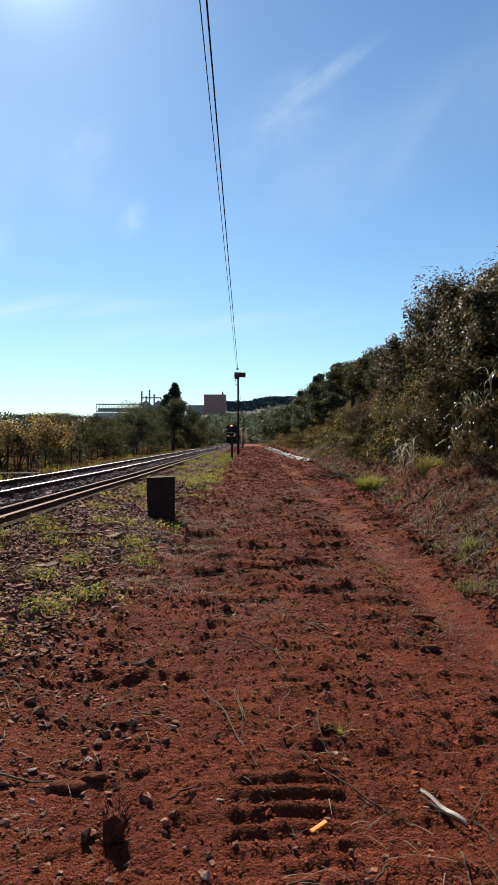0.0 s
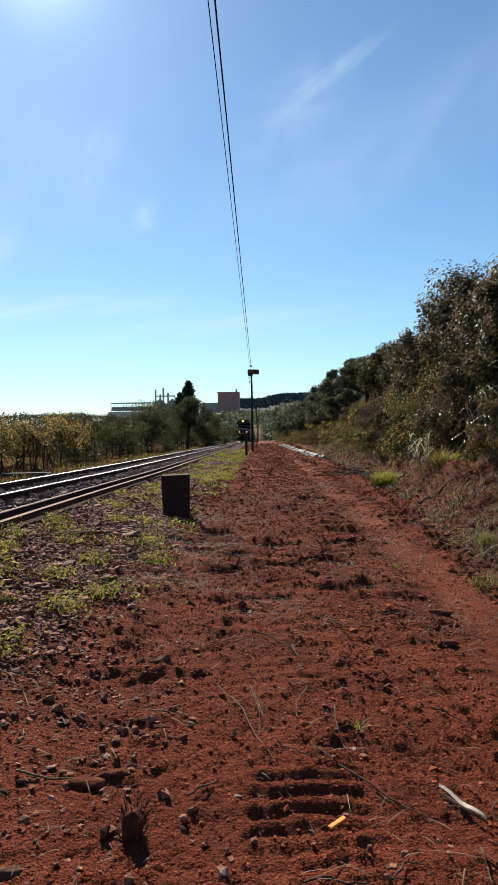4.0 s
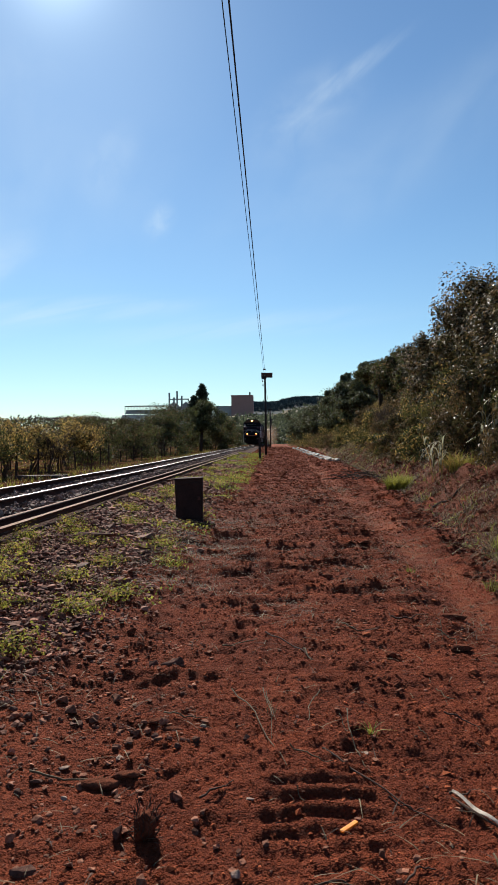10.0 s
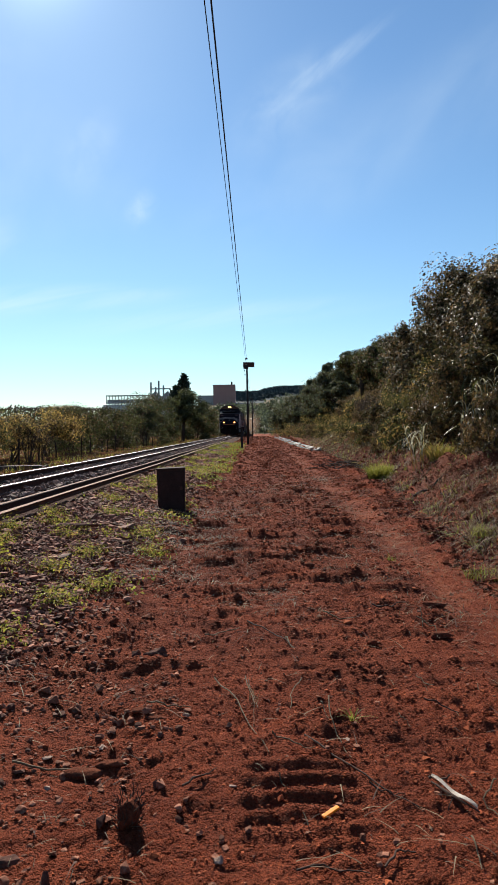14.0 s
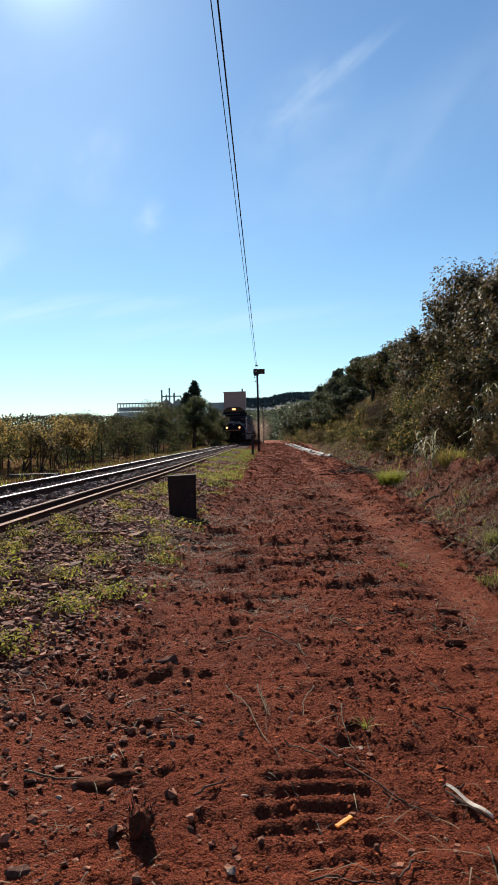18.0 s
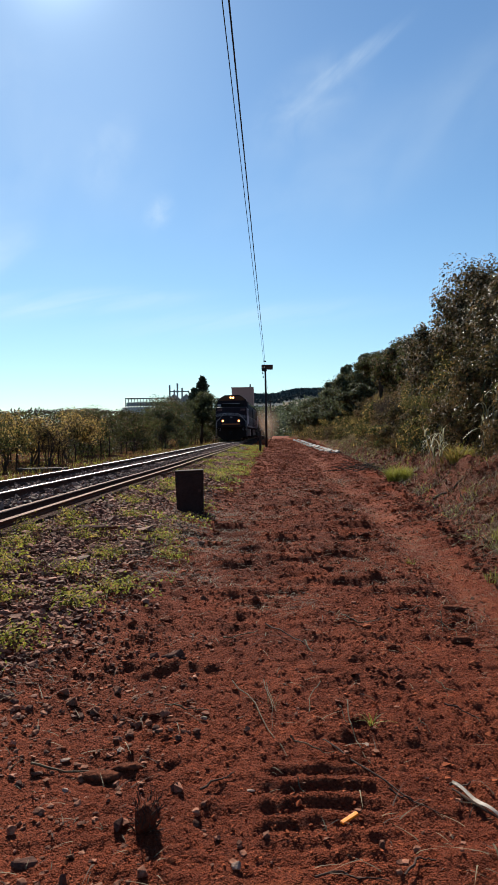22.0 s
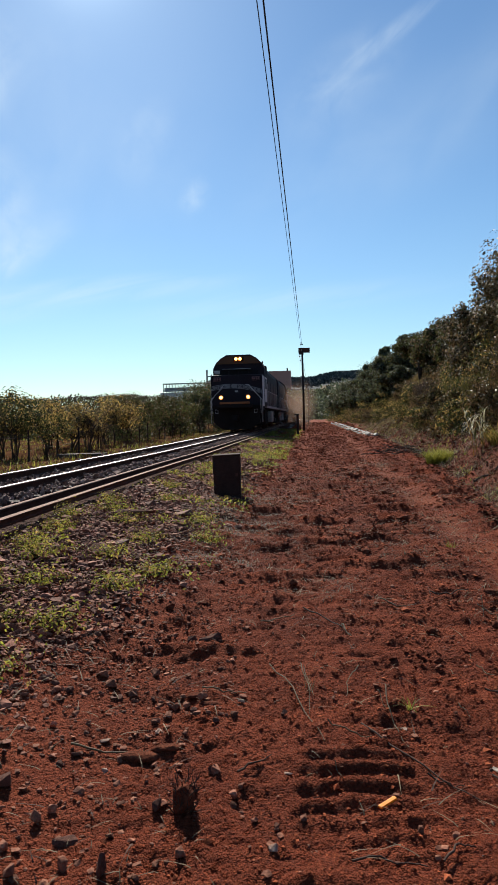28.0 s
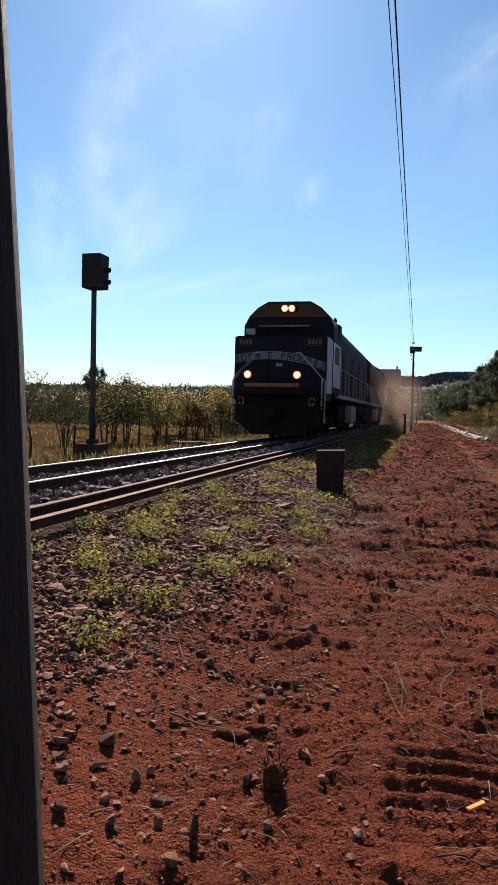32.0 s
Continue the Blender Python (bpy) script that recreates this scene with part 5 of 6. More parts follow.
def build_locomotive(name_label, lit):
    t = thing("locomotive", name_label, "locomotive")
    L = 18.5
    body = [(-HALF, 1.55), (HALF, 1.55), (HALF, 3.78), (1.38, 4.1), (1.08, 4.4), (0.72, ROOF), (-0.72, ROOF), (-1.08, 4.4), (-1.38, 4.1), (-HALF, 3.78)]
    cab = part("cab", prism(bmesh.new(), [(x, z) for x, z in body], 1.45, 3.6), NAVY, t, "dark navy full-width cab")
    # slanted nose in front of the windscreen
    bm = bmesh.new()
    v = [bm.verts.new(p) for p in ((-1.5, 0.05, 1.2), (1.5, 0.05, 1.2), (1.5, 0.08, 3.3), (-1.5, 0.08, 3.3), (-1.5, 1.46, 3.42), (1.5, 1.46, 3.42), (-1.5, 1.46, 1.2), (1.5, 1.46, 1.2))]
    for f in ((0, 1, 2, 3), (3, 2, 5, 4), (0, 3, 4, 6), (1, 7, 5, 2), (6, 4, 5, 7), (0, 6, 7, 1)):
        bm.faces.new([v[k] for k in f])
    bmesh.ops.recalc_face_normals(bm, faces=bm.faces)
    bmesh.ops.bevel(bm, geom=list(bm.edges), offset=0.05, segments=2, affect="EDGES")
    nose = part("nose", bm, NAVY, t)
    # brow with the two headlights, ochre
    bm = bmesh.new()
    prism(bm, [(-1.33, 4.06), (1.33, 4.06), (1.04, 4.37), (0.7, 4.51), (-0.7, 4.51), (-1.04, 4.37)], 1.36, 1.45)
    brow = part("brow", bm, OCHRE, t, "ochre painted brow")
    part("headlight_housing", boxed(-0.3, 0.3, 1.28, 1.37, 4.24, 4.44, 0.02), BLACK, brow)
    for x in (-0.12, 0.12):
        # added glowing disc for the glare round each headlight
        if lit:
            part("reflector", disc(0.115, pose(x, 1.275, 4.34, 90), 0.05), LAMP_GLARE, brow, "orange glowing disc standing in for lamp glare")
        part("headlight", disc(0.08, pose(x, 1.255, 4.34, 90)), HEADLIGHT if lit else CAB_GLASS, brow)
    visor = part("sun_visor", boxed(-0.95, 0.75, 1.16, 1.46, 3.73, 3.76, 0.005), PALE_PAINT, t, "pale strip over the windscreen")
    for x0, x1 in ((-1.18, -0.62), (-0.56, -0.03), (0.03, 0.56), (0.62, 1.18)):
        part("windscreen", boxed(x0, x1, 1.43, 1.46, 3.3, 3.68, 0.01), CAB_GLASS, cab)
    part("mirror", boxed(-1.45, -1.12, 1.3, 1.36, 3.46, 3.68, 0.02), PALE_PAINT, t, "bright side mirror plate")
    part("horn", tubed([(-1.42, 1.3, 3.3), (-1.42, 1.3, 3.5)], 0.06, 8), BLACK, t)
    # number boards: plain bars for the figures
    for s in (-1, 1):
        nb = part("number_board", boxed(s * 1.13 - 0.22, s * 1.13 + 0.22, 0.01, 0.09, 2.98, 3.2, 0.015), BOARD_RED, t)
        part("panel", boxed(s * 1.13 - 0.2, s * 1.13 + 0.2, 0.002, 0.012, 3.0, 3.18), NAVY, nb)
        for k in range(4):
            x = s * 1.13 - 0.15 + 0.1 * k
            part("figure_bar", boxed(x - 0.032, x + 0.032, -0.006, 0.004, 3.03, 3.15), BOARD_RED, nb)
    # motto band
    band = part("letter_band", arc_band(2.68, 2.34, 0.26, 0.02), LETTER_BAND, t, "grey curved band with dark letters")
    text = "RDEM E PROGRES"
    for k, ch in enumerate(text):
        if ch == " ":
            continue
        x = -1.36 + 2.72 * (k / (len(text) - 1))
        zc = 2.68 - 0.34 * ((x + 0.35) / 1.78) ** 2
        glyph(ch, 0.3, pose(x, 0.012, zc - 0.105, 90, math.degrees(math.atan(0.68 * (x + 0.35) / 1.78 / 1.78)), 0), NAVY, band)
    for x in (-0.77, 0.77):
        h = part("ditch_light_housing", disc(0.145, pose(x, -0.97, 2.0, 90), 0.12), BLACK, t)
        part("bracket", tubed([(x, -0.95, 1.9), (x, -0.9, 1.5)], 0.03, 6), BLACK, h)
        # added glowing disc for the glare round each ditch light
        if lit:
            part("reflector", disc(0.12, pose(x, -1.032, 2.0, 90), 0.03), LAMP_GLARE, h, "orange glowing disc standing in for lamp glare")
        part("ditch_light", disc(0.08, pose(x, -1.04, 2.0, 90), 0.03), DITCH_LIGHT if lit else CAB_GLASS, h)
    part("nose_door", boxed(-0.32, 0.32, 0.02, 0.06, 1.75, 2.45, 0.01), NAVY, nose)
    part("door_plate", boxed(-0.1, 0.1, -0.002, 0.02, 2.32, 2.42, 0.005), GREY_PAINT, nose)
    part("anticlimber_shelf", boxed(-0.95, 0.95, -1.08, -0.3, 1.4, 1.62, 0.03), BLACK, t)
    part("anticlimber", boxed(-0.85, 0.85, -1.1, -1.0, 1.62, 1.74, 0.02), ORANGE, t, "orange front beam")
    part("front_platform", boxed(-1.4, 1.4, -0.35, 0.8, 1.42, 1.56, 0.02), BLACK, t)
    bm = bmesh.new()
    prism(bm, [(-1.3, 1.42), (-1.35, 0.6), (-0.8, 0.16), (0.8, 0.16), (1.35, 0.6), (1.3, 1.42)], -0.3, -0.05)
    part("pilot", bm, BLACK, t)
    part("coupler", boxed(-0.16, 0.16, -1.3, -0.3, 0.66, 0.98, 0.05), BLACK, t)
    for s in (-1, 1):
        part("handrail", tubed([(s * 0.55, -0.12, 2.74), (s * 0.72, -0.2, 2.74), (s * 1.42, -0.22, 1.95), (s * 1.42, -0.22, 1.0)], 0.022, 8), PALE_PAINT, t, "pale front handrail")
        part("handrail", tubed([(s * 0.78, -0.05, 2.62), (s * 1.5, -0.05, 1.85), (s * 1.5, -0.05, 0.55)], 0.022, 8), PALE_PAINT, t, "pale front handrail")
        for z in (0.45, 0.75, 1.05, 1.3):
            part("step", boxed(s * 1.3 - 0.16, s * 1.3 + 0.16, -0.32, -0.02, z - 0.02, z + 0.02, 0.004), BLACK, t)
        part("lever_loop", tubed([(s * 1.05, -0.34, 1.1), (s * 1.2, -0.34, 1.12), (s * 1.22, -0.34, 1.32), (s * 1.06, -0.34, 1.3), (s * 1.05, -0.34, 1.1)], 0.014, 6), PALE_PAINT, t)
        # cab side
        p = part("nose_side_panel", boxed(s * 1.508 - 0.012, s * 1.508 + 0.01, 0.2, 1.43, 1.5, 3.28, 0.004), SIDE_PAINT, nose, "pale side panel of the nose")
        p = part("cab_side_panel", boxed(s * 1.532 - 0.01, s * 1.532 + 0.012, 1.47, 3.55, 1.75, 3.25, 0.004), SIDE_PAINT, cab, "pale cab side panel")
        part("cab_window", boxed(s * 1.546 - 0.004, s * 1.546 + 0.006, 1.9, 3.1, 2.55, 3.15, 0.003), CAB_GLASS, p)
        part("cab_side_rail", tubed([(s * 1.575, 3.5, 1.55), (s * 1.575, 3.5, 2.9)], 0.02, 6), PALE_PAINT, t)
    # long hood behind the cab
    hood = [(-1.4, 1.55), (1.4, 1.55), (1.4, 3.7), (1.32, 3.98), (1.12, 4.15), (0.8, 4.2), (-0.8, 4.2), (-1.12, 4.15), (-1.32, 3.98), (-1.4, 3.7)]
    hd = part("hood", prism(bmesh.new(), hood, 3.6, 17.2), NAVY, t, "long dark engine hood")
    for s in (-1, 1):
        for k in range(12):
            y = 4.0 + k * 1.08
            pale = k % 3 != 1
            part("hood_door" if pale else "grille", boxed(s * 1.41 - 0.012, s * 1.41 + 0.018, y, y + 0.98, 1.7, 3.22, 0.006), HAZE_BROWN if pale else BLACK, hd)
            if not pale:
                for q in range(6):
                    part("slat", boxed(s * 1.43 - 0.01, s * 1.43 + 0.02, y + 0.08, y + 0.9, 1.85 + q * 0.22, 1.9 + q * 0.22), HAZE_BROWN, hd)
        part("side_sill", boxed(s * 1.44 - 0.07, s * 1.44 + 0.07, 3.5, L - 0.6, 1.42, 1.56, 0.01), PALE_PAINT, t, "pale running board edge")
        rail = [(s * 1.5, 3.9, 2.5), (s * 1.5, 17.0, 2.5)]
        part("side_handrail", tubed(rail, 0.018, 6), PALE_PAINT, t)
        for k in range(9):
            part("rail_stanchion", tubed([(s * 1.5, 4.0 + 1.6 * k, 1.5), (s * 1.5, 4.0 + 1.6 * k, 2.5)], 0.014, 6), PALE_PAINT, t)
        bx = part("battery_box", boxed(s * 1.3 - 0.12, s * 1.3 + 0.16, 8.8, 10.9, 0.5, 1.22, 0.02), PALE_PAINT, t, "pale box below the running board")
        part("box_seam", boxed(s * 1.46 - 0.006, s * 1.46 + 0.006, 9.85, 9.9, 0.55, 1.17), BLACK, bx)
    part("walkway", boxed(-1.4, 1.4, 0.7, L - 0.5, 1.44, 1.54, 0.01), BLACK, t)
    part("fuel_tank", boxed(-1.15, 1.15, 6.8, 11.2, 0.3, 1.35, 0.12), BLACK, t)
    part("underframe", boxed(-0.7, 0.7, 0.0, L - 0.6, 1.0, 1.44, 0.03), BLACK, t)
    for k, y in enumerate((5.6, 8.2, 12.5, 14.2, 15.9)):
        part("roof_fan" if k > 1 else "roof_hatch", disc(0.55, pose(0, y, 4.24), 0.14, 24), BLACK, hd)
    part("exhaust", boxed(-0.3, 0.3, 9.8, 10.6, 4.18, 4.42, 0.03), BLACK, hd)
    part("roof_rail", tubed([(-0.98, 1.6, 4.3), (-0.98, 1.65, 4.38), (-0.98, 2.4, 4.38), (-0.98, 2.45, 4.3)], 0.014, 6), PALE_PAINT, t)
    part("side_vent_box", boxed(1.36, 1.56, 2.7, 3.5, 3.5, 3.98, 0.02), BLACK, t)
    part("cab_horn", tubed([(1.25, 3.7, 4.1), (1.25, 3.7, 4.3), (1.25, 3.95, 4.36), (1.25, 4.1, 4.25)], [0.03, 0.03, 0.035, 0.06], 10), BLACK, t)
    wheels = build_bogie(t, 3.2, (-1.5, 0.0, 1.5)) + build_bogie(t, 14.6, (-1.5, 0.0, 1.5))
    part("rear_coupler", boxed(-0.16, 0.16, L - 0.6, L, 0.66, 0.98, 0.05), BLACK, t)
    return t, wheels, L


def build_wagon():
    t = thing("hopper_wagon", "brown steel hopper wagon of the freight train", "wagon", group="wagons of the train")
    L = 13.0
    bm = bmesh.new()
    prism(bm, [(-1.3, 1.3), (-0.5, 0.8), (0.5, 0.8), (1.3, 1.3), (1.38, 3.3), (1.1, 3.65), (-1.1, 3.65), (-1.38, 3.3)], 0.6, L - 0.6)
    body = part("body", bm, WAGON, t)
    for s in (-1, 1):
        for k in range(10):
            y = 0.9 + k * 1.24
            part("rib", boxed(s * 1.38 - 0.05, s * 1.38 + 0.06, y, y + 0.1, 1.25, 3.3), WAGON, body)
        part("top_rail", boxed(s * 1.4 - 0.05, s * 1.4 + 0.05, 0.6, L - 0.6, 3.24, 3.36), WAGON, body)
    part("roof_hatch", boxed(-0.5, 0.5, 1.5, L - 1.5, 3.65, 3.8, 0.04), WAGON, body)
    part("underframe", boxed(-0.6, 0.6, 0, L, 0.75, 1.0, 0.02), BLACK, t)
    wheels = build_bogie(t, 2.4, (-0.85, 0.85), 0.42) + build_bogie(t, L - 2.4, (-0.85, 0.85), 0.42)
    return t, wheels, L


SPEED, START = 4.675, 171.75      # the nose's place along the track at 0 s


def on_track(y, reach):
    """The pose of a vehicle whose front stands at y, turned along the track."""
    x0, x1 = float(track_x(y)), float(track_x(y + reach))
    z0, z1 = float(rail_z(y)), float(rail_z(y + reach))
    return pose(x0, y, z0, math.degrees(math.atan2(z1 - z0, reach)), 0, -math.degrees(math.atan2(x1 - x0, reach)))


TRAIN = []
loco, loco_wheels, loco_len = build_locomotive("dark navy diesel locomotive with lit headlights and lettered band", True)
TRAIN.append((loco, loco_wheels, 0.0, 15.0, 0.5, False))
tail, tail_wheels, tail_len = build_locomotive("dark navy diesel locomotive coupled behind the leading one", False)
TRAIN.append((tail, tail_wheels, loco_len + 0.4, 15.0, 0.5, True))
reach = loco_len + tail_len + 1.0
wagon, wagon_wheels, wagon_len = build_wagon()
order = [o.name for o in wagon.children]
for k in range(7):
    if k == 0:
        one, ww = wagon, wagon_wheels
    else:
        one = copy_thing(wagon, Matrix())
        sets = [c for c in one.children if c.name.startswith("wheelset")]
        ww = list(zip(sets, [w[1] for w in wagon_wheels]))
    TRAIN.append((one, ww, reach + k * (wagon_len + 0.3), 9.0, 0.42, False))


# ---- dust thrown up beside the train, in thin drifting puffs ----
def dust_material():
    """Thin haze that fades out from the middle of each puff."""
    m = bpy.data.materials.new("thin_dust")
    m.use_nodes = True
    t = m.node_tree
    t.nodes.remove(t.nodes["Principled BSDF"])
    tone = (0.23, 0.165, 0.13, 1)
    d = t.nodes.new("ShaderNodeBsdfDiffuse")
    d.inputs["Color"].default_value = tone
    tl = t.nodes.new("ShaderNodeBsdfTranslucent")
    tl.inputs["Color"].default_value = tone
    both = t.nodes.new("ShaderNodeMixShader")
    both.inputs["Fac"].default_value = 0.75
    clear = t.nodes.new("ShaderNodeBsdfTransparent")
    co = t.nodes.new("ShaderNodeTexCoord")
    nz = t.nodes.new("ShaderNodeTexNoise")
    nz.inputs["Scale"].default_value, nz.inputs["Detail"].default_value = 2.0, 5.0
    flat = t.nodes.new("ShaderNodeVectorMath")
    flat.operation = "MULTIPLY"
    flat.inputs[1].default_value = (1, 0, 1)
    ln = t.nodes.new("ShaderNodeVectorMath")
    ln.operation = "LENGTH"
    fade = t.nodes.new("ShaderNodeMapRange")
    fade.interpolation_type = "SMOOTHSTEP"
    fade.inputs["From Min"].default_value, fade.inputs["From Max"].default_value = 0.0, 0.95
    fade.inputs["To Min"].default_value, fade.inputs["To Max"].default_value = 1.0, 0.0
    mr = t.nodes.new("ShaderNodeMapRange")
    mr.inputs["From Min"].default_value, mr.inputs["From Max"].default_value = 0.3, 0.75
    mr.inputs["To Min"].default_value, mr.inputs["To Max"].default_value = 0.13, 0.4
    mul_ = t.nodes.new("ShaderNodeMath")
    mul_.operation = "MULTIPLY"
    mix = t.nodes.new("ShaderNodeMixShader")
    t.links.new(co.outputs["Object"], nz.inputs["Vector"])
    t.links.new(co.outputs["Object"], flat.inputs[0])
    t.links.new(flat.outputs["Vector"], ln.inputs[0])
    t.links.new(ln.outputs["Value"], fade.inputs["Value"])
    t.links.new(nz.outputs["Fac"], mr.inputs["Value"])
    t.links.new(mr.outputs["Result"], mul_.inputs[0])
    t.links.new(fade.outputs["Result"], mul_.inputs[1])
    t.links.new(mul_.outputs[0], mix.inputs["Fac"])
    t.links.new(d.outputs["BSDF"], both.inputs[1])
    t.links.new(tl.outputs["BSDF"], both.inputs[2])
    t.links.new(clear.outputs["BSDF"], mix.inputs[1])
    t.links.new(both.outputs["Shader"], mix.inputs[2])
    t.links.new(mix.outputs["Shader"], t.nodes["Material Output"].inputs["Surface"])
    return m


DUST = dust_material()


def build_dust():
    t = thing("dust_cloud", "thin brown dust thrown up along the side of the train", "dust")
    for k in range(6):
        u = k / 5
        x, y, z = 2.0 + 1.1 * u + 0.18 * math.sin(2.3 * k), 9.0 + 32 * u, 1.0 + 1.1 * u ** 0.6 + 0.25 * math.sin(1.7 * k)
        w, h = 1.1 + 1.4 * u ** 0.7, 1.6 + 1.9 * u ** 0.6
        bm = bmesh.new()
        bmesh.ops.create_icosphere(bm, subdivisions=4, radius=1.0)
        bmesh.ops.delete(bm, geom=[v for v in bm.verts if v.co.y > 0.02], context="VERTS")
        for v in bm.verts:
            v.co.y *= 1 + 0.35 * noise.noise(v.co * 1.6 + Vector((k, 0, 0)))
        p = part("puff", bm, DUST, t, smooth=True)
        p.matrix_basis = Matrix.LocRotScale((x, y, z), None, (w, 1.6, h))
        p.visible_shadow = False
    return t


dust = build_dust()



# ---- small plants ----
def blades(name, places, heights, lean, mats, parent=None, label="", width=0.012, bend=0.5, choice=None, seg=3):
    """Thin curved grass blades, three joints each."""
    n = len(places)
    a = rng.random(n) * 2 * math.pi
    way = np.stack([np.cos(a), np.sin(a), np.zeros(n)], -1)
    side = np.stack([-np.sin(a), np.cos(a), np.zeros(n)], -1)
    h, ln = np.asarray(heights)[:, None], (np.asarray(lean) * rng.uniform(0.3, 1.3, n))[:, None]
    rows = []
    for k in range(seg + 1):
        u = k / seg
        c = np.asarray(places) + way * ln * h * u ** 1.6 + np.array([0, 0, 1.0]) * h * (u - bend * ln * u ** 2.4)
        w = width * (1 - u) ** 0.7 * h ** 0.3 + 0.0006
        rows += [c - side * w / 2, c + side * w / 2]
    v = np.stack(rows, 1)
    m = 2 * (seg + 1)
    base = (np.arange(n) * m)[:, None]
    f = np.concatenate([base + np.array([[2 * k, 2 * k + 1, 2 * k + 3, 2 * k + 2]]) for k in range(seg)], 1).reshape(-1, 4)
    idx = None if choice is None else np.repeat(choice, seg)
    return quads_object(name, v.reshape(-1, 3), f, mats, parent, label, index=idx)


def build_grasses():
    # bright grass between the box and the marker post
    n = 44000
    x, y = scatter(n, -3.2, -0.9, 11, 62, 1.3)
    keep = rng.random(n) < np.clip(2.2 * fbm(x * 1.3, y * 0.6, 4) + np.interp(y, [11, 15, 19, 24, 34, 44], [-0.55, -0.65, -0.5, 0.1, 0.3, 0.55]) + 0.25 * (x + 2), 0, 1) * np.clip((-0.85 - x + 0.25 * fbm(x, y, 2)) * 2.2, 0, 1)
    x, y = x[keep], y[keep]
    ob = blades("verge_grass", on_ground(x, y), rng.uniform(0.06, 0.19, len(x)), np.full(len(x), 0.6), [GRASS, LEAF_GREEN, STRAW], width=0.026, choice=rng.choice(3, len(x), p=[0.8, 0.12, 0.08]))
    tagged(ob, "short bright green grass along the track verge", "grass", kind="stuff")
    # creeping weeds over the stones
    n = 30000
    x, y = scatter(n, -3.0, -1.0, 3.4, 30, 1.4)
    keep = rng.random(n) < np.clip(3.6 * fbm(x * 1.6 + 5, y * 1.2 + 2, 4) - 0.45, 0, 1)
    x, y = x[keep], y[keep]
    thin = rng.random(len(x)) < np.where(y < 14, 0.62, 0.9)
    x, y = x[thin], y[thin]
    ob = leaf_mesh("creeping_weeds", on_ground(x, y, 0.03) + rng.uniform(0, 0.07, (len(x), 1)) * np.array([0, 0, 1.0]), rng.uniform(0.016, 0.036, len(x)) * (1 + y / 30), [GRASS, LEAF_GREEN, LEAF_YELLOW], choice=rng.choice(3, len(x), p=[0.65, 0.1, 0.25]), width=1.2)
    tagged(ob, "low yellow-green weeds creeping over the slope stones", "weeds", kind="stuff")
    # dead grass and roots on the bank
    n = 64000
    y = 3.5 + 66 * rng.random(n) ** 1.5
    x = bank_edge(y) + 0.1 + rng.random(n) ** 1.2 * 4.0
    keep = rng.random(n) < np.clip(0.45 + 1.4 * fbm(x * 0.9, y * 0.9 + 7, 3), 0.05, 1)
    x, y = x[keep], y[keep]
    ob = blades("bank_straw", on_ground(x, y, -0.01), rng.uniform(0.08, 0.32, len(x)), np.full(len(x), 1.5), [STRAW, TWIG, GRASS], width=0.026, bend=0.75, choice=rng.choice(3, len(x), p=[0.42, 0.4, 0.18]))
    tagged(ob, "dead grass and roots hanging over the red bank", "dry grass", kind="stuff")
    n = 9000
    y = 4.5 + 10 * rng.random(n) ** 1.2
    x = bank_edge(y) + 0.05 + rng.random(n) * 1.9
    keep = rng.random(n) < np.clip(0.5 + 1.8 * fbm(x * 1.6 + 3, y * 1.6 + 2, 3), 0.05, 1)
    x, y = x[keep], y[keep]
    ob = blades("root_mat", on_ground(x, y, 0.0), rng.uniform(0.1, 0.26, len(x)), np.full(len(x), 2.0), [STRAW, TWIG, RUST_GRASS], width=0.014, bend=0.5, choice=rng.choice(3, len(x), p=[0.4, 0.3, 0.3]))
    tagged(ob, "matted dry roots and dead grass on the dug bank", "dry grass", kind="stuff")
    n = 26000
    y = 20 + 80 * rng.random(n) ** 1.4
    x = bank_edge(y) + np.interp(y, [16, 34], [1.2, 0.35]) + rng.random(n) * 3.8
    ob = blades("bank_grass", on_ground(x, y), rng.uniform(0.12, 0.42, n), np.full(n, 0.8), [STRAW, LEAF_BROWN, LEAF_GREEN], width=0.02, choice=rng.choice(3, n, p=[0.45, 0.3, 0.25]))
    tagged(ob, "tall yellowing grass on the bank under the trees", "grass", kind="stuff")
    n = 42000
    y = 8 + 110 * rng.random(n) ** 1.6
    x = track_x(y) - 2.1 - 16 * rng.random(n) ** 1.5
    keep = rng.random(n) < np.clip(0.5 + 1.6 * fbm(x * 0.6, y * 0.5 + 3, 3), 0.05, 1)
    x, y = x[keep], y[keep]
    n = len(x)
    ob = blades("field_grass", on_ground(x, y), rng.uniform(0.1, 0.32, n), np.full(n, 0.7), [RUST_GRASS, GRASS, TWIG], width=0.025, choice=rng.choice(3, n, p=[0.3, 0.38, 0.32]))
    tagged(ob, "dry yellow grass beyond the track", "dry grass", kind="stuff")
    # low green rows across the brown field
    n = 34000
    x = -9.5 - 24 * rng.random(n)
    y = 17 + 1.3 * rng.integers(0, 32, n) + 0.22 * rng.normal(size=n) - 0.12 * x
    keep = rng.random(n) < np.clip(0.5 + 1.2 * fbm(x * 0.3, y * 0.3, 3), 0, 1)
    x, y = x[keep], y[keep]
    ob = blades("field_rows", on_ground(x, y), rng.uniform(0.06, 0.17, len(x)), np.full(len(x), 0.9), [GRASS, LEAF_GREEN, TWIG], width=0.03, choice=rng.choice(3, len(x), p=[0.4, 0.4, 0.2]))
    tagged(ob, "low yellow-green growth in rows across the brown field", "crop rows", kind="stuff")
    # straw litter lying on the red earth
    n = 38000
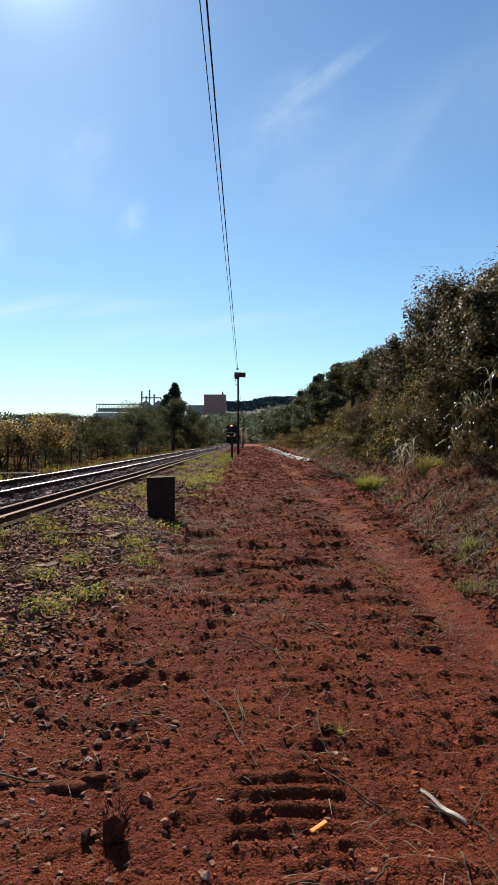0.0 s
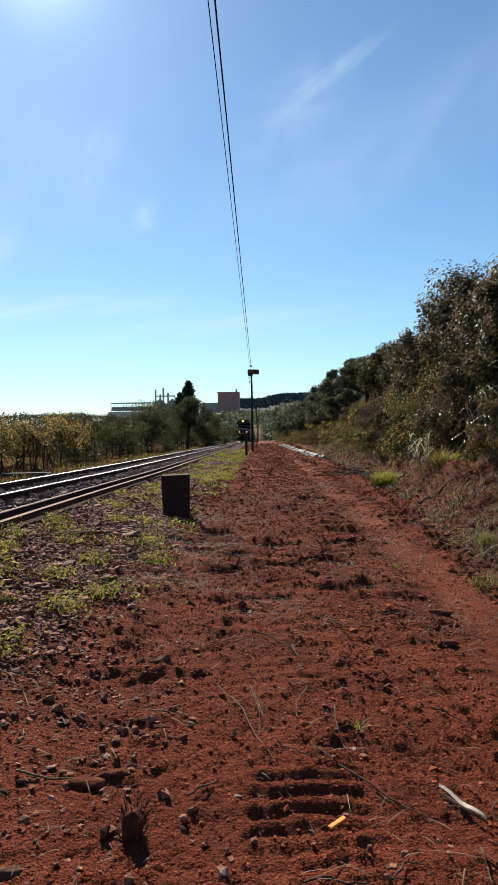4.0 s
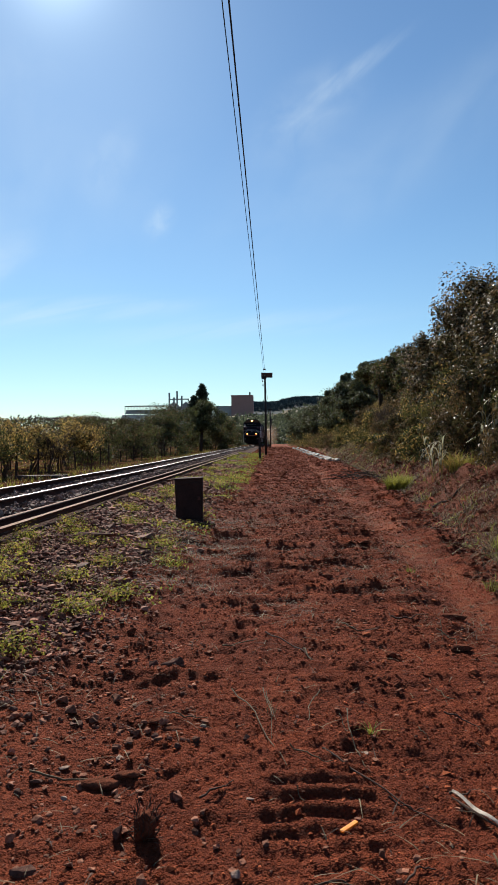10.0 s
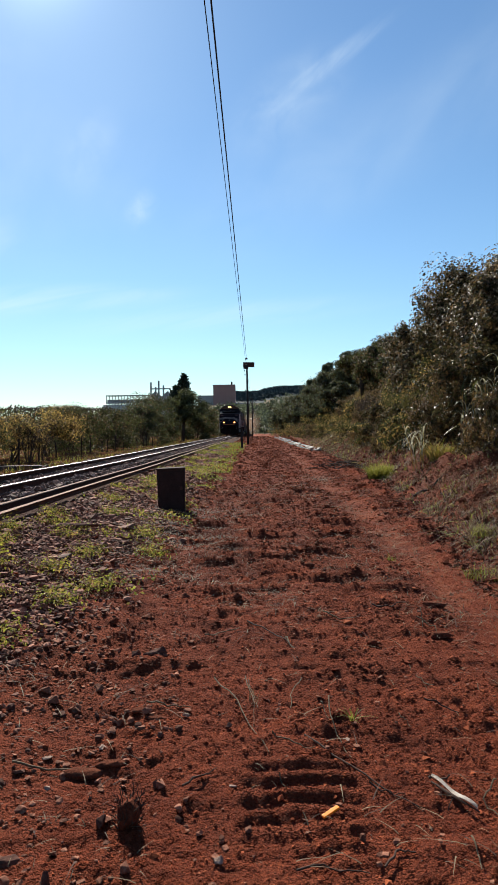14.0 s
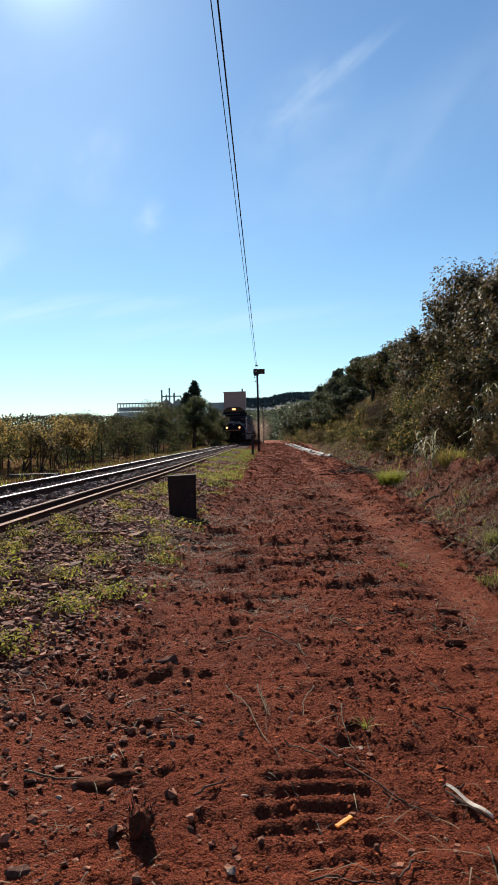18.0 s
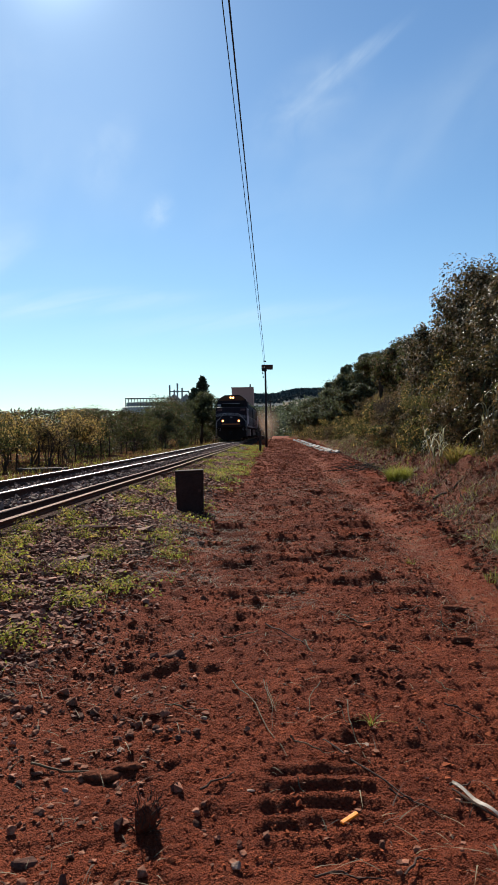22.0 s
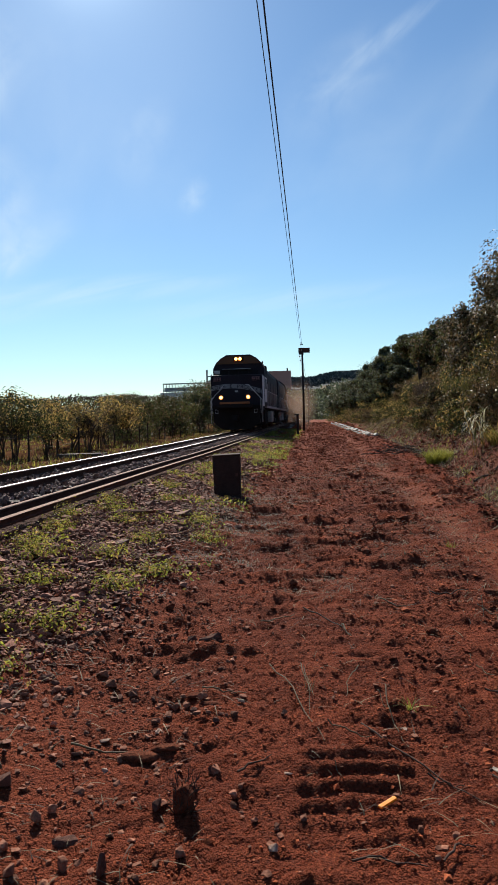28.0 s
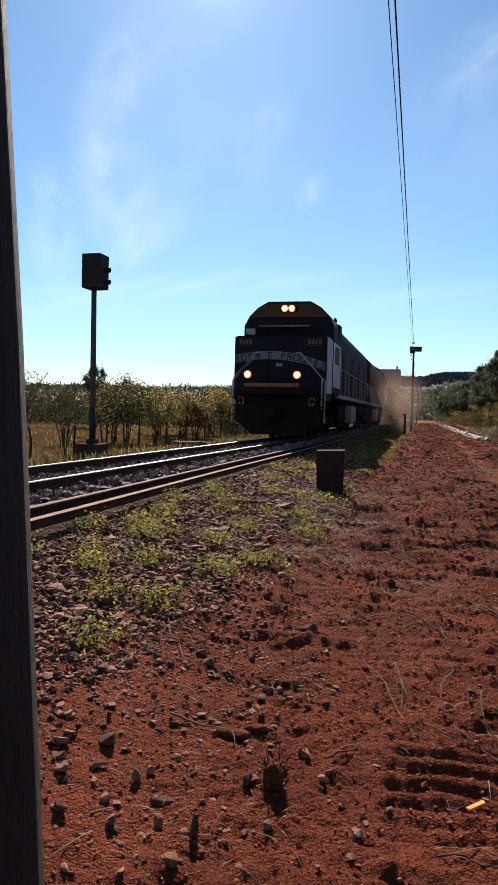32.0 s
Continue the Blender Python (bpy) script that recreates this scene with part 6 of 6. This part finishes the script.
    x, y = scatter(n, -1.9, 2.6, 1.5, 22, 1.4)
    keep = rng.random(n) < np.clip(0.2 + 1.1 * fbm(x * 1.1 + 9, y * 0.8, 3) + 2.6 * np.exp(-((x + 1.0) / 0.55) ** 2 - ((y - 10.3) / 2.6) ** 2), 0.06, 1)
    keep &= rng.random(n) < 0.3 + 0.7 * ease((y - 3) / 3)
    x, y = x[keep], y[keep]
    n = len(x)
    ob = blades("straw_litter", on_ground(x, y, 0.01), rng.uniform(0.008, 0.03, n) * (1.0 + y / 12), rng.uniform(2.5, 6.5, n), [STRAW, TWIG], width=0.017, bend=0.1, choice=rng.choice(2, n, p=[0.7, 0.3]))
    tagged(ob, "bits of straw and twig lying on the red earth", "litter", kind="stuff")


build_grasses()


def build_weeds():
    forms = []
    spots = [(-2.55, 5.2), (-2.05, 4.3), (-1.95, 6.6), (-2.75, 7.4), (-1.6, 5.6), (-2.3, 8.4), (-1.75, 3.6), (-2.85, 9.6), (-2.2, 10.6), (-1.5, 9.2), (-2.6, 3.7), (-2.95, 5.9), (-1.9, 13.4), (-2.5, 12.2), (-1.25, 8.1), (-2.4, 15.2), (-2.15, 5.4), (-2.7, 6.5), (-1.85, 7.6), (-2.45, 6.1),
             (-2.9, 4.6), (-2.35, 4.8), (-1.7, 4.5), (-1.45, 6.3), (-2.95, 8.2), (-2.6, 9.0)]
    for k, (x, y) in enumerate(spots):
        if k < 5:
            t = thing("weed", "leafy yellow-green weed growing among the slope stones", "weed", (x, y, gz(x, y)), "weeds among the stones")
            n = 260 + 40 * k
            p = rng.normal(size=(n, 3)) * np.array([0.12, 0.12, 0.04])
            p[:, 2] = np.abs(p[:, 2]) * 1.6 + 0.03
            leaf_mesh("foliage", p, rng.uniform(0.014, 0.034, n), [GRASS, LEAF_YELLOW], t, facing=p + np.array([0, 0, 0.06]) + 0.05 * rng.normal(size=(n, 3)), choice=rng.choice(2, n, p=[0.7, 0.3]), width=1.2, droop=0.2)
            bm = bmesh.new()
            for q in p[:14]:
                tube(bm, [(0, 0, -0.02), (q[0] * 0.5, q[1] * 0.5, q[2] * 0.7), tuple(q)], [0.004, 0.003, 0.002], 4, False)
            tagged(part("stem", bm, LEAF_GREEN, t), kind="stuff")
            forms.append(t)
        else:
            copy_thing(forms[k % 5], pose(x, y, gz(x, y), 0, 0, 77 * k))


build_weeds()


def build_tufts():
    for name, label, x, y, r, h, n, mats, w in (
            ("grass_clump", "bright green grass clump on the edge of the red bank", 3.45, 20.0, 0.36, 0.6, 1200, [GRASS], 0.018),
            ("grass_clump", "yellow dry grass clump on the bank", 2.94, 8.9, 0.28, 0.22, 420, [GRASS, STRAW], 0.014),
            ("grass_clump", "yellow dry grass clump on the bank", 2.55, 9.85, 0.22, 0.13, 300, [GRASS, STRAW], 0.012),
            ("grass_clump", "small green seedling clump in the wheel rut", 1.5, 8.05, 0.05, 0.12, 26, [GRASS], 0.014),
            ("grass_clump", "small fresh green grass tuft on the red earth", 0.47, 3.62, 0.02, 0.13, 16, [GRASS], 0.016),
            ("grass_clump", "withered grass tuft lying on the red earth", -0.03, 3.9, 0.05, 0.16, 12, [STRAW], 0.006),
            ("grass_clump", "dry grass clump at the bank foot", 2.4, 7.2, 0.3, 0.16, 300, [STRAW, GRASS], 0.012),
            ("grass_clump", "tall green grass at the foot of the bushes", 4.55, 17.6, 0.35, 0.7, 500, [GRASS, LEAF_YELLOW], 0.02),
            ("grass_clump", "tall green grass at the foot of the bushes", 5.5, 17.0, 0.35, 0.8, 500, [GRASS, LEAF_YELLOW], 0.02)):
        t = thing(name, label, "grass", (x, y, gz(x, y) - 0.01), "grass clumps")
        a, q = rng.random(n) * 6.283, np.sqrt(rng.random(n)) * r
        p = np.stack([q * np.cos(a), q * np.sin(a), np.full(n, -0.01)], -1)
        blades("foliage", p, h * rng.uniform(0.5, 1.1, n), np.full(n, 0.9), mats, t, width=w, choice=None if len(mats) == 1 else rng.integers(0, 2, n), seg=4)


build_tufts()


def build_cane(x, y, h, n):
    t = thing("cane_grass", "tall cane grass with long pale drooping leaves", "cane grass", (x, y, gz(x, y)), "cane grass on the bank")
    bm = bmesh.new()
    pts = []
    for k in range(n):
        a, r = random.uniform(0, 6.28), random.uniform(0, 0.25)
        top = (r * math.cos(a) * 2.0, r * math.sin(a) * 2.0, h * random.uniform(0.6, 1.0))
        tube(bm, [(r * math.cos(a), r * math.sin(a), -0.05), (r * math.cos(a) * 1.3, r * math.sin(a) * 1.3, top[2] * 0.5), top], [0.012, 0.01, 0.006], 5, False)
        pts += [Vector((r * math.cos(a), r * math.sin(a), 0)).lerp(Vector(top), random.uniform(0.35, 1.0)) for _ in range(10)]
    part("stalks", bm, LEAF_YELLOW, t)
    m = len(pts)
    blades("leaves", np.array([tuple(p) for p in pts]), rng.uniform(0.32, 0.66, m), rng.uniform(0.8, 1.3, m), [CANE_LEAF, LEAF_GREEN], t, width=0.048, bend=1.0, choice=rng.choice(2, m, p=[0.65, 0.35]), seg=6)


CANE_LEAF = material("pale_cane_leaf", (0.5, 0.47, 0.33), (0.3, 0.29, 0.17), 1.5, 0.4, bump=0, fine=8, island=0.35, spec=0.5, thin=0.4)
for cx, cy, ch, cn in ((4.0, 17.3, 1.2, 5), (4.8, 16.4, 1.7, 7), (5.2, 16.0, 2.1, 7), (5.9, 16.2, 2.3, 6)):
    build_cane(cx, cy, ch, cn)
build_special_trees()


# ---- things lying on the red earth ----
def build_stone(name, label, x, y, size, mat, stretch=(1, 0.8, 0.6), turn=0.0, tilt=0.0, sink=0.25, group="stones on the red earth", category="stone", corners=12):
    bm = bmesh.new()
    r = random.Random(int(x * 977 + y * 331))
    for _ in range(corners):
        d = Vector((r.uniform(-1, 1), r.uniform(-1, 1), r.uniform(-1, 1)))
        d = d.normalized() * r.uniform(0.75, 1.05)
        bm.verts.new(Vector((d.x * stretch[0], d.y * stretch[1], d.z * stretch[2])) * size)
    hull = bmesh.ops.convex_hull(bm, input=bm.verts)
    bmesh.ops.delete(bm, geom=[g for g in set(hull["geom_interior"] + hull["geom_unused"]) if isinstance(g, bmesh.types.BMVert)], context="VERTS")
    bmesh.ops.bevel(bm, geom=list(bm.edges), offset=size * 0.035, segments=1, affect="EDGES")
    ob = part(name, bm, mat)
    ob.matrix_basis = pose(x, y, gz(x, y) + size * stretch[2] * (0.72 - sink), tilt, tilt * 0.6, turn)
    return tagged(ob, label, category, group)


DARK_STONE = material("dark_stone", (0.13, 0.06, 0.042), (0.05, 0.024, 0.018), 12, 0.9, bump=0.5, fine=70, third=(0.26, 0.15, 0.11), spec=0.06)
PALE_STONE = material("pale_stone", (0.36, 0.25, 0.19), (0.2, 0.125, 0.09), 14, 0.85, bump=0.4, fine=80, spec=0.1)
ROOT_CLOD = material("root_clod", (0.16, 0.05, 0.026), (0.06, 0.02, 0.012), 18, 0.95, bump=1.0, fine=90, third=(0.2, 0.085, 0.045), spec=0.03)


def build_stones():
    build_stone("stone", "dark flat-topped block of stone with a pale upper face", -0.69, 4.66, 0.095, DARK_STONE, (1.0, 0.7, 0.6), 8, sink=0.1)
    build_stone("stone", "dark lump of stone beside a flat block", -0.83, 4.70, 0.06, DARK_STONE, (0.9, 0.8, 0.8), 40)
    build_stone("earth_clod", "dark upright clod of red earth bound with roots", -0.51, 2.66, 0.062, ROOT_CLOD, (0.8, 0.7, 1.15), 20, category="clod", corners=60)
    build_stone("stone", "small white chip of stone", 0.42, 3.45, 0.026, PALE_STONE, (1, 0.8, 0.5), 30)
    for x, y, s in ((-0.43, 2.98, 0.035), (-0.33, 2.79, 0.03), (-0.39, 3.74, 0.028), (-0.8, 3.47, 0.035), (-0.94, 4.06, 0.045), (-1.07, 4.77, 0.05), (-0.87, 3.07, 0.03), (-0.75, 3.52, 0.03), (-0.6, 3.7, 0.035), (-0.98, 3.72, 0.04), (-1.12, 3.78, 0.05), (-1.2, 3.9, 0.05)):
        build_stone("stone", "angular reddish-brown stone on the red earth", x, y, s, RED_STONE, (1, 0.8, random.uniform(0.55, 0.8)), random.uniform(0, 360), random.uniform(-12, 12))
    for x, y, s in ((0.54, 7.65, 0.07), (1.19, 10.0, 0.1), (0.79, 5.0, 0.05), (1.44, 5.95, 0.075), (-0.2, 6.25, 0.06), (-0.67, 6.4, 0.06), (0.73, 4.33, 0.04), (0.3, 8.6, 0.07), (-0.9, 5.6, 0.06), (-1.1, 5.3, 0.06)):
        build_stone("earth_clod", "loose clod of dark red earth", x, y, s, ROOT_CLOD, (1.1, 0.8, 0.6), random.uniform(0, 360), category="clod")
    for x, y, s, st in ((-1.24, 2.70, 0.05, (1, 0.8, 0.85)), (-0.89, 2.42, 0.05, (1.15, 0.75, 0.5)), (-0.7, 2.23, 0.045, (0.75, 0.6, 1.35)), (-1.19, 2.19, 0.05, (1, 0.8, 0.7)), (-1.0, 2.21, 0.035, (0.9, 0.8, 0.9)), (-1.19, 2.51, 0.042, (1.1, 0.8, 0.6)),
                        (-0.72, 2.06, 0.04, (1, 0.9, 0.7)), (-1.03, 2.51, 0.032, (0.7, 0.7, 1.1)), (-0.44, 3.0, 0.036, (0.8, 0.7, 0.9)), (-0.47, 2.38, 0.03, (0.9, 0.8, 0.8)), (-0.85, 2.29, 0.034, (0.8, 0.7, 1.0)), (-1.0, 2.59, 0.03, (0.8, 0.8, 0.9)), (-1.3, 2.4, 0.04, (1, 0.8, 0.6)), (-1.08, 2.33, 0.03, (1, 0.8, 0.7)), (-0.95, 2.75, 0.03, (1, 0.8, 0.6))):
        build_stone("stone", "angular brown stone half sunk in the red earth", x, y, s, RED_STONE if s < 0.045 else DARK_STONE, st, random.uniform(0, 360), random.uniform(-10, 10))
    for x, y, s, m, st in ((-0.13, 2.99, 0.024, PALE_STONE, (1.3, 0.6, 0.35)), (0.49, 2.54, 0.024, RED_STONE, (1, 0.8, 0.5)), (0.37, 2.56, 0.022, RED_STONE, (0.8, 0.8, 0.9)), (0.42, 2.47, 0.022, RED_STONE, (1.1, 0.8, 0.5)), (0.0, 2.81, 0.02, DARK_STONE, (1, 0.8, 0.6)), (-0.15, 2.59, 0.016, RED_STONE, (1, 0.8, 0.6)),
                           (-0.15, 2.41, 0.024, PALE_STONE, (1, 0.8, 0.8)), (0.72, 4.26, 0.03, RED_STONE, (1.2, 0.8, 0.5)), (0.31, 3.27, 0.018, RED_STONE, (1, 0.8, 0.6)), (-0.16, 3.53, 0.026, DARK_STONE, (0.8, 0.8, 1)), (-0.76, 3.35, 0.028, PALE_STONE, (1.2, 0.8, 0.4)), (-0.8, 3.46, 0.026, RED_STONE, (1.1, 0.8, 0.6)), (-0.99, 3.21, 0.03, PALE_STONE, (1.3, 0.8, 0.35)),
                           (-0.91, 2.96, 0.02, PALE_STONE, (1.1, 0.8, 0.7)), (-0.61, 2.66, 0.034, DARK_STONE, (0.8, 0.8, 1.0)), (-0.33, 2.74, 0.026, RED_STONE, (0.9, 0.7, 0.8)), (-0.45, 2.98, 0.034, DARK_STONE, (0.8, 0.7, 1.0)), (-0.39, 3.66, 0.022, PALE_STONE, (1.1, 0.8, 0.6)), (-0.15, 2.6, 0.018, RED_STONE, (1, 0.8, 0.6))):
        build_stone("stone", "small angular stone on the red earth", x, y, s, m, st, 40 * x + 300 * y, 6)
    r = random.Random(23)
    for k in range(24):
        u = k / 23
        build_stone("stone", "angular reddish-brown stone in a row of dug-up stones", -1.42 + 1.0 * u + r.uniform(-0.03, 0.03), 3.62 + 0.1 * math.sin(5 * u) + r.uniform(-0.06, 0.06), r.uniform(0.016, 0.038), RED_STONE if k % 3 else DARK_STONE, (1, 0.75, r.uniform(0.5, 0.85)), r.uniform(0, 360), r.uniform(-20, 20))
    for k in range(16):
        build_stone("stone", "flat reddish slab of stone lying on the red earth", -1.62 + r.uniform(0, 0.42), 4.55 + r.uniform(0, 0.5), r.uniform(0.03, 0.06), RED_STONE if k % 4 else DARK_STONE, (1.1, 0.8, 0.35), r.uniform(0, 360), r.uniform(-22, 22))
    for x, y, s in ((-0.80, 3.10, 0.07), (-0.68, 3.16, 0.05), (-0.55, 3.66, 0.05), (-0.64, 3.74, 0.045), (1.3, 5.1, 0.07), (1.42, 4.2, 0.06), (1.5, 6.1, 0.08)):
        build_stone("earth_clod", "long dark clod of earth turned up on the path", x, y, s, ROOT_CLOD, (1.5, 0.7, 0.45), r.uniform(-20, 20), sink=0.35, category="clod", corners=44)
    build_stone("flat_rock", "flat brown rock lying on the stony slope", -2.14, 6.8, 0.15, DARK_STONE, (1.2, 0.8, 0.35), 20, 12, category="rock")
    build_stone("flat_rock", "broad dark slab of rock on the stony slope", -2.35, 8.9, 0.3, DARK_STONE, (1.75, 0.4, 0.25), -12, 3, category="rock")


build_stones()
build_stone("earth_clod", "dark lump of earth against the foot of the trackside box", -1.17, 12.25, 0.12, DARK_STONE, (1.2, 0.8, 0.6), 30, category="clod")


def build_roots():
    """Short dead roots bristling from the upright clod."""
    r = random.Random(5)
    t = bpy.data.objects["earth_clod"]
    for k in range(60):
        a, z = r.uniform(0, 6.28), r.uniform(-0.03, 0.07)
        p = Vector((0.045 * math.cos(a), 0.04 * math.sin(a), z))
        q = p + Vector((r.uniform(-0.02, 0.02) + 0.02 * math.cos(a), r.uniform(-0.02, 0.02) + 0.02 * math.sin(a), r.uniform(0.01, 0.05)))
        part("root", tubed([p, p.lerp(q, 0.6) + Vector((0.003, 0, 0)), q], [0.0022, 0.0018, 0.001], 4), TWIG, t)


build_roots()


def build_litter():
    # a torn strip of pale bark
    t = thing("bark_strip", "torn strip of pale bark with a dark underside", "bark", (0.79, 2.88, gz(0.79, 2.88) + 0.012))
    bm = bmesh.new()
    row = []
    for k in range(9):
        u = k / 8
        w = 0.007 * math.sin(math.pi * min(1, u * 0.9 + 0.06)) + 0.003
        c = Vector((-0.06 + 0.115 * u, 0.13 - 0.26 * u, 0.006 * math.sin(u * 9) + 0.01))
        s = Vector((0.9, 0.4, 0)) * w
        row.append([bm.verts.new(c - s), bm.verts.new(c + Vector((0, 0, 0.010))), bm.verts.new(c + s), bm.verts.new(c - Vector((0, 0, 0.008)))])
    for a, b in zip(row, row[1:]):
        for j in range(4):
            bm.faces.new((a[j], b[j], b[(j + 1) % 4], a[(j + 1) % 4]))
    bm.faces.new(row[0])
    bm.faces.new(row[-1][::-1])
    bmesh.ops.recalc_face_normals(bm, faces=bm.faces)
    part("strip", bm, PALE_BARK, t)
    part("dark_side", tubed([(-0.07, 0.10, 0.0), (-0.02, 0.0, 0.0), (0.06, -0.14, 0.0)], [0.003, 0.007, 0.003], 6), TWIG, t)
    # an orange splinter
    t = thing("orange_splinter", "small bright orange splinter of plastic", "plastic scrap", (0.27, 2.74, gz(0.27, 2.74) + 0.03))
    p = part("splinter", boxed(-0.042, 0.042, -0.009, 0.009, -0.003, 0.006, 0.002), ORANGE_SCRAP, t)
    p.rotation_euler = (0.15, -0.15, radians(38))
    # twigs and straws: their bends, how far the tip stands up, thickness
    for pts, rise, r, m in (
            (((-0.28, 4.19), (-0.14, 3.87), (-0.05, 3.51), (0.04, 3.25)), 0.03, 0.004, STRAW), (((-0.09, 4.11), (-0.03, 3.72), (-0.04, 3.55)), 0.07, 0.003, STRAW), (((-0.07, 4.11), (-0.01, 3.72)), 0.06, 0.003, STRAW),
            (((0.25, 4.21), (0.17, 3.96), (0.16, 3.76)), 0.04, 0.004, STRAW), (((0.05, 3.4), (0.16, 3.33), (0.25, 3.29)), 0.01, 0.004, STRAW), (((0.36, 3.76), (0.36, 3.55), (0.41, 3.22)), 0.05, 0.004, STRAW), (((0.32, 3.75), (0.35, 3.61)), 0.02, 0.003, STRAW),
            (((0.21, 3.42), (0.38, 3.15), (0.52, 2.95), (0.63, 2.82)), 0.01, 0.005, TWIG), (((0.46, 2.98), (0.52, 2.93), (0.59, 2.9)), 0.01, 0.004, TWIG), (((0.89, 3.83), (0.97, 3.78), (1.04, 3.71)), 0.02, 0.005, TWIG), (((0.72, 3.66), (0.75, 3.53)), 0.01, 0.003, STRAW),
            (((0.42, 2.37), (0.49, 2.48), (0.54, 2.46)), 0.02, 0.005, TWIG), (((0.12, 2.36), (0.2, 2.4), (0.27, 2.38), (0.37, 2.37)), 0.01, 0.004, TWIG), (((0.18, 5.03), (0.23, 4.83)), 0.01, 0.006, STRAW), (((0.94, 4.26), (1.0, 4.08)), 0.01, 0.004, STRAW),
            (((0.76, 2.53), (0.74, 2.36)), 0.01, 0.004, STRAW), (((0.72, 3.01), (0.81, 3.02)), 0.0, 0.007, TWIG), (((0.08, 3.02), (0.11, 2.94)), 0.01, 0.003, STRAW), (((-0.1, 5.42), (0.12, 5.11), (0.24, 4.84)), 0.02, 0.006, TWIG),
            (((-1.1, 3.08), (-0.95, 3.1), (-0.8, 3.14)), 0.01, 0.006, STRAW), (((-0.62, 3.8), (-0.5, 3.78), (-0.38, 3.79)), 0.01, 0.005, STRAW), (((-0.33, 2.95), (-0.25, 3.02), (-0.2, 3.08)), 0.01, 0.005, TWIG), (((1.2, 5.4), (1.3, 5.25), (1.28, 5.1)), 0.04, 0.005, STRAW), (((1.25, 5.5), (1.22, 5.3)), 0.05, 0.004, STRAW),
            (((0.95, 6.0), (1.1, 5.9), (1.3, 6.05)), 0.02, 0.007, TWIG), (((0.5, 5.65), (0.62, 5.5), (0.75, 5.55)), 0.02, 0.006, STRAW), (((-0.4, 5.1), (-0.3, 5.2), (-0.15, 5.25)), 0.02, 0.006, STRAW), (((1.0, 3.0), (0.9, 2.85), (0.93, 2.7)), 0.02, 0.004, STRAW)):
        way = []
        for j in range(9):
            u = j / 8 * (len(pts) - 1)
            k = min(int(u), len(pts) - 2)
            x, y = (pts[k][q] + (pts[k + 1][q] - pts[k][q]) * (u - k) for q in (0, 1))
            way.append((x + 0.004 * math.sin(5 * u + x * 40), y, gz(x, y) + r + 0.006 + rise * (1 - j / 8) ** 1.5))
        tagged(part("twig", tubed(way, [r * (1 - 0.07 * j) for j in range(9)], 6), m), "thin dry pale straw lying on the red earth" if m is STRAW else "thin dark dry twig lying on the red earth", "twig", "twigs on the red earth")
    # a heap of dark cut brush at the path's edge
    t = thing("brush_heap", "low heap of dark cut brush at the path edge", "brush heap", (3.0, 25.5, gz(3.0, 25.5)))
    bm = bmesh.new()
    r = random.Random(11)
    for k in range(70):
        x, y = r.gauss(0, 0.45), r.gauss(0, 0.5)
        a, e, ln = r.uniform(0, 6.28), r.uniform(-0.1, 0.6), r.uniform(0.3, 0.8)
        z0 = 0.22 * math.exp(-(x * x + y * y) / 0.5) * r.random()
        tube(bm, [(x, y, z0), (x + ln * 0.5 * math.cos(a), y + ln * 0.5 * math.sin(a), z0 + ln * 0.35 * e + 0.03), (x + ln * math.cos(a), y + ln * math.sin(a), z0 + ln * 0.5 * e)], [0.012, 0.01, 0.004], 4, False)
    tagged(part("brush", bm, BARK, t), kind="stuff")
    # a broken branch on the bank
    pts = [(3.1 + 0.09 * k, 14.2 + 0.1 * math.sin(k), gz(3.1 + 0.09 * k, 14.2 + 0.1 * math.sin(k)) + 0.05) for k in range(10)]
    tagged(part("branch", tubed(pts, [0.022, 0.022, 0.02, 0.02, 0.019, 0.018, 0.016, 0.014, 0.011, 0.007], 7), GREY_TWIG), "broken grey branch lying on the bank", "branch")


PALE_BARK = material("pale_bark", (0.6, 0.52, 0.42), (0.4, 0.32, 0.24), 12, 0.8, bump=0.3, fine=60)
ORANGE_SCRAP = material("orange_scrap", (0.95, 0.3, 0.012), (0.85, 0.24, 0.01), 10, 0.5, bump=0.1, fine=60)
build_litter()


def motions():
    """Everything that moves: the camera, the train, its wheels and its dust."""
    walk(cam, [(r[0], hold(*r[1:])) for r in ROWS], EXPOSURES)
    for one, sets, behind, base, radius, turned in TRAIN:
        rows = []
        for k in range(33):
            y = START - SPEED * k + behind
            rows.append((float(k), on_track(y, base) @ (pose(0, loco_len - 0.6, 0, 0, 0, 180) if turned else Matrix())))
        walk(one, rows)
    for one, sets, behind, base, radius, turned in TRAIN:
        step = 0.125
        for w, place in sets:
            walk(w, [(k * step, pose(*place, (1 if turned else -1) * math.degrees(k * step * SPEED / radius) % 360)) for k in range(257)])
    walk(dust, [(float(k), on_track(START - SPEED * k, 15.0)) for k in range(33)])


motions()
